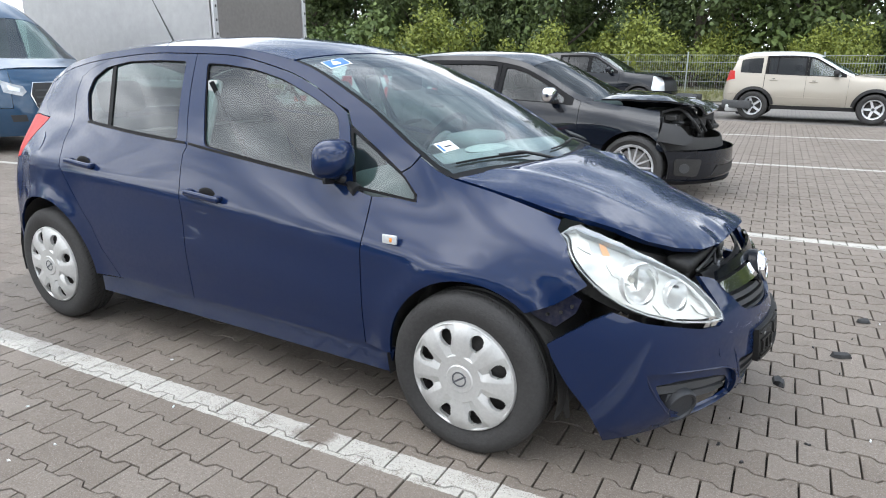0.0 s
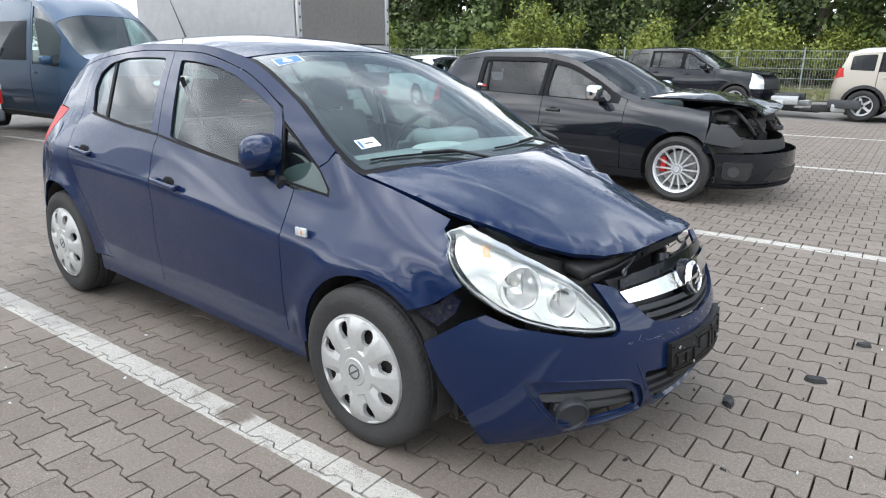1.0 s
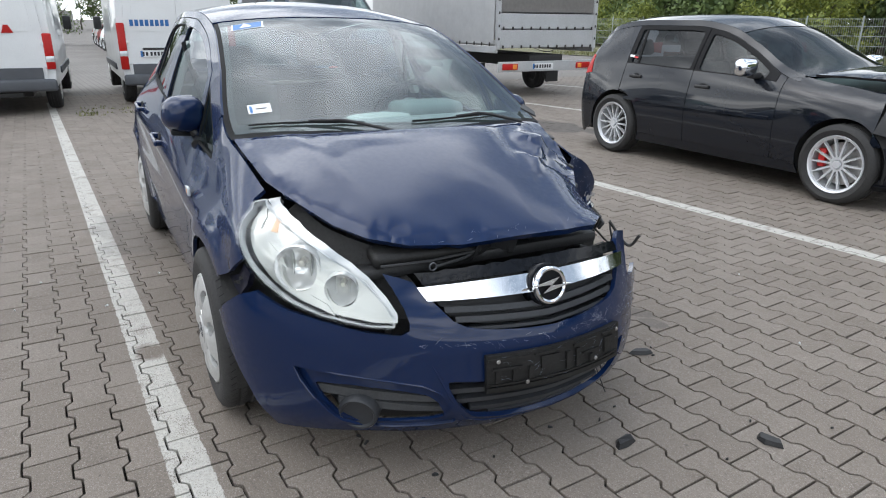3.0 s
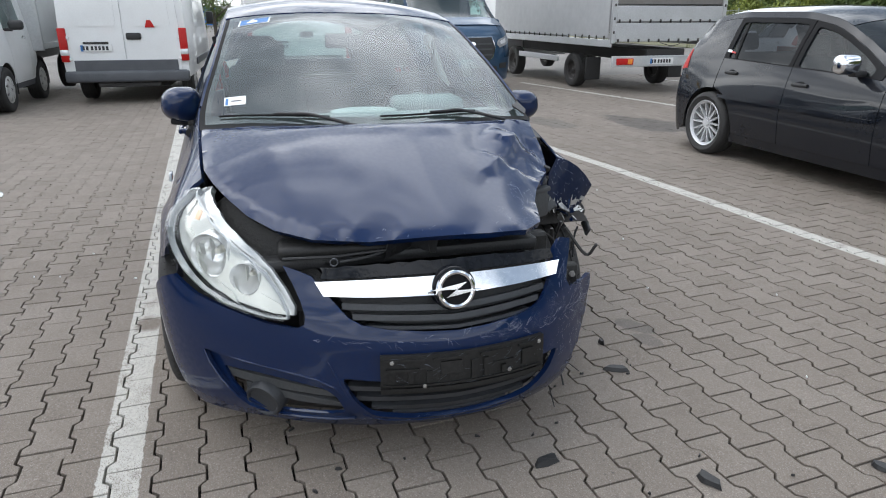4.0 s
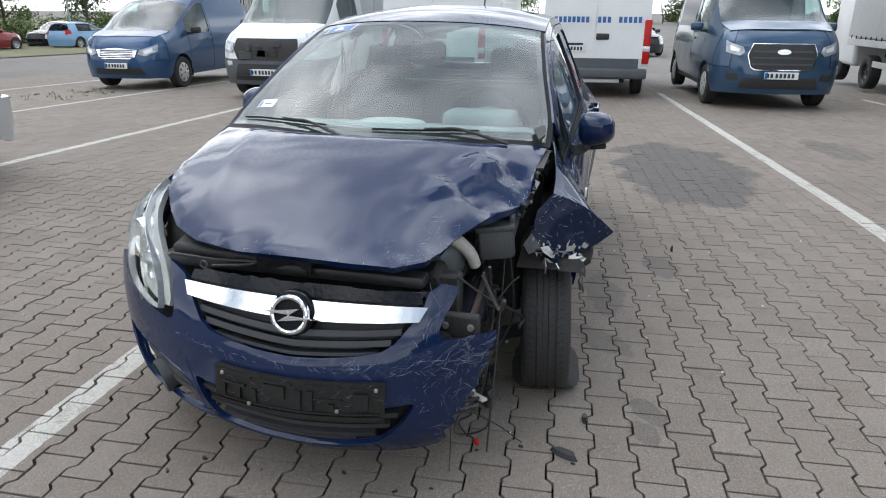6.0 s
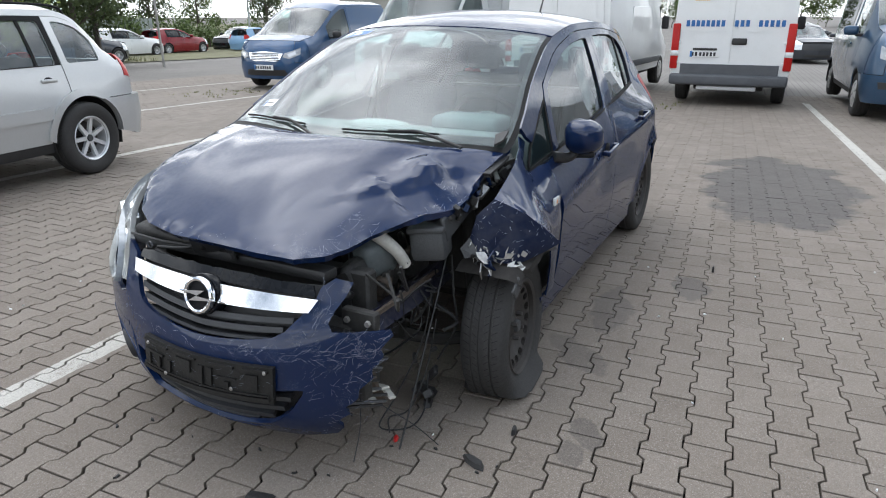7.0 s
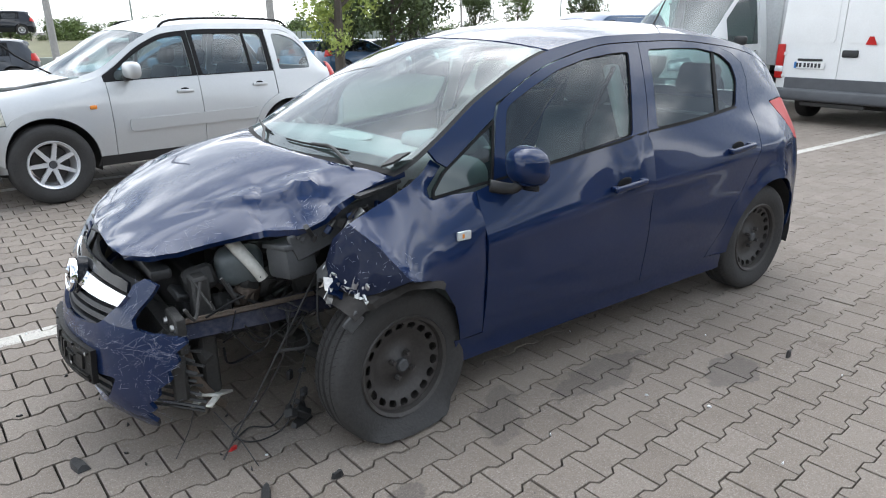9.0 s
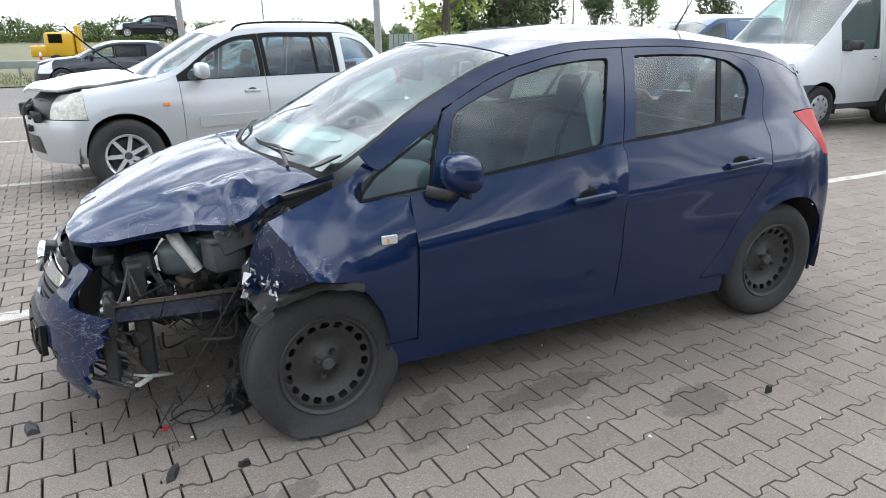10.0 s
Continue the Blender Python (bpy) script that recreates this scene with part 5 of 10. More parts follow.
for s in (-1, 1):
    hurt = s > 0

    def dent(p):
        """The struck rear edge of the left front door."""
        p = sculpted(p, True)
        d = np.exp(-(((p[:, 0] + 1.36) / 0.10) ** 2 + ((p[:, 2] - 0.86) / 0.13) ** 2))
        e = np.exp(-(((p[:, 0] + 1.22) / 0.16) ** 2 + ((p[:, 2] - 0.80) / 0.22) ** 2))
        p[:, 1] += 0.016 * d - 0.008 * e
        return p
    g = 0.0022
    front = [(x - g, z) for x, z in A_LINE] + [(-0.552, 0.888), (-0.626, 1.112), (-0.655, 1.164)] + line_up(frame_top, -0.70, -1.565 + g, 20) + [(x + g, z) for x, z in B_LINE[1:]]
    door = cor_side("front_door", front, BLUE, s, holes=[rounded(WIN_F, 0.022, 3)], step=0.035, thick=0.016, warp=dent if hurt else sculpted)
    cor_side("window", inset(WIN_F, -0.008), GLASS, s, door, step=0.08, thick=0, push=-0.012)
    cor_side("window_seal", rounded(inset(WIN_F, -0.004), 0.02, 3), SEAL, s, door, step=0.05, holes=[rounded(inset(WIN_F, 0.004), 0.02, 3)], thick=0.006, push=-0.004)
    corner = cor_side("corner_window", rounded(inset(TRI, -0.004), 0.012, 2), GLASS, s, None, "small fixed corner window", step=0.08, thick=0, push=-0.012)
    cor_side("window_seal", rounded(inset(TRI, -0.005), 0.012, 2), SEAL, s, corner, step=0.05, holes=[rounded(inset(TRI, 0.005), 0.012, 2)], thick=0.008, push=-0.001)
    cor_side("belt_strip", [(-0.56, 0.892), (-0.96, 0.938), (-1.45, 0.994), (-1.45, 1.004), (-0.96, 0.949), (-0.565, 0.902)], SEAL, s, door, "black belt moulding", step=0.05, thick=0.006, push=0.004)
    rear = [(x - g, z) for x, z in B_LINE[::-1]] + line_up(frame_top, -1.565 - g, -2.2 + g, 12) + [(x + g, z) for x, z in C_LINE[::-1]]
    rdoor = cor_side("rear_door", rear, BLUE, s, holes=[rounded(WIN_R, 0.022, 3)], step=0.035, thick=0.016, warp=lambda p: sculpted(p, True))
    cor_side("window", inset(WIN_R, -0.008), GLASS, s, rdoor, step=0.08, thick=0, push=-0.012)
    cor_side("window_seal", rounded(inset(WIN_R, -0.004), 0.02, 3), SEAL, s, rdoor, step=0.05, holes=[rounded(inset(WIN_R, 0.004), 0.02, 3)], thick=0.006, push=-0.004)
    cor_side("window_bar", [(-2.052, 1.042), (-2.082, 1.043), (-2.186, 1.328), (-2.158, 1.330)], SEAL, s, rdoor, step=0.05, thick=0.006, push=-0.006)
    cor_side("belt_strip", [(-1.47, 0.996), (-1.788, 1.012), (-2.07, 1.032), (-2.25, 1.047), (-2.25, 1.056), (-2.07, 1.042), (-1.788, 1.022), (-1.475, 1.006)], SEAL, s, rdoor, "black belt moulding", step=0.05, thick=0.006, push=0.003)
    for dd, hx, hz in ((door, -1.29 if s < 0 else -1.262, 0.79), (rdoor, -2.165 if s < 0 else -2.146, 0.858)):
        y0 = float(cor_S.y(hx, hz))
        slope = Matrix.Translation((hx, s * y0, hz)) @ Matrix.Rotation(radians(4), 4, "Y")
        bm = bmesh.new()
        ellipsoid(bm, (0.005, s * -0.004, -0.006), (0.125, 0.014, 0.088), slope)
        # shallow dark disc carries the shade of the body-coloured hollow
        part("handle_cup_shade", bm, SEAL, dd, "dark disc for the shade of the hollow behind the handle")
        bm = box_bm((0.215, 0.020, 0.028), (0, s * 0.028, 0.004), 0.010, 3, slope)
        part("door_handle", bm, BLUE, dd)
        part("handle_foot", box_bm((0.03, 0.034, 0.026), (0.086, s * 0.012, 0.004), 0.007, 2, slope), BLUE, dd)
        part("handle_end", box_bm((0.035, 0.034, 0.028), (-0.090, s * 0.012, 0.004), 0.007, 2, slope), BLUE, dd)
    cor_side("door_lining", [(-0.49, 0.33), (-1.42, 0.33), (-1.42, 0.975), (-0.96, 0.925), (-0.60, 0.885), (-0.50, 0.86)], FABRIC, s, door, "dark door lining", step=0.10, thick=0.012, push=-0.035)
    cor_side("door_lining", [(-1.48, 0.33), (-1.95, 0.33), (-2.16, 0.66), (-2.30, 0.84), (-2.33, 1.04), (-1.788, 1.005), (-1.50, 0.985)], FABRIC, s, rdoor, "dark door lining", step=0.10, thick=0.012, push=-0.035)
    # mirror: shell, glass and foot
    mx, my, mz = (-0.615, 0.790, 0.990) if s < 0 else (-0.625, 0.860, 0.950)
    turn_m = Matrix.Translation((mx, s * my, mz)) @ Matrix.Rotation(radians(s * (-14 if s < 0 else -6)), 4, "Z") @ Matrix.Rotation(radians(s * 7), 4, "X")
    bm = box_bm((0.150, 0.175, 0.172), (0, 0, 0), 0.066, 7)
    for v in bm.verts:
        k = (v.co.x + 0.075) / 0.15
        v.co.z *= 1.0 - 0.26 * k
        v.co.y *= 1.0 - 0.16 * k
        v.co.z += 0.018 * k
        v.co.z *= 1.0 - 0.14 * (v.co.y * s / 0.085)
    bm.transform(turn_m)
    mir = leaned(part("mirror", bm, BLUE, car, "dark blue door mirror"))
    part("mirror_glass", box_bm((0.006, 0.050, 0.050), (-0.0735, 0, 0), 0.002, 1, turn_m), CHROME, mir, "mirror glass")
    part("mirror_rim", box_bm((0.012, 0.100, 0.040), (-0.02, s * -0.01, -0.066), 0.010, 2, turn_m), PLASTIC, mir, "")
    tube("mirror_foot", [(mx + 0.0, s * (my - 0.03), mz - 0.062), (mx + 0.02, s * (my - 0.06), mz - 0.085), (-0.53, s * 0.755, 0.878)], [0.018, 0.022, 0.026], PLASTIC, mir, "", 10, 3)
    # quarter, rear bumper, hatch, lamps
    q_out = arc(-2.511, 0.30, 0.362, 0, 176, 28) + [(-2.93, 0.40)] + [(-3.0, 0.50), (-3.25, 0.52), (-3.25, 0.83), (-2.98, 0.825), (-2.80, 0.845), (-2.735, 0.95), (-2.648, 1.052), (-2.80, 1.14), (-2.83, 1.20)]
    q_out += [(x, z) for x, z in line_up(frame_top, -2.80, -2.2 - g, 10)] + [(x - g, z) for x, z in C_LINE[::-1][1:]]
    quarter = cor_side("quarter_panel", q_out, BLUE, s, step=0.035, warp=sculpted)
    end = cor_S.xr - cor_S.scale_f() * math.pi / 2
    cor_side("rear_bumper", arc(-2.511, 0.30, 0.362, 178, 196, 4) + [(-2.95, 0.20), (end, 0.20), (end, 0.515), (-3.25, 0.515), (-3.0, 0.495), (-2.93, 0.395)], BLUE, s, step=0.06)
    cor_side("tailgate", [(-3.255, 0.52), (end, 0.52), (end, 1.06), (-3.26, 1.06), (-3.255, 0.87)], BLUE, s, step=0.06)
    cor_side("tail_lamp", [(-2.652, 1.050), (-2.738, 0.95), (-2.803, 0.848), (-2.98, 0.828), (-3.20, 0.84), (-3.22, 0.98), (-3.0, 1.045), (-2.80, 1.062)], RED_LENS, s, label="red tail lamp cluster", step=0.04, push=0.002, thick=0.02)
    cor_side("rear_pillar", [(-2.655, 1.055), (-2.80, 1.066), (-3.0, 1.049), (-3.26, 1.064), (-3.20, 1.25), (-2.86, 1.262), (-2.834, 1.235), (-2.834, 1.20), (-2.804, 1.142)], BLUE, s, step=0.04)
    cor_side("rear_window", [(-3.265, 1.064), (end, 1.064), (end, 1.34), (-3.5, 1.31), (-3.205, 1.255)], GLASS, s, step=0.06, thick=0)
    cor_side("roof_side", [(-0.318, 0.989), (-0.356, 0.966), (-0.5, 1.052), (-0.617, 1.119), (-0.648, 1.172)] + [(x, z + 0.0045) for x, z in line_up(frame_top, -0.70, -2.80, 30)] + line_up(cor_S.ze, -2.85, -0.29, 30), BLUE, s, step=0.04, thick=0.014)
    cor_side("sill", [(-0.33, 0.30), (-0.445, 0.296), (-1.455, 0.291), (-1.94, 0.30), (-2.14, 0.285), (-2.14, 0.205), (-0.36, 0.195)], BLUE, s, step=0.05, push=-0.010)
    liner(car, -2.511, 0.30, 0.366, 0.45, 0.80, s)
    if s < 0:
        cap = [(-2.62 + 0.075 * math.cos(a), 0.90 + 0.085 * math.sin(a)) for a in np.linspace(0, 6.28, 24)[:-1]]
        cor_side("fuel_flap", [(x - 0.02, z) for x, z in cap], BLUE, s, quarter, "round fuel filler flap", step=0.03, push=0.0035, thick=0.005)

# right front fender
f_out = A_LINE[::-1] + arc(0, 0.30, 0.337, 182, 52, 22) + [(0.33, 0.618), (0.462, 0.680), (0.395, 0.728), (0.325, 0.780), (0.258, 0.828), (0.256, 0.842)]
f_out += [(x, z - 0.006) for x, z in line_up(cor_S.ze, 0.255, -0.285, 14)] + [(-0.316, 0.984), (-0.352, 0.961), (-0.335, 0.948), (-0.274, 0.892), (-0.269, 0.864), (-0.36, 0.872)]
f_out = [(x + (0.0025 if i < 4 else 0), z) for i, (x, z) in enumerate(f_out)]
fender_r = cor_side("front_fender", f_out, BLUE, -1, step=0.03, thick=0.014, warp=sculpted)
for s in (-1, 1):
    rp = part("side_indicator", box_bm((0.062, 0.012, 0.034), (-0.328 if s < 0 else -0.342, s * (0.838 if s < 0 else 0.843), 0.738), 0.004, 2), WHITE_LENS, car, "small clear and amber side repeater")
    leaned(rp)
    part("lens", box_bm((0.014, 0.014, 0.020), (-0.320 if s < 0 else -0.335, s * (0.838 if s < 0 else 0.843), 0.737), 0.004, 2), AMBER, rp, "amber lens")
cor_side("paint_chip", [(-0.18, 0.612), (-0.155, 0.606), (-0.125, 0.618), (-0.135, 0.632), (-0.165, 0.628)], WHITE_STICKER, -1, fender_r, "white chipped paint mark", step=0.02, push=0.0015, thick=0)
liner(car, 0.0, 0.30, 0.345, 0.42, 0.80, -1)
# bare bracket and loose liner between fender and bumper
cor_side("bumper_bracket", [(0.20, 0.558), (0.29, 0.592), (0.37, 0.64), (0.43, 0.62), (0.40, 0.575), (0.30, 0.52), (0.25, 0.535)], BLUE_INNER, -1, label="matt blue bumper mounting strip", step=0.03, push=-0.035, thick=0.02)
for bx, bz in ((0.27, 0.560), (0.315, 0.575), (0.35, 0.60)):
    leaned(lathe("bolt", [(0.0, 0.008), (0.005, 0.008), (0.007, 0.0)], DARK, car, "", 8, "y", Matrix.Translation((bx, -float(cor_S.y(0.3, bz)) + 0.03, bz)) @ Matrix.Rotation(math.pi, 4, "Z")))
cor_side("arch_flap", [(0.27, 0.50), (0.30, 0.44), (0.36, 0.30), (0.385, 0.17), (0.36, 0.16), (0.315, 0.28), (0.25, 0.43)], PLASTIC, -1, label="torn black wheel arch liner hanging down", step=0.04, push=-0.06, thick=0.012)

# bumper: both halves of one skin round the nose, torn away at its left end
NOSE_END = cor_S.xs + cor_S.scale_f() * math.pi / 2


def both(y, z):
    """A place on the nose by its offset to the car's left, as signed run from the middle."""
    u = NOSE_END - FY(abs(y), z)[0]
    return (u if y >= 0 else -u, z)


def both_x(x, z, side):
    u = NOSE_END - FX(x, z)[0]
    return (u * side, z)


def knocked(y):
    """How far the blow has pushed the nose to the left, growing from its right corner."""
    return 0.05 * np.clip((np.asarray(y) + 0.80) / 0.80, 0, 1)


def nose_panel(name, outline, mat, label="", step=0.035, holes=(), thick=0.012, push=0.0, parent=None, wave=None, sharp=38.0):
    v, f = fill(outline, step, holes)
    p = cor_S.side(NOSE_END - np.abs(v[:, 0]), v[:, 1], 1.0, push)
    p[:, 1] *= np.where(v[:, 0] >= 0, 1.0, -1.0)
    if wave is not None:
        p = wave(p)
    p[:, 1] += knocked(p[:, 1])
    ob = shell(name, p, f, mat, parent or car, label, thick, (0.0, 0, 0.45), None, sharp)
    if parent is None:
        ob.matrix_basis = LEAN_M
    return ob


def struck(p):
    """The left end of the bumper is pushed back and torn."""
    p = np.array(p)
    k = np.clip((p[:, 1] - 0.30) / 0.35, 0, 1) ** 1.5
    p[:, 0] -= 0.07 * k
    p[:, 1] -= 0.02 * k
    edge = np.clip((p[:, 1] - 0.42) / 0.15, 0, 1)
    for i in range(len(p)):
        q = noise.noise(Vector(p[i]) * 21.0)
        p[i, 0] += 0.016 * q * edge[i]
        p[i, 2] += 0.008 * noise.noise(Vector(p[i]) * 27.0 + Vector((7, 1, 3))) * edge[i]
    # the right end stands off the wing
    p[:, 1] -= 0.034 * np.clip((-p[:, 1] - 0.50) / 0.28, 0, 1)
    # proud chin and the ledge under the lamps
    z = p[:, 2]
    p[:, 0] += 0.010 * np.exp(-((z - 0.445) / 0.03) ** 2) * np.clip(1 - np.abs(p[:, 1]) / 0.6, 0, 1)
    return p


b_out = [both_x(0.297, 0.482, -1), both_x(0.377, 0.540, -1), both_x(0.43, 0.578, -1), both_x(0.482, 0.603, -1), both_x(0.56, 0.562, -1), both_x(0.65, 0.530, -1), both(-0.523, 0.503), both(-0.448, 0.495), both(-0.426, 0.507), both(-0.422, 0.53), both(-0.430, 0.57), both(-0.450, 0.625), both(-0.470, 0.668)]
b_out += [both(-0.43, 0.656), both(-0.396, 0.642), both(-0.372, 0.61), both(-0.337, 0.569), both(-0.307, 0.532), both(-0.272, 0.511), both(-0.2, 0.497), both(-0.1, 0.488), both(0.0, 0.484), both(0.1, 0.488), both(0.2, 0.497), both(0.272, 0.511), both(0.307, 0.532), both(0.337, 0.569), both(0.372, 0.61), both(0.385, 0.66), both(0.42, 0.685)]
b_out += [both(0.472, 0.672), both(0.458, 0.63), both(0.436, 0.59), both(0.426, 0.555), both(0.44, 0.53), both(0.50, 0.521), both(0.55, 0.522), both(0.590, 0.517), both(0.598, 0.495), both(0.570, 0.465), both(0.574, 0.43), both(0.550, 0.40), both(0.548, 0.36), both(0.516, 0.33), both(0.512, 0.295), both(0.476, 0.27), both(0.486, 0.24), both(0.446, 0.215), both(0.452, 0.175), both(0.42, 0.140)]
b_out += [both(0.3, 0.122), both(0.15, 0.112), both(0.0, 0.108), both(-0.15, 0.112), both(-0.3, 0.122), both(-0.55, 0.140), both_x(0.47, 0.125, -1), both_x(0.43, 0.26, -1), both_x(0.36, 0.36, -1), both_x(0.32, 0.43, -1)]
LOW_G = [both(-0.335, 0.345), both(-0.25, 0.335), both(0.25, 0.335), both(0.375, 0.345), both(0.335, 0.275), both(0.26, 0.205), both(0.13, 0.170), both(0.0, 0.162), both(-0.13, 0.168), both(-0.25, 0.20), both(-0.305, 0.27)]
POCKET = [both(-0.690, 0.384), both(-0.595, 0.368), both(-0.467, 0.345), both(-0.40, 0.331), both(-0.352, 0.305), both(-0.322, 0.255), both(-0.288, 0.182), both(-0.30, 0.172), both(-0.45, 0.170), both(-0.53, 0.172), both(-0.585, 0.195), both(-0.615, 0.228), both(-0.652, 0.285), both(-0.678, 0.340)]
FOG_R = [both(-0.650, 0.326), both(-0.57, 0.324), both(-0.45, 0.306), both(-0.38, 0.290), both(-0.350, 0.262), both(-0.325, 0.205), both(-0.37, 0.195), both(-0.45, 0.192), both(-0.55, 0.190), both(-0.600, 0.225), both(-0.632, 0.275)]
bumper = nose_panel("front_bumper", b_out, BLUE, "scratched dark blue bumper torn off at one end", 0.03, [rounded(LOW_G, 0.02, 2), rounded(POCKET, 0.008, 2)], 0.016, 0.0, None, struck)
nose_panel("lower_grille_back", inset(LOW_G, -0.045), PLASTIC, "", 0.05, (), 0, -0.055, bumper, struck)
for k, (za, zb_) in enumerate(((0.290, 0.306), (0.252, 0.268), (0.214, 0.230), (0.186, 0.198))):
    half = (0.325, 0.30, 0.255, 0.19)[k]
    nose_panel("lower_slat", [both(-half, za), both(0, za - 0.006), both(half, za), both(half, zb_), both(0, zb_ - 0.006), both(-half, zb_)], GRILLE_BLACK, "", 0.05, (), 0.03, -0.02, bumper)


def sunk(p):
    """The floor of the fog lamp pocket leans in towards its upper edge."""
    p = struck(p)
    p[:, 0] -= 0.016 * np.clip((p[:, 2] - 0.20) / 0.14, 0, 1)
    return p


def on_nose(pts, push=0.0):
    """Places on the struck skin of the nose, given by offset to the left and height."""
    uv = np.array([both(y, z) for y, z in pts])
    p = cor_S.side(NOSE_END - np.abs(uv[:, 0]), uv[:, 1], 1.0, push)
    p[:, 1] *= np.where(uv[:, 0] >= 0, 1.0, -1.0)
    p = struck(p)
    p[:, 1] += knocked(p[:, 1])
    return [tuple(map(float, q)) for q in p]


nose_panel("fog_pocket", inset(POCKET, -0.022), BLUE, "body-coloured hollow round the fog lamp", 0.025, [rounded(FOG_R, 0.012, 2)], 0.010, -0.010, bumper, sunk)
nose_panel("fog_recess", inset(FOG_R, -0.04), GRILLE_BLACK, "", 0.04, (), 0, -0.075, bumper, struck)
for (ya, za), (yb_, zb_), tall in (((-0.655, 0.286), (-0.338, 0.256), 0.030), ((-0.61, 0.246), (-0.318, 0.214), 0.028)):
    nose_panel("fog_slat", [both(ya, za), both((ya + yb_) / 2, (za + zb_) / 2 - 0.004), both(yb_, zb_), both(yb_ - 0.02, zb_ + tall * 0.7), both((ya + yb_) / 2, (za + zb_) / 2 + tall - 0.004), both(ya, za + tall)], DULL_PLASTIC, "", 0.04, (), 0.025, -0.030, bumper, struck)
fc = on_nose([(-0.557, 0.221)], -0.016)[0]
fog_m = Matrix.Translation(fc) @ Matrix.Rotation(radians(-38), 4, "Z") @ Matrix.Rotation(radians(14), 4, "Y")
lathe("fog_cover", [(0.0, 0.000), (0.048, 0.002), (0.053, 0.009), (0.058, 0.010), (0.063, 0.004), (0.066, -0.05)], GRILLE_BLACK, bumper, "round black fog lamp blank", 40, "x", fog_m)
# rolled edges of the pocket and of the lower opening
for pts in ([(-0.690, 0.386), (-0.595, 0.370), (-0.467, 0.347), (-0.40, 0.333), (-0.352, 0.307), (-0.335, 0.283)], [(-0.690, 0.384), (-0.678, 0.340), (-0.652, 0.285), (-0.615, 0.228), (-0.59, 0.200)], [(-0.53, 0.169), (-0.45, 0.167), (-0.36, 0.168), (-0.29, 0.176)],
            [(-0.372, 0.400), (-0.352, 0.355), (-0.322, 0.285), (-0.27, 0.200), (-0.20, 0.163), (-0.10, 0.152), (0.06, 0.148), (0.16, 0.158), (0.25, 0.185)]):
    tube("rolled_edge", on_nose(pts, -0.001), [0.001] + [0.0045] * (len(pts) - 2) + [0.001], BLUE, bumper, "", 8)
nose_panel("tow_cap", [both(-0.42 + 0.032 * math.cos(a), 0.405 + 0.03 * math.sin(a)) for a in np.linspace(0, 6.283, 20)[:-1]], BLUE, "round towing eye cap", 0.02, (), 0.004, 0.0015, bumper)

# fine pale scratches where the bumper was struck
def scratches(count, box, seed, length, slant, push=0.0015):
    rg = random.Random(seed)
    uv, fs = [], []
    for _ in range(count):
        y, z = rg.uniform(box[0], box[1]), rg.uniform(box[2], box[3])
        a = radians(rg.gauss(slant, 28))
        n = rg.randint(2, 4)
        w = rg.uniform(0.00014, 0.00046)
        step = rg.uniform(0.4, 1.0) * length / n
        o = len(uv)
        for k in range(n + 1):
            wk = w * (1 - abs(2 * k / n - 1) * 0.8)
            uv += [(y - math.sin(a) * wk, z + math.cos(a) * wk), (y + math.sin(a) * wk, z - math.cos(a) * wk)]
            if k < n:
                fs.append((o + 2 * k, o + 2 * k + 1, o + 2 * k + 3, o + 2 * k + 2))
            a += rg.gauss(0, 0.35)
            y, z = y + step * math.cos(a), z + step * math.sin(a)
    uv = np.array([both(y, z) for y, z in uv])
    p = cor_S.side(NOSE_END - np.abs(uv[:, 0]), uv[:, 1], 1.0, push)
    p[:, 1] *= np.where(uv[:, 0] >= 0, 1.0, -1.0)
    p = struck(p)
    p[:, 1] += knocked(p[:, 1])
    return [tuple(map(float, q)) for q in p], fs


sv_, sf_ = [], []
for args in ((46, (-0.42, 0.20, 0.452, 0.470), 1, 0.035, -12), (60, (0.15, 0.56, 0.440, 0.475), 6, 0.05, 12), (44, (0.40, 0.575, 0.44, 0.51), 2, 0.06, 25), (34, (0.47, 0.55, 0.27, 0.46), 3, 0.05, 60), (26, (0.37, 0.43, 0.50, 0.66), 4, 0.05, 60), (20, (0.36, 0.46, 0.30, 0.45), 9, 0.05, 50), (30, (-0.30, 0.45, 0.14, 0.19), 7, 0.035, 6), (18, (0.40, 0.54, 0.19, 0.25), 5, 0.05, 12)):
    v_, f_ = scratches(*args)
    o = len(sv_)
    sv_ += v_
    sf_ += [tuple(i + o for i in q) for q in f_]
tagged(link_mesh("scraped_paint", sv_, sf_, SCRATCH, bumper), "fine pale scratches in the paint", kind="stuff")

# grille
GRILLE = [both(-0.395, 0.648), both(-0.36, 0.59), both(-0.32, 0.53), both(-0.285, 0.505), both(-0.2, 0.490), both(0, 0.476), both(0.2, 0.490), both(0.285, 0.505), both(0.32, 0.53), both(0.36, 0.59), both(0.395, 0.648), both(0.0, 0.65)]
grille = nose_panel("grille", GRILLE, PLASTIC, "black slatted radiator grille", 0.05, (), 0.01, -0.060)
for zz, half, tall in ((0.552, 0.325, 0.017), (0.523, 0.298, 0.017), (0.497, 0.262, 0.010)):
    pts = [both(y, zz - 0.012 * (1 - abs(y / half)) - 0.002) for y in np.linspace(-half, half, 11)]
    nose_panel("grille_slat", pts + [(u, z + tall) for u, z in pts[::-1]], GRILLE_BLACK, "", 0.05, (), 0.04, -0.014, grille)
pts = [both(y, 0.588 + 0.003 * (y / 0.36) ** 2) for y in np.linspace(-0.366, 0.366, 15)]
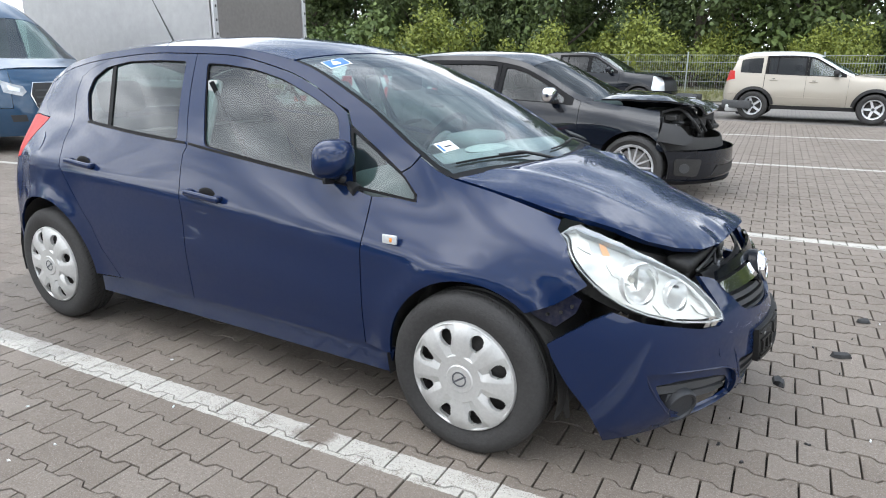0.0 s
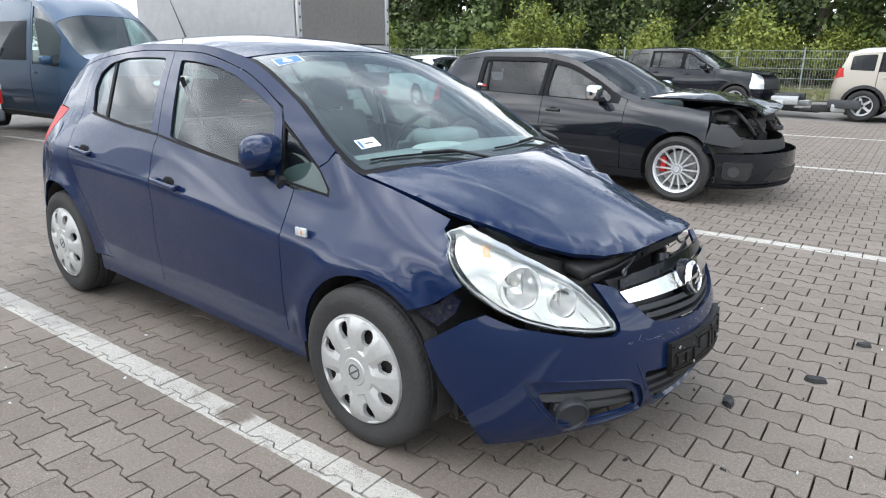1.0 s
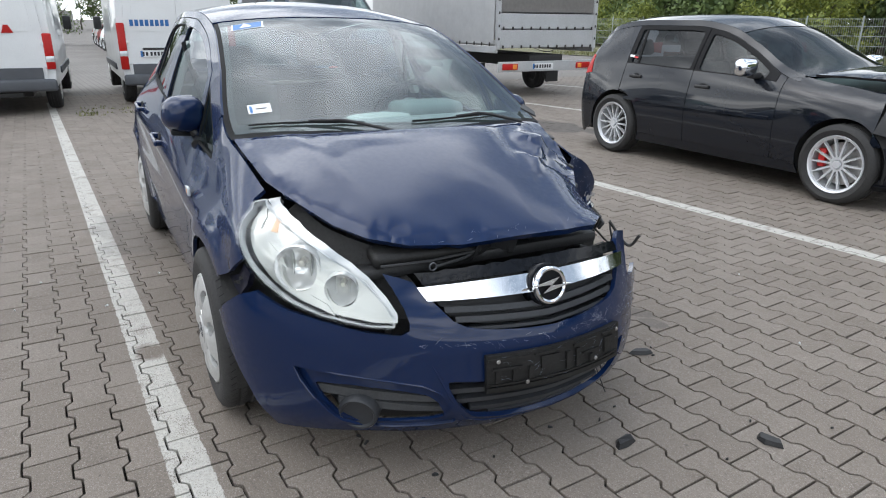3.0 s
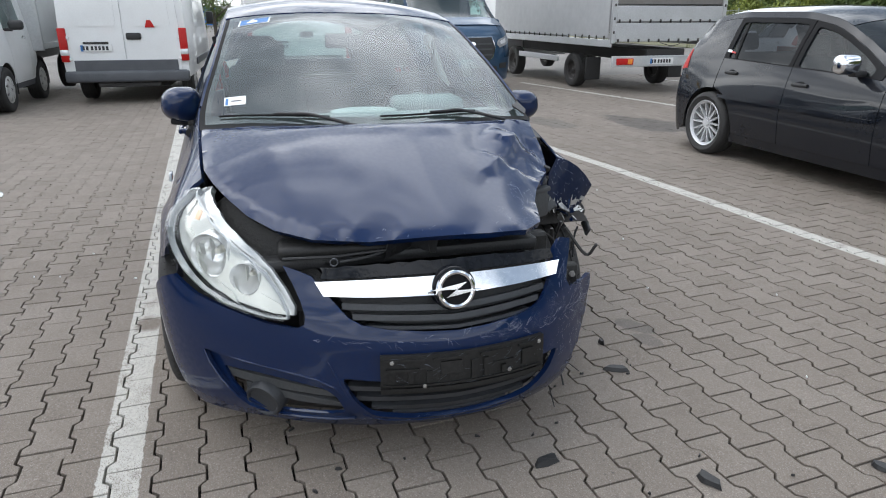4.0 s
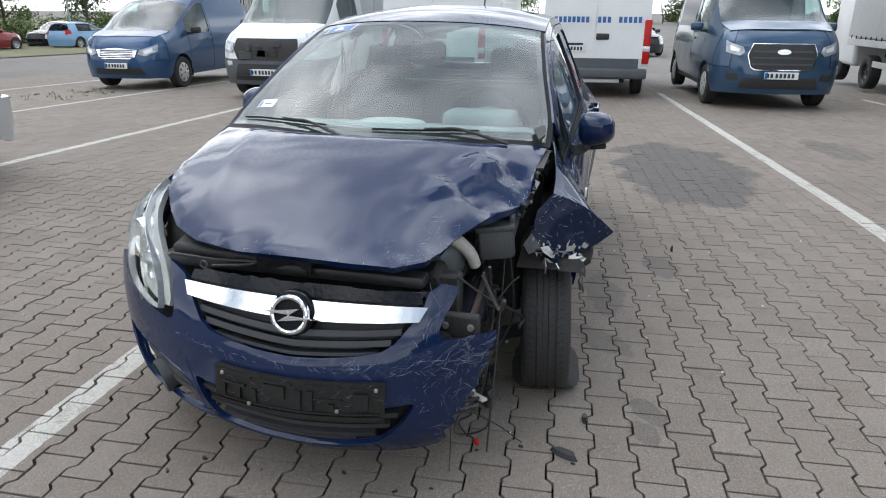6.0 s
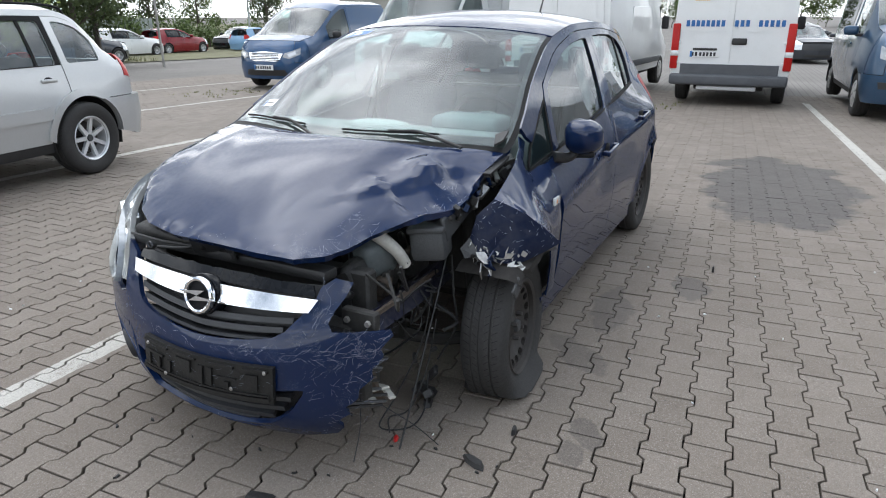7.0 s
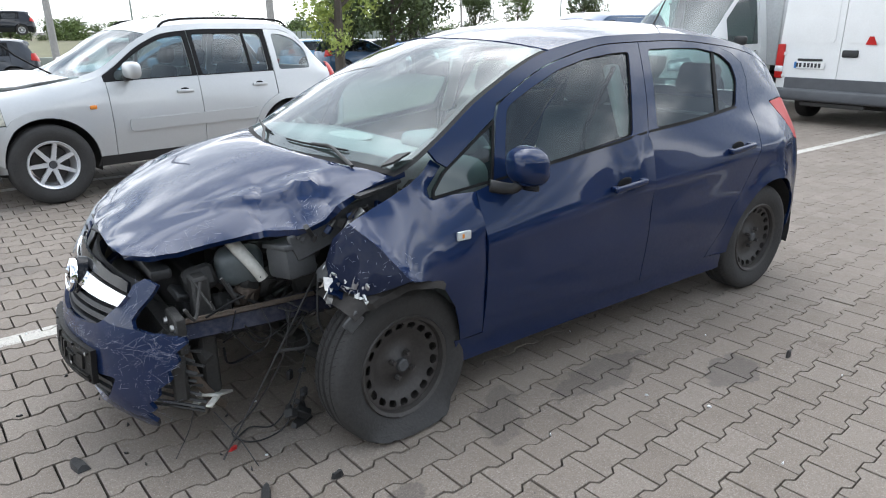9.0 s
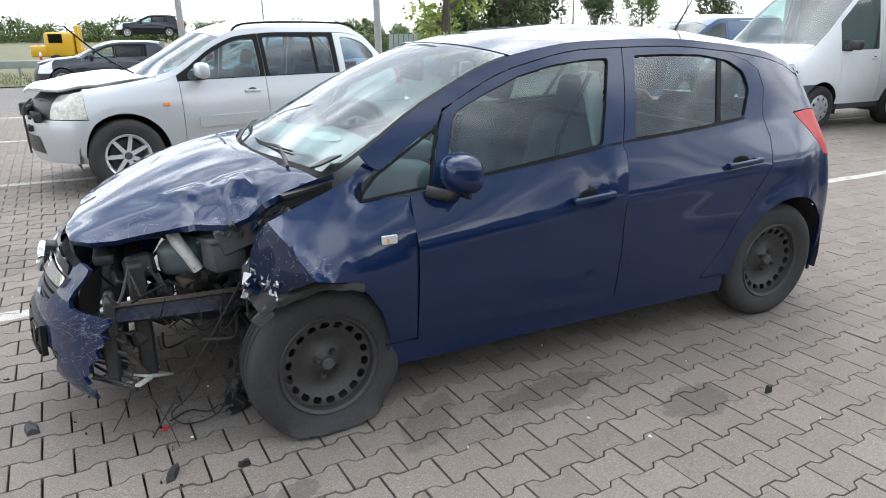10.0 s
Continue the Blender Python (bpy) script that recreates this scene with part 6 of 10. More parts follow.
pte = [both(y, 0.640 - 0.011 * (y / 0.384) ** 2) for y in np.linspace(0.386, -0.386, 15)]
nose_panel("chrome_bar", pts + pte, CHROME, "polished chrome bar", 0.03, (), 0.02, 0.006, grille)
pts = [both(y, 0.644 - 0.011 * (y / 0.384) ** 2) for y in np.linspace(-0.374, 0.374, 13)]
rag = random.Random(12)
nose_panel("grille_top", pts + [both(y, 0.680 - 0.016 * (y / 0.37) ** 2 + rag.uniform(-0.003, 0.003)) for y in np.linspace(0.362, -0.362, 25)], GLOSS_BLACK, "scratched glossy black panel over the bar", 0.03, (), 0.012, -0.004, grille)
bx = float(cor_S.nose(0.598)) + 0.020
ring_v, ring_f = lathe_data([(0.046, -0.012), (0.044, 0.0), (0.047, 0.008), (0.053, 0.011), (0.059, 0.008), (0.062, 0.0), (0.060, -0.012), (0.046, -0.012)], 48, "x")
bm_b = Matrix.Translation((bx, 0.048, 0.605)) @ Matrix.Rotation(radians(-12), 4, "Y")
badge = link_mesh("badge", [bm_b @ Vector(p) for p in ring_v], ring_f, CHROME, grille, "round chrome emblem ring with a bar")
bolt = [(-0.080, 0.004), (0.034, 0.022), (-0.004, -0.001), (0.080, -0.004), (-0.034, -0.022), (0.004, 0.001)]
link_mesh("badge_bar", [bm_b @ Vector((dx, y, z)) for dx in (0.0, 0.012) for y, z in bolt],
          [(6, 7, 11), (7, 8, 11), (8, 10, 11), (8, 9, 10)] + [(k, (k + 1) % 6, 6 + (k + 1) % 6, 6 + k) for k in range(6)], CHROME, badge)
lathe("badge_back", [(0.0, -0.004), (0.048, -0.004)], SEAL, badge, "", 32, "x", bm_b)
lathe("badge_socket", [(0.0, -0.014), (0.066, -0.014), (0.069, -0.018), (0.069, -0.06)], GLOSS_BLACK, badge, "", 32, "x", bm_b)

# empty number plate holder
ph = nose_panel("plate_holder", [both(-0.225, 0.302), both(0.285, 0.302), both(0.285, 0.425), both(-0.225, 0.425)], HOLDER, "scuffed empty black number plate holder", 0.05, (), 0.02, 0.022)
for i, (ya, yb_, za, zb_) in enumerate(((-0.22, -0.10, 0.432, 0.438), (-0.08, 0.02, 0.432, 0.438), (0.06, 0.16, 0.43, 0.438), (0.19, 0.27, 0.43, 0.438), (-0.225, 0.275, 0.334, 0.346), (-0.21, -0.12, 0.40, 0.408), (-0.06, 0.0, 0.385, 0.425), (0.03, 0.05, 0.36, 0.42),
                                        (0.10, 0.17, 0.395, 0.40), (0.2, 0.24, 0.37, 0.42), (-0.2, -0.185, 0.36, 0.40), (-0.15, -0.135, 0.36, 0.40), (-0.10, -0.085, 0.36, 0.40), (0.07, 0.085, 0.36, 0.42), (0.13, 0.145, 0.36, 0.385), (-0.22, 0.27, 0.352, 0.357))):
    nose_panel("holder_rib", [both(ya, za - 0.022), both(yb_, za - 0.022), both(yb_, zb_ - 0.022), both(ya, zb_ - 0.022)], HOLDER, "", 0.06, (), 0.01, 0.030, ph)
tagged(link_mesh("scuffing", *scratches(60, (-0.21, 0.26, 0.312, 0.42), 8, 0.04, 0, 0.0235), SCRATCH, ph), "pale scuffs on the holder", kind="stuff")
for ya, za in ((-0.20, 0.408), (0.27, 0.410), (0.16, 0.343), (-0.11, 0.330)):
    c = cor_S.side(np.array([FY(abs(ya), za)[0]]), np.array([za]), 1.0, 0.031)[0]
    lathe("screw", [(0.0, 0.004), (0.006, 0.003), (0.007, 0.0)], BARE, ph, "", 10, "x", Matrix.Translation((c[0], ya + float(knocked(ya)), za)))

# right headlamp
LAMP = [(0.272, 0.818), (0.282, 0.830), (0.30, 0.836), (0.34, 0.838), (0.53, 0.816), (0.66, 0.79), (0.79, 0.742), (0.88, 0.695), (0.93, 0.655), (0.975, 0.60), (1.0, 0.555), (0.998, 0.53), (0.935, 0.530), (0.80, 0.552), (0.70, 0.580), (0.60, 0.62), (0.50, 0.68), (0.41, 0.738), (0.33, 0.79)]
lamp = cor_side("headlamp", rounded(LAMP, 0.015, 2), GLASS_CLEAR, -1, None, "large clear headlamp unit with twin bright reflectors", step=0.02, thick=0.0, push=0.010)
# the unit has been turned a little outwards in its seat
HINGE = Vector((0.20, -0.70, 0.70))
lamp.matrix_basis = LEAN_M @ Matrix.Translation(HINGE) @ Matrix.Rotation(radians(-2.2), 4, "Z") @ Matrix.Translation(-HINGE)
BOWLS = ((0.700, 0.672, 0.066, -32), (0.845, 0.620, 0.047, -26))
cor_side("lamp_housing", LAMP, LAMP_SILVER, -1, lamp, "", step=0.03, holes=[[(u + r * 1.04 * math.cos(a), z + r * 1.04 * math.sin(a)) for a in np.linspace(0, 6.283, 29)[:-1]] for u, z, r, _ in BOWLS], thick=0.02, push=-0.036)
cor_side("lamp_case", inset(LAMP, 0.002), LAMP_SMOKE, -1, lamp, "bright lamp side wall", step=0.04, holes=[inset(LAMP, 0.006)], thick=0.022, push=0.002)


def bowl(u, z, r, push, yaw):
    c = cor_S.side(np.array([u]), np.array([z]), -1, push)[0]
    mm = Matrix.Translation(c) @ Matrix.Rotation(radians(yaw), 4, "Z")
    b = lathe("reflector", [(r * 0.20, -0.066), (r * 0.5, -0.058), (r * 0.78, -0.038), (r * 0.94, -0.015), (r * 1.0, 0.004), (r * 1.06, 0.008), (r * 1.10, 0.0), (r * 1.12, -0.05)], LAMP_BOWL, lamp, "bright reflector bowl", 40, "x", mm)
    lathe("bulb", [(0.0, -0.034), (r * 0.14, -0.036), (r * 0.19, -0.046), (r * 0.20, -0.085)], LAMP_WHITE, b, "", 20, "x", mm)
    for k in (-1, 1):
        part("reflector_rib", box_bm((0.03, 0.003, r * 1.5), (-0.056, k * r * 0.42, 0), 0.001, 1, mm), LAMP_SILVER, b)


for u, z, r, yaw in BOWLS:
    bowl(u, z, r, -0.034, yaw)
# stepped bright surround between the bowls
for u0, u1, z0, z1 in ((0.36, 0.46, 0.815, 0.795), (0.56, 0.64, 0.735, 0.70), (0.74, 0.80, 0.60, 0.575), (0.90, 0.96, 0.585, 0.56)):
    cor_side("lamp_step", [(u0, z0), (u1, z1), (u1 + 0.02, z1 - 0.03), (u0 + 0.02, z0 - 0.03)], LAMP_SILVER, -1, lamp, "", step=0.03, thick=0.02, push=-0.03)
cor_side("indicator", [(0.525, 0.792), (0.565, 0.785), (0.585, 0.758), (0.545, 0.760)], PALE_AMBER, -1, lamp, "pale amber indicator bulb", step=0.03, thick=0.01, push=-0.035)
# dark sheet standing for the shaded hollow behind the lamp
cor_side("lamp_recess", [FX(0.30, 0.83), FX(0.40, 0.80), FY(0.46, 0.70), FY(0.38, 0.60), FY(0.36, 0.50), FX(0.70, 0.50), FX(0.50, 0.56), FX(0.36, 0.62)], DARK, -1, step=0.06, push=-0.125, thick=0)

# glass and roof
hw = lambda x: float(cor_S.we(x)) - 0.004


def slab(x0, x1, b0, b1, off=0.0):
    a = [(x0 + (x1 - x0) * k / 14, hw(x0 + (x1 - x0) * k / 14) - off) for k in range(15)]
    e1 = [(x1 + b1 * (1 - (y / a[-1][1]) ** 2), y) for y in np.linspace(a[-1][1], -a[-1][1], 13)[1:-1]]
    e0 = [(x0 + b0 * (1 - (y / a[0][1]) ** 2), y) for y in np.linspace(-a[0][1], a[0][1], 13)[1:-1]]
    return a + e1 + [(x, -y) for x, y in a[::-1]] + e0


screen = cor_top("windscreen", slab(-0.16, -0.985, 0.15, 0.07, 0.022), GLASS_SCREEN, label="clear windscreen with two stickers", step=0.06, thick=0, push=-0.003)
cor_top("screen_band", slab(-0.14, -0.99, 0.15, 0.075, 0.0), SEAL, screen, "black screen border", step=0.05, holes=[slab(-0.215, -0.965, 0.15, 0.07, 0.045)], thick=0, push=-0.006)
roof = cor_top("roof", slab(-0.995, -2.74, 0.075, -0.05), BLUE, label="dark blue roof", step=0.06)
cor_top("roof_spoiler", slab(-2.746, -2.87, -0.05, -0.03), BLUE, label="dark blue roof edge over the rear window", step=0.06)
tube("aerial", [(-2.42, 0.0, 1.43), (-2.45, 0.0, 1.475), (-2.60, 0.0, 1.70)], [0.012, 0.006, 0.0025], PLASTIC, roof, "thin black roof aerial", 8)
cor_top("sticker", [(-0.835, -0.52), (-0.835, -0.375), (-0.905, -0.36), (-0.905, -0.505)], WHITE_STICKER, screen, "blue and white access sticker", thick=0, push=-0.0015)
cor_top("sticker_field", [(-0.840, -0.512), (-0.840, -0.383), (-0.900, -0.368), (-0.900, -0.499)], BLUE_STICKER, screen, "", thick=0, push=-0.0005)
cor_top("sticker_sign", [(-0.853, -0.475), (-0.850, -0.435), (-0.858, -0.425), (-0.874, -0.430), (-0.886, -0.445), (-0.893, -0.44), (-0.893, -0.452), (-0.878, -0.462), (-0.868, -0.468), (-0.862, -0.478)], WHITE_STICKER, screen, "", thick=0, push=0.0005)
cor_top("note", [(-0.245, -0.60), (-0.225, -0.515), (-0.275, -0.51), (-0.295, -0.595)], WHITE_STICKER, screen, "white printed label inside the glass", thick=0, push=-0.0015)
cor_top("note_print", [(-0.258, -0.570), (-0.249, -0.530), (-0.255, -0.529), (-0.264, -0.569)], INK, screen, "", thick=0, push=-0.0003)
cor_top("note_print", [(-0.247, -0.594), (-0.243, -0.583), (-0.280, -0.580), (-0.287, -0.590)], BLUE_STICKER, screen, "", thick=0, push=-0.0003)
cor_top("cowl", slab(-0.005, -0.17, 0.13, 0.15), PLASTIC, label="black plastic scuttle under the windscreen", step=0.06, push=-0.03)
for y0, y1, xx in ((-0.10, -0.60, -0.10), (0.52, 0.02, -0.06)):
    bl = [tuple(cor_S.top(np.array([-0.050 - 0.16 * (y / 0.69) ** 2]), np.array([y]), 0.006)[0]) for y in np.linspace(y0 - 0.10, y1 - 0.02, 7)]
    pts = [tuple(cor_S.top(np.array([0.03 - 0.16 * (y0 / 0.69) ** 2]), np.array([y0 + 0.02]), 0.006)[0])] + [(x + 0.02 * (1 - k), y, z + 0.007) for k, (x, y, z) in zip((0.3, 0.75, 1.0), bl[1:4])]
    wv = leaned(tube("wiper", pts, [0.007, 0.006, 0.005, 0.004], PLASTIC, car, "black wiper arm", 8, 3))
    tube("wiper_blade", bl, 0.004, SEAL, wv, "", 6)

# hood: lifted at its right front corner, folded in on the left
hood_rim = [(-0.165, -0.650, 0.972), (-0.02, -0.648, 0.945), (0.12, -0.640, 0.916), (0.245, -0.632, 0.886), (0.34, -0.605, 0.866), (0.43, -0.565, 0.838), (0.52, -0.500, 0.792), (0.60, -0.425, 0.764), (0.665, -0.315, 0.744), (0.70, -0.15, 0.733), (0.715, 0.06, 0.738), (0.72, 0.24, 0.736), (0.70, 0.37, 0.728), (0.635, 0.445, 0.730),
            (0.55, 0.475, 0.735), (0.46, 0.50, 0.752), (0.37, 0.545, 0.772), (0.29, 0.60, 0.800), (0.235, 0.640, 0.800), (0.165, 0.675, 0.800), (0.11, 0.69, 0.822), (0.06, 0.692, 0.870), (-0.03, 0.70, 0.905), (-0.13, 0.718, 0.940), (-0.195, 0.728, 0.957), (-0.10, 0.60, 0.962), (-0.06, 0.50, 0.965), (0.0, 0.25, 0.980), (0.02, 0.04, 0.985), (0.0, -0.20, 0.985), (-0.06, -0.45, 0.982)]


def folds(p, fixed):
    """Buckles of the struck hood corner."""
    p = np.array(p)
    for i in range(len(p)):
        x, y, z = p[i]
        w = math.exp(-(((x - 0.17) / 0.17) ** 2 + ((y - 0.60) / 0.15) ** 2))
        ridge = 1 - abs(noise.noise(Vector((x * 7.0 + y * 2.0, y * 6.0 - x * 2.0, 2.0)))) * 2
        dz = -0.014 * w + 0.010 * w * (ridge - 0.55) + 0.004 * w * noise.noise(Vector((x * 26, y * 26, 5)))
        # creases: a steep face on one side of each line, a long slope on the other
        for ax, ay, bx_, by_, steep, slope, dp in ((0.36, 0.36, 0.14, 0.54, 0.030, 0.13, 0.020), (0.14, 0.54, 0.02, 0.60, 0.030, 0.12, 0.026), (0.24, 0.42, 0.30, 0.60, 0.028, 0.09, -0.020), (0.13, 0.50, 0.17, 0.68, 0.028, 0.10, 0.024), (0.07, 0.56, 0.08, 0.70, 0.026, 0.07, -0.020)):
            ex, ey = bx_ - ax, by_ - ay
            t_ = min(1.0, max(0.0, ((x - ax) * ex + (y - ay) * ey) / (ex * ex + ey * ey)))
            far = math.hypot(x - ax - ex * t_, y - ay - ey * t_)
            side_ = (x - ax) * ey - (y - ay) * ex
            dz += dp * max(0.0, 1 - far / (steep if side_ > 0 else slope)) * (0.35 + 0.65 * math.sin(math.pi * min(1.0, t_ * 0.8 + 0.2)))
        # long soft press line up the middle of the left half
        dz -= 0.012 * math.exp(-((y - 0.34 - 0.25 * (0.3 - x)) / 0.055) ** 2) * math.exp(-((x - 0.25) / 0.28) ** 2)
        dz += 0.006 * math.exp(-((y + 0.40 + 0.18 * (0.3 - x)) / 0.05) ** 2) * math.exp(-((x - 0.2) / 0.3) ** 2)
        lip = math.exp(-((x - 0.66) / 0.05) ** 2) * noise.noise(Vector((y * 7, 3, 1))) * 0.008
        p[i, 2] += dz * (0.35 if fixed[i] else 1.0) + (lip if not fixed[i] else 0)
    return p


hood = patch("hood", hood_rim, 0.052, BLUE, car, "dark blue hood buckled and folded at one corner", 0.021, 0.022, (0, 1), (), folds, (0.2, 0, -2.0), 0.75, 26.0)
# left front fender, torn and bent out
fl = [(-0.464, 0.846, 0.30), (-0.466, 0.862, 0.55), (-0.465, 0.864, 0.65), (-0.463, 0.858, 0.74), (-0.465, 0.795, 0.858), (-0.27, 0.770, 0.858), (-0.275, 0.750, 0.888), (-0.352, 0.727, 0.958), (-0.316, 0.714, 0.984), (-0.27, 0.735, 0.950), (-0.20, 0.752, 0.915), (-0.12, 0.762, 0.885), (-0.02, 0.770, 0.850), (0.060, 0.772, 0.818), (0.048, 0.830, 0.797), (0.022, 0.886, 0.765), (-0.005, 0.945, 0.715), (-0.042, 0.998, 0.658), (-0.10, 0.965, 0.632), (-0.17, 0.920, 0.606), (-0.25, 0.895, 0.545), (-0.31, 0.878, 0.455), (-0.34, 0.862, 0.36), (-0.35, 0.852, 0.30)]


def torn(p, fixed):
    p = np.array(p)
    for i in range(len(p)):
        x, y, z = p[i]
        w = math.exp(-(((x - 0.0) / 0.16) ** 2 + ((z - 0.66) / 0.16) ** 2))
        p[i, 1] += (w * (0.010 * noise.noise(Vector((x * 8, z * 8, 4))) + 0.003 * noise.noise(Vector((x * 26, z * 26, 1))))) * (0.4 if fixed[i] else 1)
        p[i, 1] -= 0.014 * math.exp(-(((x + 0.2) / 0.10) ** 2 + ((z - 0.78) / 0.10) ** 2)) * (0 if fixed[i] else 1)
    return p


fender_l = patch("front_fender", fl, 0.02, BLUE, car, "torn and scraped dark blue fender bent outwards", 0.024, 0.006, (0, 2), (), torn, (-0.2, 0, 0.6), 1.0, 28)

flap_rim = [(0.060, 0.772, 0.818), (0.050, 0.830, 0.797), (0.024, 0.886, 0.765), (-0.003, 0.945, 0.715), (-0.040, 0.998, 0.658), (0.000, 0.955, 0.630), (0.045, 0.905, 0.603), (0.075, 0.870, 0.588), (0.095, 0.82, 0.592), (0.120, 0.765, 0.600), (0.135, 0.715, 0.615), (0.120, 0.705, 0.68), (0.095, 0.720, 0.760)]


def scraped(p, fixed):
    p = np.array(p)
    for i in range(len(p)):
        x, y, z = p[i]
        p[i, 0] += (0.014 * (1 - 2 * abs(noise.noise(Vector((y * 8, z * 8, 4))))) + 0.004 * noise.noise(Vector((y * 30, z * 30, 1)))) * (0.15 if fixed[i] else 0.8)
    return p


flap = patch("fender_flap", flap_rim, 0.012, NAVY_SCRAPED, fender_l, "dark scraped fender end folded inwards", 0.022, 0.005, (1, 2), (), scraped, (-0.3, 0.8, 0.65), 1.0, 34)
random.seed(5)
for i in range(9):
    y0, z0 = random.uniform(0.76, 0.90), random.uniform(0.575, 0.64)
    w_, h_ = random.uniform(0.008, 0.026), random.uniform(0.004, 0.012)
    a_ = random.uniform(-0.9, 0.9)
    q = [(y0 + w_ * math.cos(a_) * k - h_ * math.sin(a_) * j, z0 + w_ * math.sin(a_) * k + h_ * math.cos(a_) * j) for k, j in ((-1, -0.4), (0.2, -1), (1, 0.1), (-0.3, 1))]
    x0 = 0.112 - 0.42 * max(0.0, y0 - 0.755)
    link_mesh("bare_patch", [(x0 + 0.02, a, b) for a, b in q] + [(x0 + 0.014, a, b) for a, b in q], [(0, 1, 2, 3), (7, 6, 5, 4), (0, 4, 5, 1), (1, 5, 6, 2), (2, 6, 7, 3), (3, 7, 4, 0)], (BARE, WHITE_STICKER, LAMP_SILVER)[i % 3], fender_l, "bare scraped metal", 20)



def scrape_marks(ob, count, seed, where, length, mat, width=0.0008, label="fine pale scratches in the paint"):
    """Short thin strokes lying on a panel's outer faces."""
    rg = random.Random(seed)
    faces = [f for f in ob.data.polygons if where(f.center, f.normal)]
    vs, fs = [], []
    if not faces:
        return
    lead = Vector((rg.uniform(-1, 1), rg.uniform(-1, 1), rg.uniform(-1, 1)))
    for _ in range(count):
        f = rg.choice(faces)
        n = f.normal
        d = (lead + Vector((rg.gauss(0, 0.8), rg.gauss(0, 0.8), rg.gauss(0, 0.8)))).cross(n).normalized()
        c = f.center + n * 0.0012 + d * rg.uniform(-0.01, 0.01)
        l, w = length * rg.uniform(0.25, 1.0), width * rg.uniform(0.4, 1.3)
        side = n.cross(d) * w
        bend = n.cross(d) * rg.uniform(-0.25, 0.25) * l
        o = len(vs)
        vs += [c - d * l * 0.5, c - d * l * 0.1 + side + bend * 0.5, c + d * l * 0.5 + bend, c - d * l * 0.1 - side + bend * 0.5]
        fs.append((o, o + 1, o + 2, o + 3))
    tagged(link_mesh("scraped_paint", [tuple(v) for v in vs], fs, mat, ob), label, kind="stuff")


scrape_marks(flap, 70, 3, lambda c, n: n.x > 0.1, 0.030, SCRATCH, 0.0006)
scrape_marks(flap, 26, 4, lambda c, n: n.x > 0.1 and c.z < 0.64 and c.y < 0.88, 0.045, BARE, 0.004, "bare scraped metal")
scrape_marks(fender_l, 26, 5, lambda c, n: n.y > 0.1 and c.x > -0.12 and c.z < 0.72, 0.035, SCRATCH, 0.0005)
scrape_marks(hood, 46, 6, lambda c, n: n.z > 0.3 and c.y > 0.40 and c.x > 0.40, 0.060, SCRATCH, 0.0004)
scrape_marks(hood, 26, 7, lambda c, n: n.z > 0.3 and c.x > 0.655, 0.030, SCRATCH, 0.0004)
scrape_marks(hood, 34, 8, lambda c, n: n.z > 0.2 and c.y > 0.585 and 0.10 < c.x < 0.32, 0.040, SCRATCH, 0.0006)

# wheels
wheel(car, 0.0, -0.745, 0.30, -1, 0.303, "cap", 0.185, 0.205, fine=2)
wheel(car, -2.511, -0.745, 0.30, -1, 0.303, "cap", 0.185, 0.205, fine=2)
wheel(car, -2.485, 0.735, 0.30, 1, 0.303, "steel", 0.185, 0.203, fine=2)
wheel(car, -0.105, 0.760, 0.250, 1, 0.303, "steel", 0.185, 0.203, None, 5.0, 0.14, 2.5, fine=2)

# body structure inside and below
part("underbody", box_bm((1.75, 1.50, 0.16), (-1.25, 0, 0.27), 0.03, 1), DARK, car)
part("rear_floor", box_bm((0.95, 0.98, 0.36), (-2.60, 0, 0.46), 0.05, 1), DARK, car)
part("bulkhead", box_bm((0.10, 1.36, 0.62), (-0.27, 0.02, 0.60), 0.03, 1), DARK, car)
part("engine", box_bm((0.36, 0.50, 0.42), (0.10, -0.02, 0.46), 0.06, 2), DARK, car, "near-black engine block")
part("intake_cover", box_bm((0.20, 0.56, 0.09), (0.42, -0.10, 0.665), 0.03, 2, Matrix.Rotation(radians(3), 4, "X")), DULL_PLASTIC, car, "black plastic intake cover under the hood gap")
part("radiator", box_bm((0.06, 1.02, 0.44), (0.50, 0.02, 0.43), 0.01, 1), DARK, car, "dark radiator behind the grille")
duct = part("air_duct", box_bm((0.09, 0.37, 0.045), (0, 0, 0), 0.018, 3, Matrix.Translation((0.615, -0.235, 0.700)) @ Matrix.Rotation(radians(12), 4, "Y") @ Matrix.Rotation(radians(-3), 4, "Z")), HOLDER, car, "flat black air duct under the hood lip")
tube("duct_edge", [(0.668, -0.41, 0.692), (0.672, -0.25, 0.686), (0.674, -0.09, 0.694)], 0.005, PLASTIC, duct, "", 8)
lathe("hose_clip", [(0.010, 0.003), (0.013, 0.003), (0.013, -0.003), (0.010, -0.003), (0.010, 0.003)], GREY_PLASTIC, car, "", 20, "x", Matrix.Translation((0.715, -0.26, 0.684)))
tube("cable", [(0.70, -0.24, 0.676), (0.68, -0.13, 0.682), (0.66, -0.07, 0.700), (0.62, -0.04, 0.712)], 0.005, PLASTIC, car, "", 8, 3)
for c, rot, sz in (((0.655, -0.045, 0.700), (6, 24, 30), (0.004, 0.11, 0.075)), ((0.64, 0.040, 0.705), (-12, 10, -24), (0.004, 0.09, 0.08)), ((0.60, 0.075, 0.70), (0, -8, 60), (0.005, 0.10, 0.09))):
    part("torn_sheet", box_bm(sz, (0, 0, 0), 0.0015, 1, Matrix.Translation(c) @ Euler(tuple(radians(q) for q in rot)).to_matrix().to_4x4()), PLASTIC if c[1] < 0.05 else DARK, car)
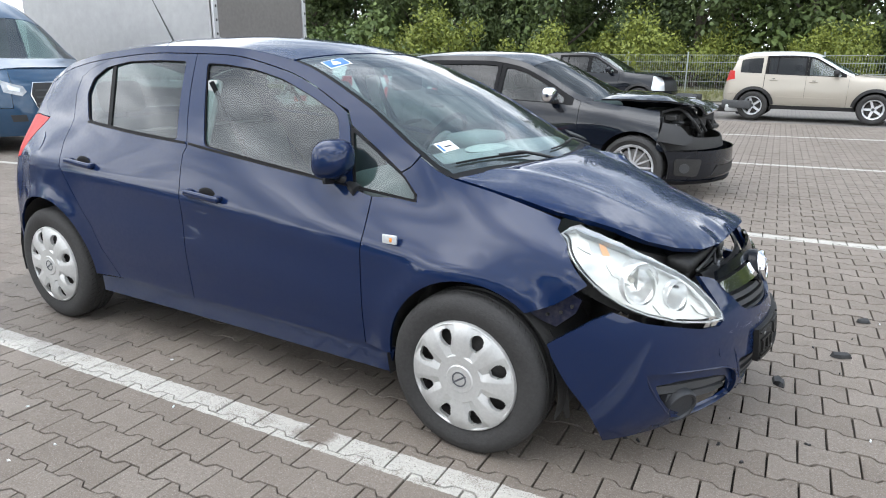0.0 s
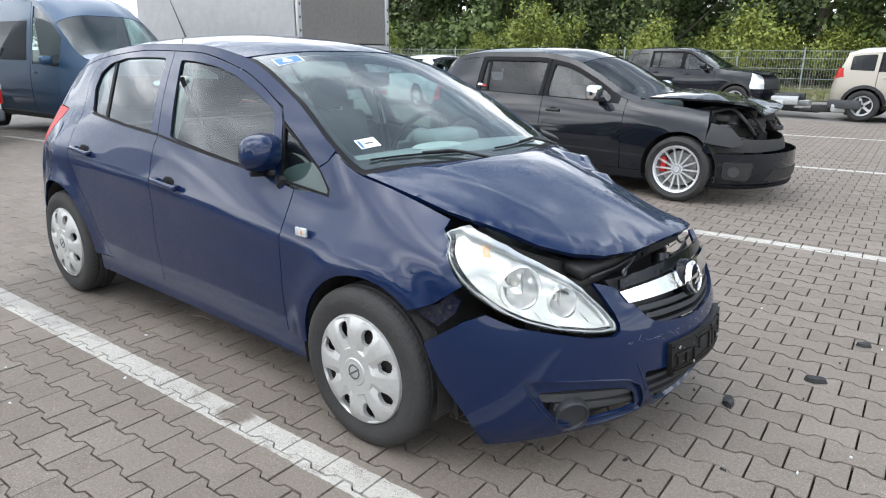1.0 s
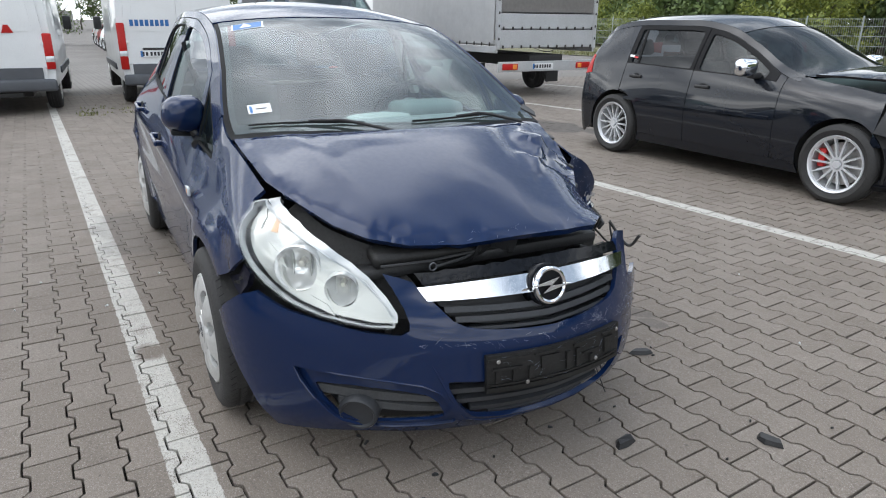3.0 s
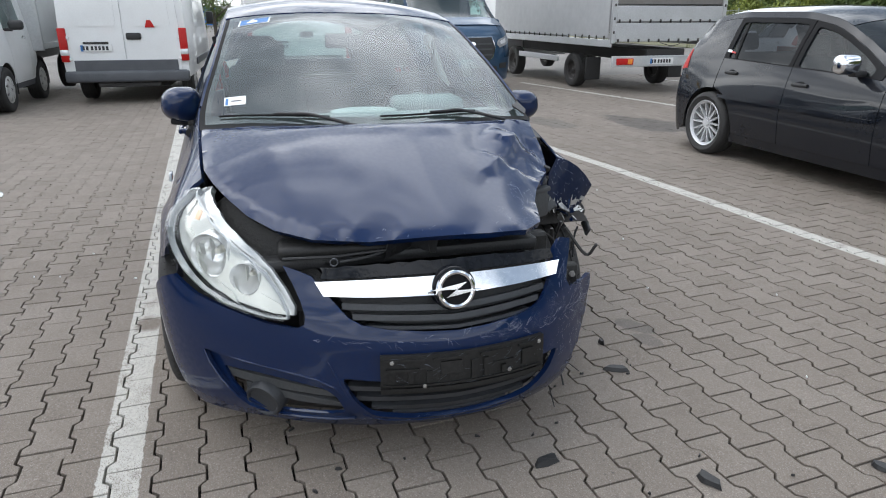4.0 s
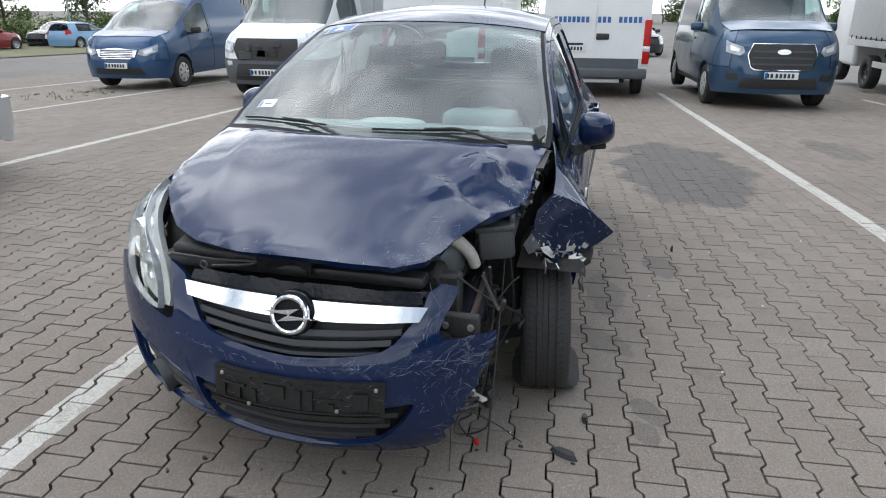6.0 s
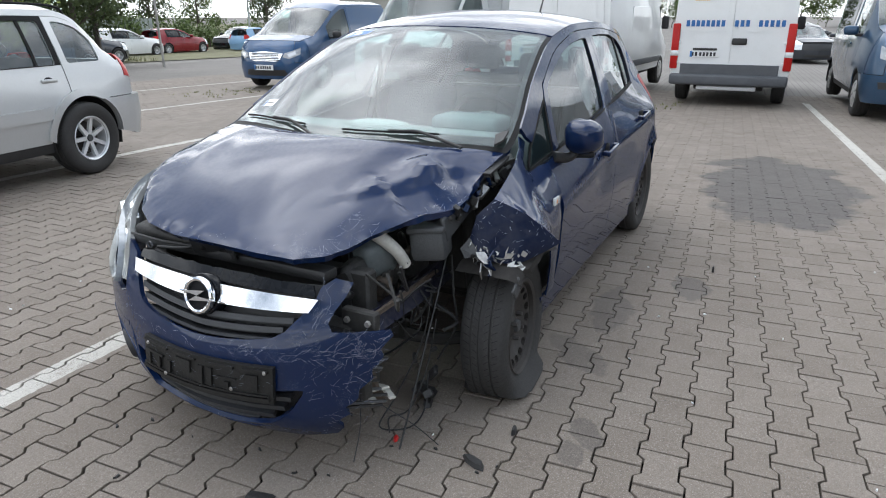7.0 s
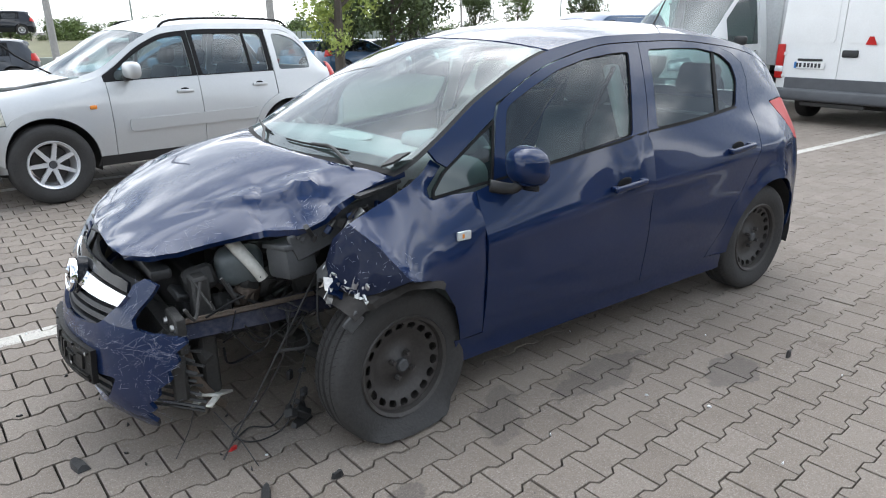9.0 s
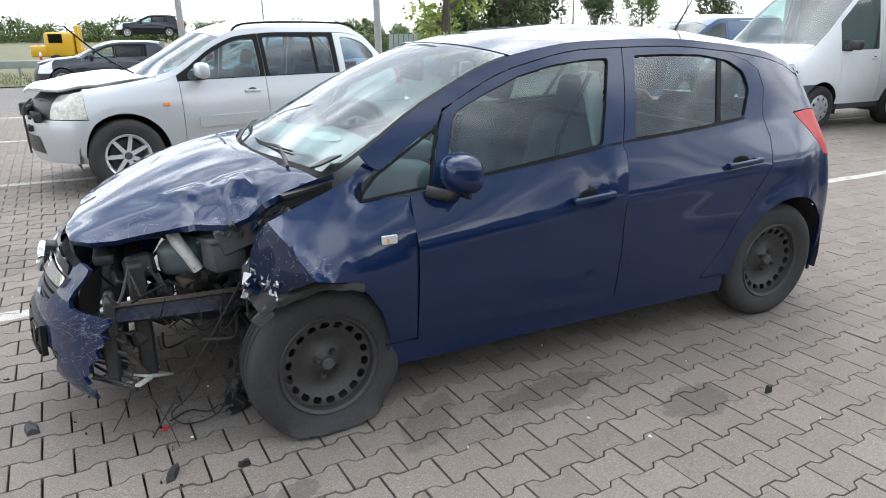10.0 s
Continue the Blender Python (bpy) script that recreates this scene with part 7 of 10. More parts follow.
part("slam_panel", box_bm((0.07, 0.92, 0.04), (0.60, -0.02, 0.655), 0.012, 2), PLASTIC, car)
for y in (-0.36, -0.12, 0.16):
    tube("hose", [(0.60, y, 0.665), (0.54, y + 0.05, 0.69), (0.44, y + 0.03, 0.695), (0.36, y + 0.1, 0.66)], 0.014, PLASTIC, car, "", 8, 4)

part("bumper_beam", box_bm((0.08, 0.90, 0.24), (0.60, 0.08, 0.38), 0.03, 2), DARK, car, "black bumper beam")
# cabin
add_seats(car, [(-1.12, 0.37, 0.48, (0,)), (-1.12, -0.37, 0.48, (0,)), (-2.02, 0, 1.24, (-0.38, 0.38))], 0.04)
dash = part("dashboard", box_bm((0.50, 1.34, 0.22), (-0.42, 0, 0.86), 0.08, 4, Matrix.Translation((-0.42, 0, 0.86)) @ Matrix.Rotation(radians(-8), 4, "Y") @ Matrix.Translation((0.42, 0, -0.86))), TRIM, car, "grey dashboard")
part("instrument_hood", box_bm((0.2, 0.34, 0.08), (-0.60, 0.37, 0.975), 0.035, 3), TRIM, dash)
sv, sf = [], []
ring = [(0.185 * math.cos(a), 0.185 * math.sin(a)) for a in np.linspace(0, 2 * math.pi, 33)]
sm = Matrix.Translation((-0.80, 0.37, 0.93)) @ Matrix.Rotation(radians(-62), 4, "Y")
stw = link_mesh("steering_wheel", *tube_data([sm @ Vector((x, y, 0)) for x, y in ring], 0.015, 8), SEAL, car, "black steering wheel")
bm = bmesh.new()
ellipsoid(bm, (0, 0, 0.01), (0.17, 0.17, 0.07), sm)
part("wheel_hub", bm, TRIM, stw)
part("spoke", box_bm((0.04, 0.34, 0.02), (0, 0, 0), 0.008, 2, sm), TRIM, stw)
bm = bmesh.new()
ellipsoid(bm, (-0.36, 0.02, 0.985), (0.16, 0.30, 0.03))
part("pale_tray", bm, HEADLINER, dash, "pale flat tray lying on the dashboard")
leaned(part("inner_mirror", box_bm((0.03, 0.24, 0.07), (-0.80, 0.0, 1.265), 0.014, 2), SEAL, car, "inside mirror"))
for s in (-1, 1):
    part("pillar_lining", box_bm((0.09, 0.04, 0.34), (0, 0, 0), 0.018, 2, Matrix.Translation((-1.42, s * 0.645, 1.12)) @ Matrix.Rotation(radians(s * 22), 4, "X")), HEADLINER, car, "pale pillar lining")
    tube("belt", [(-1.40, s * 0.62, 1.27), (-1.28, s * 0.58, 1.0), (-1.25, s * 0.56, 0.62)], 0.012, SEAL, car, "", 6)
cor_top("headlining", slab(-1.03, -2.70, 0.06, -0.05, 0.02), HEADLINER, step=0.1, thick=0, push=-0.03)
part("parcel_shelf", box_bm((0.42, 1.10, 0.02), (-2.50, 0, 0.98), 0.006, 1), TRIM, car)


# ---- what shows in the torn-open front corner ----
random.seed(11)
tube("front_rail", [(0.585, 0.545, 0.485), (0.45, 0.535, 0.475), (0.25, 0.515, 0.46), (-0.05, 0.49, 0.45)], [0.050, 0.052, 0.055, 0.058], BLUE_INNER, car, "dark blue front chassis rail laid bare", 4, 3)
tube("rail_flange", [(0.60, 0.578, 0.528), (0.45, 0.568, 0.520), (0.25, 0.550, 0.508), (0.06, 0.535, 0.500)], [0.010, 0.011, 0.011, 0.009], RUSTY, car, "rusty welded edge of the rail", 5, 3)
part("rail_end", box_bm((0.035, 0.13, 0.13), (0.60, 0.545, 0.49), 0.006, 1, None), DARK, car, "scraped steel rail end plate")
for dy, dz in ((-0.04, 0.03), (0.04, 0.03), (0.04, -0.03), (-0.04, -0.03)):
    lathe("bolt", [(0.0, 0.010), (0.010, 0.010), (0.012, 0.0)], BARE, car, "", 6, "x", Matrix.Translation((0.618, 0.545 + dy, 0.49 + dz)))
box = part("air_box", box_bm((0.13, 0.13, 0.115), (0, 0, 0), 0.02, 2, Matrix.Translation((0.195, 0.585, 0.668)) @ Matrix.Rotation(radians(14), 4, "Z") @ Matrix.Rotation(radians(6), 4, "X")), DULL_PLASTIC, car, "grey plastic fuse and air box")
part("box_lid", box_bm((0.14, 0.14, 0.022), (0, 0, 0.060), 0.008, 2, Matrix.Translation((0.195, 0.585, 0.668)) @ Matrix.Rotation(radians(14), 4, "Z") @ Matrix.Rotation(radians(6), 4, "X")), DULL_PLASTIC, box)
tube("filler_neck", [(0.36, 0.43, 0.735), (0.345, 0.475, 0.705), (0.315, 0.515, 0.655), (0.285, 0.53, 0.60)], [0.024, 0.024, 0.022, 0.021], CREAM, car, "cream plastic filler neck", 14, 6)
part("washer_tank", box_bm((0.17, 0.13, 0.14), (0, 0, 0), 0.045, 3, Matrix.Translation((0.33, 0.42, 0.63)) @ Matrix.Rotation(radians(-18), 4, "Z")), plain_mat("cloudy_tank", (0.085, 0.10, 0.105), 0.4, 0, 0.2, 20), car, "cloudy pale washer tank")
part("inner_wing", box_bm((0.50, 0.02, 0.10), (0, 0, 0), 0.006, 1, Matrix.Translation((-0.02, 0.645, 0.80)) @ Matrix.Rotation(radians(18), 4, "Y")), DULL_PLASTIC, car, "buckled inner wing")
patch("inner_arch", [(0.05, 0.62, 0.82), (-0.12, 0.60, 0.86), (-0.33, 0.62, 0.84), (-0.38, 0.64, 0.40), (-0.20, 0.50, 0.62), (0.02, 0.48, 0.66), (0.22, 0.50, 0.56), (0.24, 0.55, 0.70)], 0.02, DARK, car, "dark inner wheel arch", 0.05, 0.01, (0, 2))
bv_, bf_ = [], []
for k in range(25):
    an = radians(116 - 66 * k / 24)
    r_ = 0.352 + 0.002 * math.sin(k * 0.8) + (0.012 if k > 20 else 0.0)
    for j, (yy, dr) in enumerate(((0.66, 0.0), (0.76, 0.004), (0.87, 0.002), (0.918 - 0.02 * (k > 19), -0.012), (0.926 - 0.02 * (k > 19), -0.034))):
        bv_.append((-0.088 + (r_ + dr) * math.cos(an), yy + 0.003 * math.sin(k * 0.7 + j), 0.272 + (r_ + dr) * math.sin(an)))
    if k:
        bf_ += [((k - 1) * 5 + j, (k - 1) * 5 + j + 1, k * 5 + j + 1, k * 5 + j) for j in range(4)]
link_mesh("arch_liner", bv_, bf_, LINER_BROWN, car, "bent dusty plastic wheel arch liner", 40)
part("liner_tab", box_bm((0.05, 0.012, 0.07), (0, 0, 0), 0.004, 1, Matrix.Translation((0.125, 0.895, 0.520)) @ Matrix.Rotation(radians(-50), 4, "Y")), DULL_PLASTIC, car, "torn tab of the liner")
# broken plastic and metal shards at the fender's torn end
for i in range(22):
    c = Vector((0.125 + random.uniform(-0.04, 0.04), 0.75 + random.uniform(-0.05, 0.07), 0.620 + random.uniform(-0.05, 0.04)))
    n = random.randint(4, 6)
    r = random.uniform(0.006, 0.016) if i < 14 else random.uniform(0.022, 0.038)
    tilt = Euler((random.uniform(0, 3), random.uniform(0, 3), random.uniform(0, 3))).to_matrix().to_4x4()
    pts = [tilt @ Vector((r * math.cos(2 * math.pi * k / n) * random.uniform(0.5, 1.4), r * math.sin(2 * math.pi * k / n) * random.uniform(0.3, 1.0), random.uniform(-0.006, 0.006))) + c for k in range(n)]
    top = [p + tilt @ Vector((0, 0, 0.004)) for p in pts]
    link_mesh("shard", pts + top, [tuple(range(n))[::-1], tuple(range(n, 2 * n))] + [(k, (k + 1) % n, n + (k + 1) % n, n + k) for k in range(n)], (BARE, DULL_PLASTIC, BLUE, PLASTIC, LAMP_SILVER, PLASTIC)[i % 6] if i < 14 else (BARE, DULL_PLASTIC, BARE, BLUE)[i % 4], car, "torn bright shard" if i % 4 < 2 else "", 20)
# cross members, brackets and pipes
for i in range(46):
    c = Vector((random.uniform(0.02, 0.58), random.uniform(0.12, 0.60), random.uniform(0.36, 0.66)))
    if c.x > 0.42 and c.y < 0.40:
        c.y += 0.25
    if abs(c.z - 0.47) < 0.10 or c.z > 0.56:
        c.y = min(c.y, 0.44)
    sz = (random.uniform(0.03, 0.13), random.uniform(0.02, 0.09), random.uniform(0.02, 0.10))
    rot = Euler((random.uniform(-0.5, 0.5), random.uniform(-0.5, 0.5), random.uniform(-0.8, 0.8))).to_matrix().to_4x4()
    part("bracket", box_bm(sz, (0, 0, 0), min(sz) * 0.22, 1, Matrix.Translation(c) @ rot), (DARK, PLASTIC, DARK, STEEL, RUSTY, PLASTIC, DARK)[i % 7], car)
for i in range(46):
    a = Vector((random.uniform(0.05, 0.55), random.uniform(0.30, 0.64), random.uniform(0.34, 0.66)))
    b = a + Vector((random.uniform(-0.25, 0.2), random.uniform(-0.15, 0.12), random.uniform(-0.12, 0.08)))
    mid = (a + b) / 2 + Vector((random.uniform(-0.05, 0.05), random.uniform(-0.03, 0.06), random.uniform(-0.09, 0.03)))
    tube("pipe", [a, mid, b], random.choice((0.0025, 0.003, 0.004, 0.006)), (PLASTIC, DARK, SEAL, PLASTIC)[i % 4], car, "", 6, 5)
# small clips, bolts and torn edges along the inner wing
for i in range(30):
    f_ = random.random()
    c = Vector((0.20 - 0.50 * f_, 0.655 + 0.05 * f_ + random.uniform(-0.03, 0.02), 0.775 + 0.13 * f_ + random.uniform(-0.05, 0.01)))
    sz = (random.uniform(0.012, 0.06), random.uniform(0.008, 0.03), random.uniform(0.008, 0.04))
    rot = Euler((random.uniform(-0.9, 0.9), random.uniform(-0.9, 0.9), random.uniform(-0.9, 0.9))).to_matrix().to_4x4()
    part("clip", box_bm(sz, (0, 0, 0), 0.002, 1, Matrix.Translation(c) @ rot), (DARK, DULL_PLASTIC, STEEL, BLUE, BARE, PLASTIC)[i % 6], car)
# crash mounting and ragged skirt behind the torn bumper end
for i in range(12):
    z0 = 0.20 + 0.022 * i
    tube("bumper_rib", [(0.70 - 0.006 * i, 0.44 + 0.02 * math.sin(i * 2.1), z0), (0.64, 0.52 + 0.02 * math.sin(i * 1.3), z0 + 0.008), (0.555 + 0.015 * math.sin(i * 3.0), 0.585 + 0.02 * math.sin(i), z0 - 0.012)], 0.006, DULL_PLASTIC if i % 2 else PLASTIC, car, "", 5, 3)
part("crash_mount", box_bm((0.05, 0.16, 0.24), (0, 0, 0), 0.01, 1, Matrix.Translation((0.60, 0.50, 0.36)) @ Matrix.Rotation(radians(-15), 4, "Z")), DARK, car)
tube("lower_strut", [(0.585, 0.54, 0.43), (0.56, 0.545, 0.30), (0.50, 0.53, 0.19), (0.47, 0.525, 0.155)], [0.016, 0.018, 0.016, 0.014], RUSTY, car, "bent rusty strut", 8, 4)
bk = Matrix.Translation((0.494, 0.505, 0.200)) @ Matrix.Rotation(radians(-38), 4, "Z") @ Matrix.Rotation(radians(24), 4, "X") @ Matrix.Scale(1.5, 4)
loose = part("loose_bracket", box_bm((0.055, 0.10, 0.007), (0, 0, 0), 0.002, 1, bk), CREAM, car, "pale bent steel bracket hanging low")
for dx, dy, dz, sx, sy, sz in ((-0.020, 0.062, -0.012, 0.016, 0.050, 0.007), (0.020, 0.055, -0.016, 0.016, 0.040, 0.007), (0.025, -0.01, 0.016, 0.006, 0.075, 0.034)):
    part("prong", box_bm((sx, sy, sz), (0, 0, 0), 0.002, 1, bk @ Matrix.Translation((dx, dy, dz)) @ Matrix.Rotation(radians(-20 if dz < 0 else 0), 4, "X")), CREAM, loose)
part("bolt_head", box_bm((0.014, 0.014, 0.012), (-0.004, 0.0, 0.006), 0.003, 1, bk), RUSTY, loose)
# suspension and hanging wires
tube("lower_arm", [(0.10, 0.34, 0.22), (0.0, 0.50, 0.17), (-0.10, 0.66, 0.18)], [0.03, 0.025, 0.03], DARK, car, "", 8, 4)
tube("damper", [(-0.13, 0.62, 0.26), (-0.15, 0.58, 0.55), (-0.18, 0.55, 0.80)], [0.03, 0.03, 0.025], DARK, car, "", 10, 4)
tube("cross_member", [(0.10, -0.42, 0.24), (0.14, 0.0, 0.22), (0.10, 0.40, 0.24)], 0.045, DARK, car, "", 6, 4)
WIRES = [([(0.10, 0.61, 0.635), (0.20, 0.617, 0.482), (0.31, 0.622, 0.318), (0.42, 0.627, 0.155), (0.526, 0.631, 0.004)], 0.0055),
         ([(0.22, 0.60, 0.50), (0.26, 0.58, 0.30), (0.36, 0.52, 0.10), (0.45, 0.50, 0.012), (0.40, 0.60, 0.010), (0.28, 0.60, 0.03), (0.22, 0.58, 0.14)], 0.005),
         ([(0.15, 0.58, 0.34), (0.22, 0.57, 0.14), (0.30, 0.54, 0.012), (0.38, 0.50, 0.01), (0.46, 0.55, 0.01)], 0.005),
         ([(0.56, 0.50, 0.20), (0.60, 0.52, 0.10), (0.66, 0.53, 0.006)], 0.003),
         ([(0.52, 0.56, 0.16), (0.47, 0.66, 0.08), (0.44, 0.74, 0.005)], 0.003),
         ([(0.32, 0.56, 0.52), (0.30, 0.60, 0.42), (0.36, 0.60, 0.36), (0.44, 0.58, 0.46)], 0.003),
         ([(0.12, 0.63, 0.60), (0.14, 0.65, 0.45), (0.10, 0.64, 0.30), (0.14, 0.58, 0.16)], 0.007)]
for pts, r in WIRES:
    tube("hanging_wire", pts, r * 0.65, PLASTIC, car, "thin black wire hanging to the ground", 6, 6)
for i in range(9):
    c = Vector((0.20 + random.uniform(-0.06, 0.06), 0.565 + random.uniform(-0.05, 0.05), 0.10 + random.uniform(-0.07, 0.16)))
    part("connector", box_bm((random.uniform(0.02, 0.06), random.uniform(0.015, 0.04), random.uniform(0.015, 0.04)), (0, 0, 0), 0.004, 1, Matrix.Translation(c) @ Euler((random.random() * 3, random.random() * 3, random.random() * 3)).to_matrix().to_4x4()), PLASTIC, car)
# left mirror-side flap of trim at the screen corner
link_mesh("screen_trim", [(-0.20, 0.66, 1.0), (-0.12, 0.69, 0.972), (-0.16, 0.71, 0.985), (-0.24, 0.70, 1.012), (-0.20, 0.66, 1.008), (-0.12, 0.69, 0.98), (-0.16, 0.71, 0.993), (-0.24, 0.70, 1.02)], [(0, 1, 2, 3), (7, 6, 5, 4), (0, 4, 5, 1), (1, 5, 6, 2), (2, 6, 7, 3), (3, 7, 4, 0)], PLASTIC, car, "broken black trim piece")


# ---- debris on the paving ----
def scrap(name, label, places, mat, h=0.012, group=""):
    for cx, cy, r, rz, seed in places:
        random.seed(seed)
        n = 7
        base = []
        for k in range(n):
            a = 2 * math.pi * k / n
            q = r * random.uniform(0.55, 1.2)
            base.append(Vector((q * math.cos(a) * 1.7, q * math.sin(a) * 0.7, 0.0)))
        m = pose(cx, cy, 0.002, 0, 0, rz)
        top = [Vector((p.x * 0.8, p.y * 0.75, h * random.uniform(0.7, 1.6))) for p in base]
        v = [m @ p for p in base + top]
        ob = link_mesh(name, v, [tuple(range(n))[::-1], tuple(range(n, 2 * n))] + [(k, (k + 1) % n, n + (k + 1) % n, n + k) for k in range(n)], mat, None, "", 25)
        tagged(ob, label, "debris", group)


scrap("plastic_fragment", "broken black plastic fragment lying on the paving", [(0.945, 0.37, 0.038, 105, 1), (0.47, 0.89, 0.030, 60, 2), (0.21, 0.57, 0.04, 20, 3), (1.27, 1.40, 0.03, 30, 4), (1.18, 0.82, 0.028, 15, 5), (0.24, 0.95, 0.016, 0, 6)], PLASTIC, 0.016, "crash debris")
scrap("red_fragment", "small red plastic fragment beside the wreck", [(0.475, 0.585, 0.016, 20, 12)], CALIPER, 0.008, "crash debris")
scrap("black_cap", "small black cap standing on the paving", [(-1.815, 1.40, 0.014, 0, 13)], PLASTIC, 0.03)
scrap("white_scrap", "pale flat scrap of card on the paving", [(-3.4, -2.5, 0.055, 10, 14)], WHITE_STICKER, 0.006)
random.seed(21)
scrap("tiny_fragment", "tiny dark crumb of broken plastic", [(random.uniform(0.3, 1.3), random.uniform(-0.5, 1.3), random.uniform(0.003, 0.008), random.uniform(0, 180), 30 + i) for i in range(18)], PLASTIC, 0.006, "crash crumbs")
random.seed(22)
scrap("glass_crumb", "tiny pale crumb of broken glass", [(random.uniform(-2.4, 1.6), random.uniform(-2.0, 2.4), random.uniform(0.003, 0.006), random.uniform(0, 180), 70 + i) for i in range(40)], WHITE_STICKER, 0.005, "glass crumbs")


# ---- parked cars ----
golf_S = Shape(0.15, -3.05, curve((0.15, 0.80), (0.3, 0.85), (0.5, 0.84), (0.62, 0.80), (0.75, 0.72), (0.9, 0.40)), curve((0.2, -3.36), (0.5, -3.39), (0.8, -3.36), (1.0, -3.28), (1.2, -3.2), (1.5, -3.1)),
               curve((-4, 0.22), (1, 0.22)), curve((0.9, 0.80), (0, 0.84), (-2.6, 0.84), (-3.2, 0.80)), curve((-4, 0.58), (1, 0.58)), curve((0.9, 0.80), (0.2, 0.86), (-1.3, 0.875), (-2.6, 0.875), (-3.2, 0.82)),
               curve((0.8, 0.70), (0.3, 0.80), (-0.6, 0.905), (-1.6, 0.945), (-3.2, 0.985)), curve((0.8, 0.62), (0.2, 0.76), (-0.6, 0.80), (-1.6, 0.80), (-3.2, 0.74)),
               curve((0.8, 0.74), (0.3, 0.87), (-0.45, 0.97), (-0.65, 1.02), (-1.0, 1.20), (-1.4, 1.36), (-1.8, 1.41), (-2.4, 1.41), (-2.9, 1.36), (-3.2, 1.15)),
               curve((0.8, 0.45), (0.3, 0.66), (-0.45, 0.70), (-1.0, 0.63), (-1.4, 0.585), (-2.4, 0.575), (-3.2, 0.54)),
               curve((0.8, 0.78), (0.3, 0.93), (-0.35, 1.0), (-0.75, 1.17), (-1.15, 1.36), (-1.5, 1.455), (-2.0, 1.475), (-2.5, 1.465), (-3.0, 1.42), (-3.2, 1.30)))
golf_P = dict(R=0.318, ra=0.365, wb=2.578, sill=0.27, doors=(-0.60, -1.58, -2.52), cowl=-0.42, roof_front=-1.22, roof_rear=-2.95, bumper_top=0.50, bumper_low=0.16,
              lamp_back=0.28, lamp_front=0.75, hood_front=0.60, track=0.775, wheel="multi", tyre_w=0.22, rim=0.238, caliper=True, mirror=CHROME, strip=0.62, lamp_mat=DARK, handle=PLASTIC, frame_mat=SEAL, bar=-2.36, bar_lean=0.05, hood=False, lamp_wrap=0.60, open_nose=True)
golf = build_car("hatchback_car", "black five-door hatchback with crashed front beside bay line", "car", pose(-0.80, 4.98, 0, 0, 0, 0.8), golf_S, golf_P, BLACK_PAINT, GLASS_GREEN, GLASS_DARK)


def buckled(scale, amount, seed):
    """Random sheet-metal waves, strongest at the front."""
    def warp(p, fixed):
        p = np.array(p)
        for i in range(len(p)):
            k = float(np.clip((p[i, 0] + 0.1) / 0.5, 0, 1))
            p[i, 2] += amount * k * noise.noise(Vector((p[i, 0] * scale, p[i, 1] * scale * 0.6, seed)))
        return p
    return warp


gh = [(-0.40, -0.69, 0.985), (-0.15, -0.70, 0.990), (0.10, -0.69, 0.985), (0.30, -0.66, 0.985), (0.46, -0.60, 0.975), (0.56, -0.50, 0.93), (0.60, -0.36, 0.85), (0.63, -0.15, 0.86), (0.64, 0.12, 0.88), (0.61, 0.35, 0.90), (0.55, 0.52, 0.91), (0.42, 0.61, 0.93), (0.25, 0.66, 0.94), (0.0, 0.69, 0.965), (-0.40, 0.69, 0.985), (-0.32, 0.35, 1.03), (-0.30, 0.0, 1.045), (-0.32, -0.35, 1.03)]
patch("hood", gh, 0.05, BLACK_PAINT, golf, "black hood bent up and buckled", 0.05, 0.02, (0, 1), (), buckled(5.0, 0.05, 3.0), (0.2, 0, -2.0), 0.75)
part("engine", box_bm((0.55, 0.9, 0.3), (0.10, 0, 0.70), 0.05, 2), DARK, golf, "dark engine under the raised hood")
random.seed(21)
for i in range(22):
    sx, sy, sz = random.uniform(0.04, 0.18), random.uniform(0.05, 0.22), random.uniform(0.03, 0.12)
    part("broken_part", box_bm((sx, sy, sz), (random.uniform(0.22, 0.52), random.uniform(-0.66, 0.6), random.uniform(0.56, 0.82)), 0.012, 1, Matrix.Rotation(random.uniform(-0.5, 0.5), 4, "Z")), (PLASTIC, DULL_PLASTIC, DARK, DARK)[i % 4], golf)
for y0 in (-0.6, -0.3, 0.1, 0.4):
    tube("hose", [(0.2, y0, 0.86), (0.36, y0 + 0.08, 0.90), (0.5, y0 + 0.05, 0.80), (0.58, y0 + 0.15, 0.66)], 0.016, PLASTIC, golf, "", 7, 4)
golf_S.side_panel("lamp_shell", [(0.24, 0.60), (0.50, 0.56), (0.62, 0.60), (0.50, 0.74), (0.30, 0.78)], PLASTIC, golf, -1, "cracked black lamp shell", 0.05, (), 0.02, 0.004)
for sd in (-1, 1):
    golf_S.side_panel("fog_grille", rounded([(0.42, 0.26), (0.66, 0.24), (0.70, 0.42), (0.42, 0.43)], 0.03, 2), DARK, golf, sd, "honeycomb fog grille", 0.06, (), 0, 0.006)
    golf_S.side_panel("fog_lamp", [(0.52 + 0.05 * math.cos(a), 0.33 + 0.05 * math.sin(a)) for a in np.linspace(0, 6.283, 16)[:-1]], DULL_PLASTIC, golf, sd, "", 0.05, (), 0.01, 0.012)
    golf_S.side_panel("lip", [(0.30, 0.20), (1.25, 0.19), (1.25, 0.165), (0.30, 0.175)], SEAL, golf, sd, "", 0.1, (), 0.02, 0.02)
golf_S.side_panel("sticker", [(-2.43, 1.030), (-2.50, 1.034), (-2.50, 1.058), (-2.43, 1.054)], WHITE_STICKER, golf, -1, "small white sticker", 0.1, (), 0, 0.010)
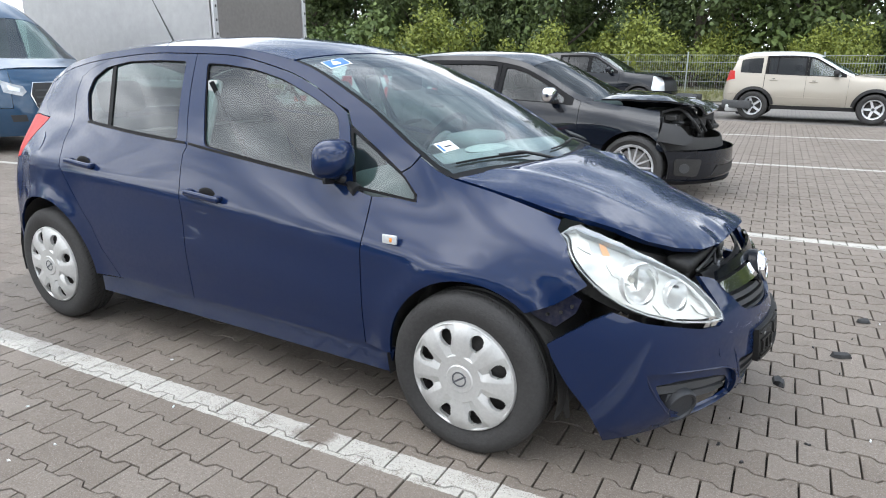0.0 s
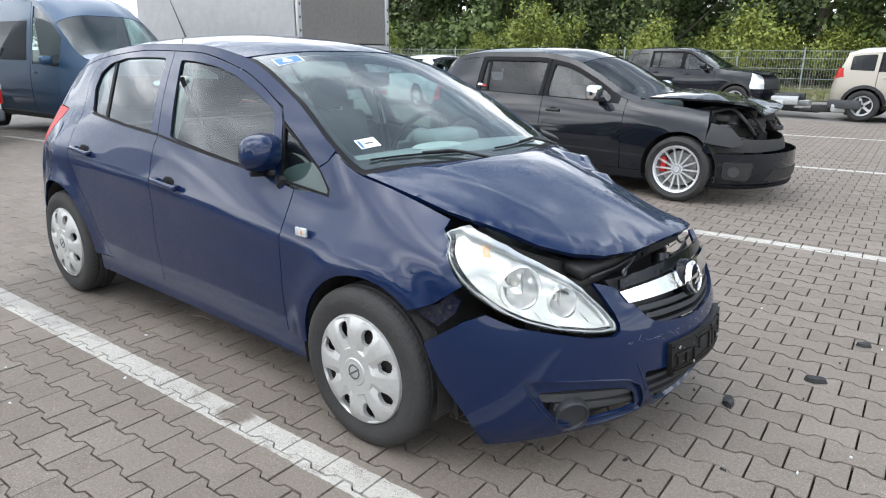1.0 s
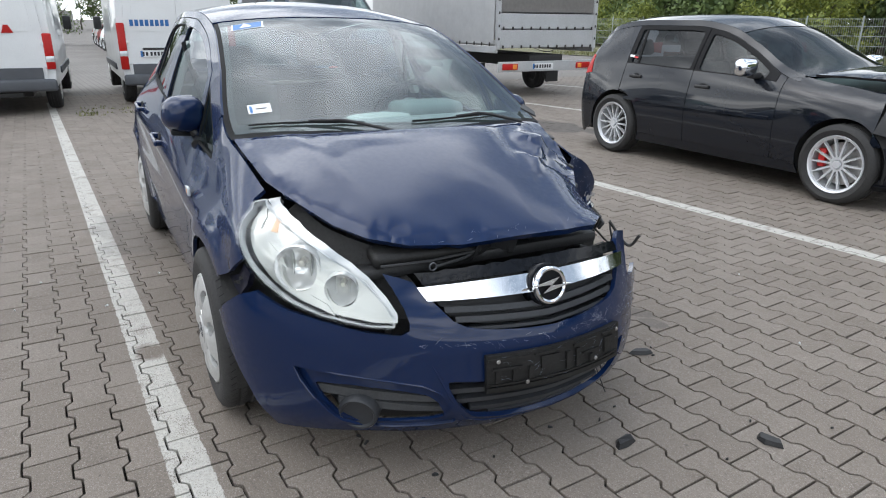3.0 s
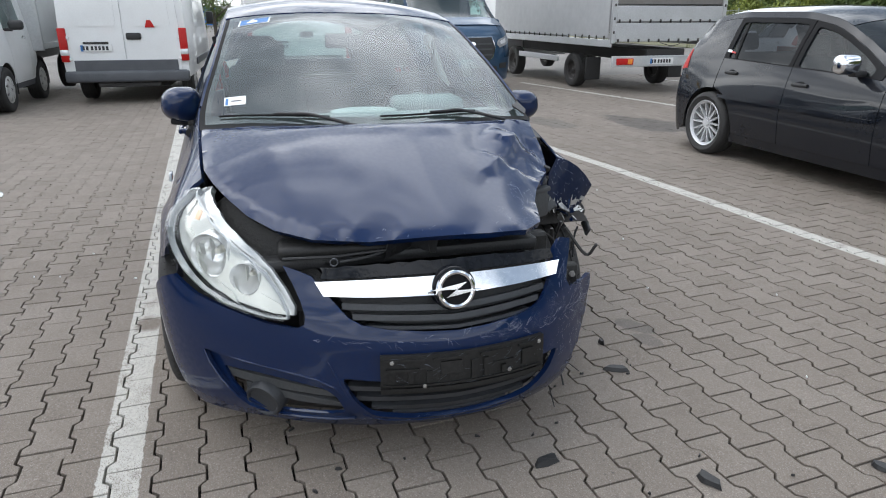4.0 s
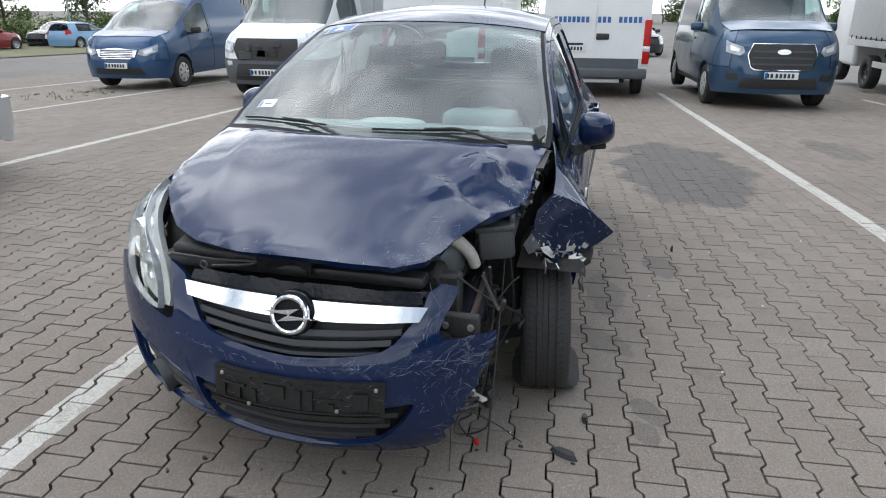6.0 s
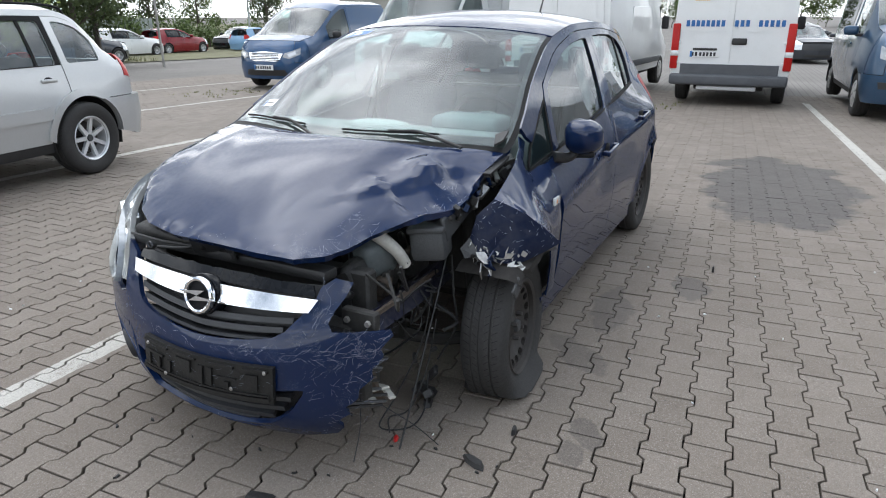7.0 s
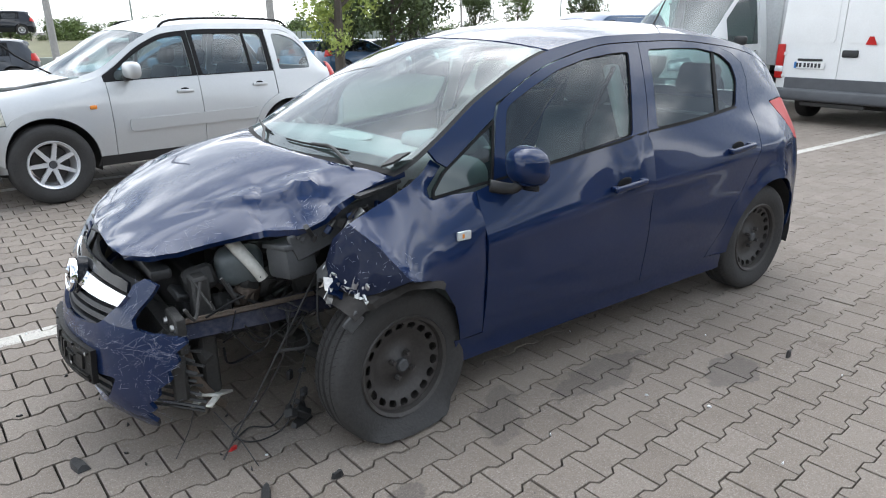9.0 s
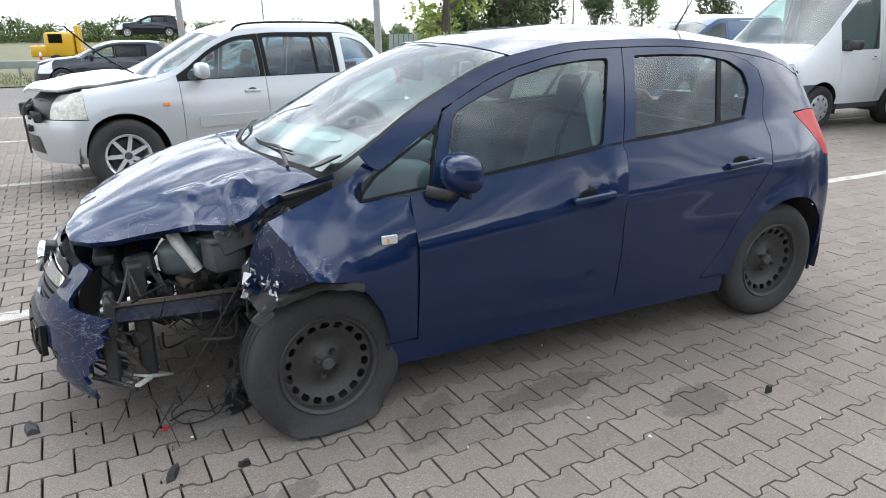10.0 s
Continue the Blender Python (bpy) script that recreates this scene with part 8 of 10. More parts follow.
golf_S.side_panel("sticker", [(-2.37, 1.022), (-2.43, 1.026), (-2.43, 1.044), (-2.37, 1.038)], CALIPER, golf, -1, "small red sticker", 0.1, (), 0, 0.011)

rav_S = Shape(0.25, -2.95, curve((0.2, 0.66), (0.4, 0.72), (0.6, 0.73), (0.8, 0.68), (0.95, 0.5), (1.05, 0.35)), curve((0.2, -3.22), (0.5, -3.3), (0.9, -3.25), (1.2, -3.15), (1.7, -3.02)),
              curve((-4, 0.30), (1, 0.30)), curve((0.9, 0.80), (0, 0.83), (-2.5, 0.83), (-3.2, 0.78)), curve((-4, 0.66), (1, 0.66)), curve((0.9, 0.80), (0.2, 0.85), (-2.5, 0.86), (-3.2, 0.80)),
              curve((0.8, 0.83), (0.3, 0.91), (-0.5, 1.00), (-1.5, 1.02), (-3.2, 1.03)), curve((0.8, 0.66), (0.3, 0.76), (-0.5, 0.79), (-1.5, 0.80), (-3.2, 0.75)),
              curve((0.8, 0.88), (0.4, 0.95), (-0.3, 1.05), (-0.5, 1.10), (-0.95, 1.38), (-1.2, 1.475), (-1.7, 1.51), (-2.4, 1.505), (-2.6, 1.46), (-2.8, 1.29), (-3.0, 1.08), (-3.2, 1.04)),
              curve((0.8, 0.55), (0.3, 0.68), (-0.4, 0.72), (-0.9, 0.655), (-1.3, 0.61), (-2.5, 0.60), (-2.8, 0.62), (-3.1, 0.68)),
              curve((0.8, 0.92), (0.3, 1.0), (-0.25, 1.08), (-0.6, 1.25), (-1.0, 1.47), (-1.3, 1.56), (-1.8, 1.595), (-2.4, 1.58), (-2.65, 1.52), (-2.85, 1.32), (-3.05, 1.12), (-3.2, 1.06)))
rav_P = dict(R=0.342, ra=0.405, wb=2.41, sill=0.36, doors=(-0.55, -1.42, -2.28), cowl=-0.30, roof_front=-1.02, roof_rear=-2.58, bumper_top=0.70, bumper_low=0.30,
             lamp_back=0.36, lamp_front=0.80, hood_front=0.66, track=0.775, wheel="7", tyre_w=0.225, rim=0.215, mirror=SILVER, quarter=(-2.36, -2.76), arch_mat=SILVER, seat_lift=0.06, lower=PLASTIC, frame_mat=SEAL, bar=-2.02, plank=(0.56, 0.68), rails=True, blinker=(-0.40, 0.80), lamp_wrap=0.56, lamp_mat=MILKY, rear_push=0.05)
rav = build_car("offroad_car", "silver compact four-by-four with crumpled nose parked askew", "car", pose(0.60, -4.735, 0, 0, 0, 9.3), rav_S, dict(rav_P, hood=False), SILVER, GLASS, GLASS_TINT)
rh = [(-0.28, -0.70, 1.055), (0.0, -0.69, 1.02), (0.3, -0.67, 0.995), (0.52, -0.60, 0.965), (0.66, -0.45, 0.93), (0.70, -0.2, 0.92), (0.68, 0.1, 0.95), (0.66, 0.35, 0.955), (0.58, 0.55, 0.955), (0.40, 0.65, 0.975), (0.1, 0.69, 1.01), (-0.28, 0.70, 1.055), (-0.19, 0.35, 1.09), (-0.16, 0.0, 1.10), (-0.19, -0.35, 1.09)]
patch("hood", rh, 0.05, SILVER, rav, "silver hood pushed up at its front edge", 0.05, 0.02, (0, 1), (), buckled(4.0, 0.03, 8.0), (0.2, 0, -2.0), 0.75)
random.seed(33)
for i in range(12):
    part("torn_part", box_bm((random.uniform(0.05, 0.16), random.uniform(0.06, 0.3), random.uniform(0.03, 0.12)), (random.uniform(0.58, 0.70), random.uniform(-0.45, 0.50), random.uniform(0.55, 0.86)), 0.012, 1, Matrix.Rotation(random.uniform(-0.4, 0.4), 4, "Z")), (PLASTIC, DARK, DULL_PLASTIC)[i % 3], rav)
tube("torn_strip", [(0.68, 0.40, 0.88), (0.76, 0.46, 0.80), (0.765, 0.48, 0.58), (0.76, 0.47, 0.40)], 0.010, PLASTIC, rav, "black torn trim hanging from the nose", 6, 3)
tube("stay", [(-0.22, 0.45, 1.08), (0.05, 0.50, 1.25), (0.33, 0.52, 1.52)], 0.008, SEAL, rav, "black bent wiper arm standing up", 6, 2)

vit_S = Shape(0.3, -2.95, curve((0.2, 0.74), (0.5, 0.80), (0.8, 0.74), (1.0, 0.5)), curve((0.2, -3.18), (0.6, -3.27), (1.0, -3.2), (1.6, -3.0)),
              curve((-4, 0.30), (1, 0.30)), curve((1, 0.82), (-3.2, 0.82)), curve((-4, 0.62), (1, 0.62)), curve((0.9, 0.82), (0, 0.87), (-2.5, 0.88), (-3.2, 0.82)),
              curve((0.8, 0.86), (0.3, 0.94), (-0.6, 1.02), (-1.6, 1.05), (-3.2, 1.10)), curve((0.8, 0.70), (-0.5, 0.81), (-1.5, 0.82), (-3.2, 0.77)),
              curve((0.8, 0.93), (0.3, 1.0), (-0.4, 1.07), (-0.6, 1.14), (-1.0, 1.36), (-1.35, 1.53), (-1.8, 1.555), (-2.5, 1.54), (-3.0, 1.45), (-3.15, 1.2)),
              curve((0.8, 0.6), (0.3, 0.72), (-0.4, 0.74), (-1.3, 0.63), (-2.5, 0.61), (-3.1, 0.58)),
              curve((0.8, 0.98), (0.3, 1.05), (-0.35, 1.10), (-0.7, 1.26), (-1.1, 1.48), (-1.4, 1.58), (-1.9, 1.605), (-2.6, 1.59), (-3.1, 1.45)))
vit_P = dict(R=0.335, ra=0.39, wb=2.5, sill=0.36, doors=(-0.55, -1.42, -2.30), cowl=-0.40, roof_front=-1.18, roof_rear=-2.95, bumper_top=0.60, bumper_low=0.25,
             lamp_back=0.36, lamp_front=0.80, hood_front=0.66, track=0.79, wheel="5", tyre_w=0.215, rim=0.225, mirror=PLASTIC, lower=PLASTIC, arch_mat=PLASTIC, roof_mat=WHITE_PAINT, seat_lift=0.1, frame_mat=SEAL, bar=-2.05, plank=(0.40, 0.56), quarter=(-2.38, -2.86), roof_side=WHITE_PAINT, lamp_wrap=0.60)
build_car("crossover_car", "beige crossover with white roof and damaged front", "car", pose(1.55, 16.15, 0, 0, 0, 0), vit_S, vit_P, BEIGE, GLASS, GLASS_DARK)
build_car("dark_car", "black crossover with broken headlamp corner behind the hatchback", "car", pose(-3.75, 16.3, 0, 0, 0, 0), vit_S, dict(vit_P, roof_mat=BLACK_PAINT, roof_side=BLACK_PAINT, mirror=BLACK_PAINT, step=0.09), BLACK_PAINT, GLASS, GLASS_DARK)


# ---- vans and trucks ----
def plate(parent, x, y, z, w=0.52, h=0.114, rz=0.0, facing=1):
    """A number plate whose characters are plain dark bars."""
    m = Matrix.Translation((x, y, z)) @ Matrix.Rotation(radians(rz), 4, "Z")
    p = part("number_plate", box_bm((0.012, w, h), (0, 0, 0), 0.004, 1, m), PLATE_WHITE, parent, "white number plate with dark bars")
    part("plate_band", box_bm((0.004, w * 0.08, h * 0.9), (0.008 * facing, -facing * w * 0.45, 0), 0.0, 1, m), BLUE_STICKER, p)
    for k in range(7):
        part("plate_bar", box_bm((0.004, w * 0.075, h * 0.58), (0.008 * facing, facing * (0.40 - k * 0.118 - (0.03 if k > 1 else 0)) * w * -1, 0), 0.0, 1, m), INK, p)
    return p


tr_S = Shape(0.45, -3.3, curve((0.2, 0.95), (0.5, 1.02), (0.8, 1.0), (1.08, 0.95), (1.23, 0.8), (1.38, 0.55)), curve((0.2, -4.3), (2.6, -4.25)),
             curve((-6, 0.30), (2, 0.30)), curve((-6, 0.97), (2, 0.97)), curve((-6, 0.75), (2, 0.75)), curve((1, 0.98), (0, 1.02), (-6, 1.03)),
             curve((1.0, 1.07), (0.45, 1.16), (0, 1.20), (-1.0, 1.22), (-6, 1.24)), curve((1.0, 0.86), (0.3, 0.94), (-1, 0.99), (-6, 1.0)),
             curve((1.0, 1.15), (0.6, 1.28), (0.25, 1.38), (0.0, 1.51), (-0.4, 1.82), (-0.8, 2.10), (-1.2, 2.30), (-1.8, 2.40), (-6, 2.42)), curve((1.0, 0.70), (0.6, 0.80), (0.25, 0.86), (-0.4, 0.84), (-0.9, 0.80), (-6, 0.78)),
             curve((1.0, 1.20), (0.6, 1.34), (0.35, 1.42), (0.05, 1.63), (-0.3, 1.92), (-0.65, 2.18), (-1.1, 2.42), (-1.7, 2.52), (-6, 2.54)), 2.5, 3.0, 3.2)
tr_P = dict(lamp_mat=VAN_BLUE, grille_mat=VAN_BLUE, R=0.345, ra=0.41, wb=3.3, sill=0.38, doors=(-0.35, -1.35, -1.36), cowl=0.22, roof_front=-0.55, roof_rear=-3.2, bumper_top=0.70, bumper_low=0.28, lamp_back=0.62, lamp_front=0.98,
            hood_front=0.64, hood_bow=0.09, track=0.88, wheel="cap", tyre_w=0.23, rim=0.21, mirror=VAN_BLUE, rear_door=False, lower=PLASTIC, seat_lift=0.45, hatch_mat=VAN_BLUE, step=0.09, bumper_mat=VAN_BLUE)
X0 = -10.72
transit = build_car("passenger_van", "blue high-roof passenger van with chrome-edged grille", "van", pose(X0, 3.50, float(fall(X0, 3.5)), 0, 0, 4.5), tr_S, tr_P, VAN_BLUE, GLASS, GLASS_DARK)


def nose_strip(S, name, pts, mat, parent, push=0.012, thick=0.02, label="", holes=()):
    """A panel over both halves of a nose, from (y, z) places."""
    k = S.xs + S.scale_f() * math.pi / 2
    to = lambda q: ((k - S.fy(abs(q[0]), q[1])[0]) * (1 if q[0] >= 0 else -1), q[1])
    v, f = fill([to(q) for q in pts], 0.06, [[to(q) for q in h] for h in holes])
    p = S.side(k - np.abs(v[:, 0]), v[:, 1], 1.0, push)
    p[:, 1] *= np.where(v[:, 0] >= 0, 1.0, -1.0)
    return shell(name, p, f, mat, parent, label, thick, (-0.5, 0, 0.5))


HEXA = [(-0.53, 0.90), (-0.47, 0.70), (-0.40, 0.66), (0.40, 0.66), (0.47, 0.70), (0.53, 0.90), (0.46, 1.08), (-0.46, 1.08)]
nose_strip(tr_S, "grille_frame", HEXA, CHROME, transit, 0.014, 0.02, "chrome grille surround", [inset(HEXA, 0.010)])
nose_strip(tr_S, "grille_mesh", inset(HEXA, 0.012), PLASTIC, transit, 0.012, 0)
for zz in (0.74, 0.84, 0.94):
    nose_strip(tr_S, "grille_slat", [(-0.45, zz), (0.45, zz), (0.45, zz + 0.03), (-0.45, zz + 0.03)], DULL_PLASTIC, transit, 0.02, 0.02)
nose_strip(tr_S, "emblem", [(0.10 * math.cos(a), 0.95 + 0.042 * math.sin(a)) for a in np.linspace(0, 6.283, 20)[:-1]], CHROME, transit, 0.035, 0.02, "oval emblem")
nose_strip(tr_S, "intake", [(-0.45, 0.40), (0.45, 0.40), (0.42, 0.50), (-0.42, 0.50)], PLASTIC, transit, 0.012, 0)
for s in (-1, 1):
    tr_S.side_panel("fog_lamp", [tr_S.fy(0.80, 0.50), tr_S.fy(0.62, 0.50), tr_S.fy(0.64, 0.60), tr_S.fy(0.82, 0.60)], PLASTIC, transit, s, "", 0.05, (), 0.01, 0.01)
    tr_S.side_panel("cab_glass", [(-1.5, 1.30), (-3.2, 1.30), (-3.2, 1.98), (-1.5, 1.98)], GLASS_DARK, transit, s, "dark side glass", 0.12, (), 0.01, 0.006)
    tr_S.side_panel("headlamp_lens", [tr_S.fy(0.84, 0.94), tr_S.fy(0.64, 0.88), tr_S.fy(0.57, 0.94), tr_S.fy(0.60, 1.02), tr_S.fy(0.84, 1.12)], LAMP_SMOKE, transit, s, "clear headlamp lens", 0.04, (), 0.01, 0.010)
    tr_S.side_panel("lamp_core", [tr_S.fy(0.78, 0.97), tr_S.fy(0.66, 0.94), tr_S.fy(0.64, 0.99), tr_S.fy(0.78, 1.05)], LAMP_BOWL, transit, s, "", 0.05, (), 0.01, 0.018)
plate(transit, 1.055, 0.0, 0.58)

vi_S = Shape(0.40, -3.2, curve((0.2, 0.86), (0.5, 0.93), (0.8, 0.90), (1.0, 0.78), (1.15, 0.6)), curve((0.2, -4.05), (2.6, -4.0)),
             curve((-6, 0.28), (2, 0.28)), curve((-6, 0.93), (2, 0.93)), curve((-6, 0.70), (2, 0.70)), curve((1, 0.92), (0, 0.97), (-6, 0.975)),
             curve((1.0, 0.9), (0.4, 1.0), (0, 1.06), (-1.0, 1.12), (-6, 1.14)), curve((1.0, 0.82), (0.3, 0.90), (-1, 0.94), (-6, 0.95)),
             curve((0.9, 0.98), (0.5, 1.10), (0.2, 1.17), (0.0, 1.25), (-0.4, 1.50), (-0.8, 1.72), (-1.2, 1.86), (-6, 1.89)), curve((0.9, 0.68), (0.5, 0.76), (0.2, 0.82), (-0.4, 0.80), (-0.9, 0.76), (-6, 0.74)),
             curve((0.9, 1.02), (0.5, 1.14), (0.3, 1.19), (0.0, 1.36), (-0.35, 1.60), (-0.7, 1.80), (-1.1, 1.93), (-1.7, 1.96), (-6, 1.97)), 2.3, 3.0, 3.0)
vi_P = dict(lamp_mat=VAN_BLUE2, grille_mat=VAN_BLUE2, R=0.33, ra=0.39, wb=3.1, sill=0.36, doors=(-0.35, -1.35, -1.36), cowl=0.18, roof_front=-0.75, roof_rear=-3.1, bumper_top=0.62, bumper_low=0.25, lamp_back=0.55, lamp_front=0.93,
            hood_front=0.58, hood_bow=0.11, track=0.85, wheel="cap", tyre_w=0.215, rim=0.20, rim_mat=STEEL, mirror=PLASTIC, rear_door=False, seat_lift=0.35, hatch_mat=VAN_BLUE2, step=0.09)
X0 = -9.7 - 0.93
vivaro = build_car("panel_van", "bright blue low-roof panel van with dented hood", "van", pose(X0, -9.1, float(fall(X0, -9.1)), 0, 0, 4), vi_S, vi_P, VAN_BLUE2, GLASS)
for s in (-1, 1):
    vi_S.side_panel("headlamp_lens", [vi_S.fy(0.82, 0.80), vi_S.fy(0.60, 0.70), vi_S.fy(0.46, 0.74), vi_S.fy(0.50, 0.82), vi_S.fy(0.80, 0.94)], LAMP_SMOKE, vivaro, s, "clear headlamp lens", 0.04, (), 0.01, 0.010)
    vi_S.side_panel("lamp_core", [vi_S.fy(0.74, 0.80), vi_S.fy(0.60, 0.74), vi_S.fy(0.56, 0.80), vi_S.fy(0.72, 0.87)], LAMP_BOWL, vivaro, s, "", 0.04, (), 0.01, 0.016)
GR = [(-0.46, 0.82), (-0.40, 0.68), (-0.3, 0.645), (0.3, 0.645), (0.40, 0.68), (0.46, 0.82), (0.0, 0.86)]
nose_strip(vi_S, "grille_frame", GR, CHROME, vivaro, 0.012, 0.02, "chrome grille")
for zz in (0.665, 0.70, 0.735, 0.77, 0.80):
    nose_strip(vi_S, "grille_slat", [(-0.36, zz), (0.36, zz), (0.37, zz + 0.016), (-0.37, zz + 0.016)], PLASTIC, vivaro, 0.02, 0.01)
nose_strip(vi_S, "intake", [(-0.5, 0.33), (0.5, 0.33), (0.5, 0.43), (-0.5, 0.43)], PLASTIC, vivaro, 0.01, 0)
plate(vivaro, 0.965, 0.0, 0.51)

sp_S = Shape(0.45, -1.6, curve((0.2, 0.90), (0.5, 0.98), (0.8, 0.95), (1.0, 0.88), (1.2, 0.7)), curve((0.2, -2.0), (2.6, -2.0)),
             curve((-6, 0.32), (2, 0.32)), curve((-6, 0.96), (2, 0.96)), curve((-6, 0.75), (2, 0.75)), curve((1, 0.95), (0, 1.0), (-6, 1.0)),
             curve((1.0, 0.95), (0.4, 1.1), (0, 1.17), (-1.0, 1.22), (-6, 1.24)), curve((1.0, 0.84), (0.3, 0.92), (-1, 0.96), (-6, 0.97)),
             curve((0.9, 1.06), (0.5, 1.20), (0.15, 1.30), (-0.1, 1.48), (-0.5, 1.85), (-0.9, 2.15), (-1.2, 2.25), (-6, 2.28)), curve((0.9, 0.70), (0.5, 0.78), (0.15, 0.85), (-0.5, 0.82), (-0.9, 0.78), (-6, 0.76)),
             curve((0.9, 1.10), (0.5, 1.24), (0.25, 1.32), (-0.1, 1.62), (-0.45, 1.95), (-0.8, 2.25), (-1.1, 2.33), (-6, 2.38)), 2.5, 3.0, 3.2)
sp_P = dict(R=0.345, ra=0.41, wb=1.9, sill=0.40, doors=(-0.38, -1.35, -1.36), cowl=0.14, roof_front=-0.72, roof_rear=-1.5, bumper_top=0.72, bumper_low=0.28, lamp_back=0.62, lamp_front=0.92,
            hood_front=0.63, hood_bow=0.10, lamp_mat=WHITE_PAINT, grille_mat=WHITE_PAINT, track=0.88, wheel="cap", tyre_w=0.225, rim=0.205, mirror=PLASTIC, rear_door=False, seat_lift=0.42, hatch_mat=WHITE_PAINT, step=0.09, bumper_mat=GREY_PLASTIC, lower=GREY_PLASTIC)
X0 = -8.55 - 0.98
sprinter = build_car("box_truck", "white box truck with missing grille and grey bumper", "truck", pose(X0, -5.06, float(fall(X0, -5.1))), sp_S, sp_P, WHITE_PAINT, GLASS)
# closed dark sheet on the nose; the gap's shade is in its colour
nose_strip(sp_S, "grille_gap_panel", [(-0.52, 0.70), (0.52, 0.70), (0.62, 0.88), (0.58, 1.07), (-0.58, 1.07), (-0.62, 0.88)], DARK, sprinter, 0.006, 0.0, "flat dark panel for the shade of the open radiator gap")
for i in range(9):
    random.seed(i)
    part("radiator_part", box_bm((0.02, random.uniform(0.06, 0.24), random.uniform(0.04, 0.14)), (0.955, random.uniform(-0.4, 0.4), random.uniform(0.76, 1.0)), 0.006, 1), (PLASTIC, DARK, DULL_PLASTIC)[i % 3], sprinter)
for s in (-1, 1):
    lens = sp_S.side_panel("headlamp_lens", rounded([sp_S.fy(0.90, 0.86), sp_S.fy(0.66, 0.82), sp_S.fy(0.62, 0.92), sp_S.fy(0.64, 1.00), sp_S.fy(0.88, 1.05), sp_S.fy(0.93, 0.98)], 0.02, 2), LAMP_SMOKE, sprinter, s, "clear swept-back headlamp", 0.04, (), 0.012, 0.010)
    sp_S.side_panel("lamp_core", [sp_S.fy(0.86, 0.89), sp_S.fy(0.70, 0.865), sp_S.fy(0.68, 0.95), sp_S.fy(0.84, 0.99)], LAMP_BOWL, sprinter, s, "", 0.04, (), 0.01, 0.017)
    sp_S.side_panel("fog_lamp", [sp_S.fy(0.80, 0.60), sp_S.fy(0.66, 0.60), sp_S.fy(0.66, 0.68), sp_S.fy(0.80, 0.69)], LAMP_SILVER, sprinter, s, "", 0.04, (), 0.01, 0.008)
nose_strip(sp_S, "bumper_slot", [(-0.55, 0.56), (0.55, 0.56), (0.52, 0.64), (-0.52, 0.64)], PLASTIC, sprinter, 0.006, 0.0)
nose_strip(sp_S, "number_shelf", [(-0.50, 0.40), (0.50, 0.40), (0.50, 0.44), (-0.50, 0.44)], PLASTIC, sprinter, 0.02, 0.02)
plate(sprinter, 1.01, 0.0, 0.50)
part("cargo_box", box_bm((4.3, 2.30, 2.35), (-3.75, 0, 2.05), 0.03, 2), WHITE_PAINT, sprinter, "white box body")
for yy in (-1.156, 1.156):
    part("box_edge", box_bm((4.32, 0.02, 0.10), (-3.75, yy, 0.93), 0.004, 1), ALU, sprinter)
part("box_frame", box_bm((0.06, 2.34, 2.39), (-1.60, 0, 2.05), 0.01, 1), ALU, sprinter)
part("chassis", box_bm((4.4, 0.9, 0.22), (-3.6, 0, 0.70), 0.02, 1), DARK, sprinter)
for s in (-1, 1):
    wheel(sprinter, -4.2, s * 0.88, 0.345, s, 0.345, "steel", 0.225, 0.205)


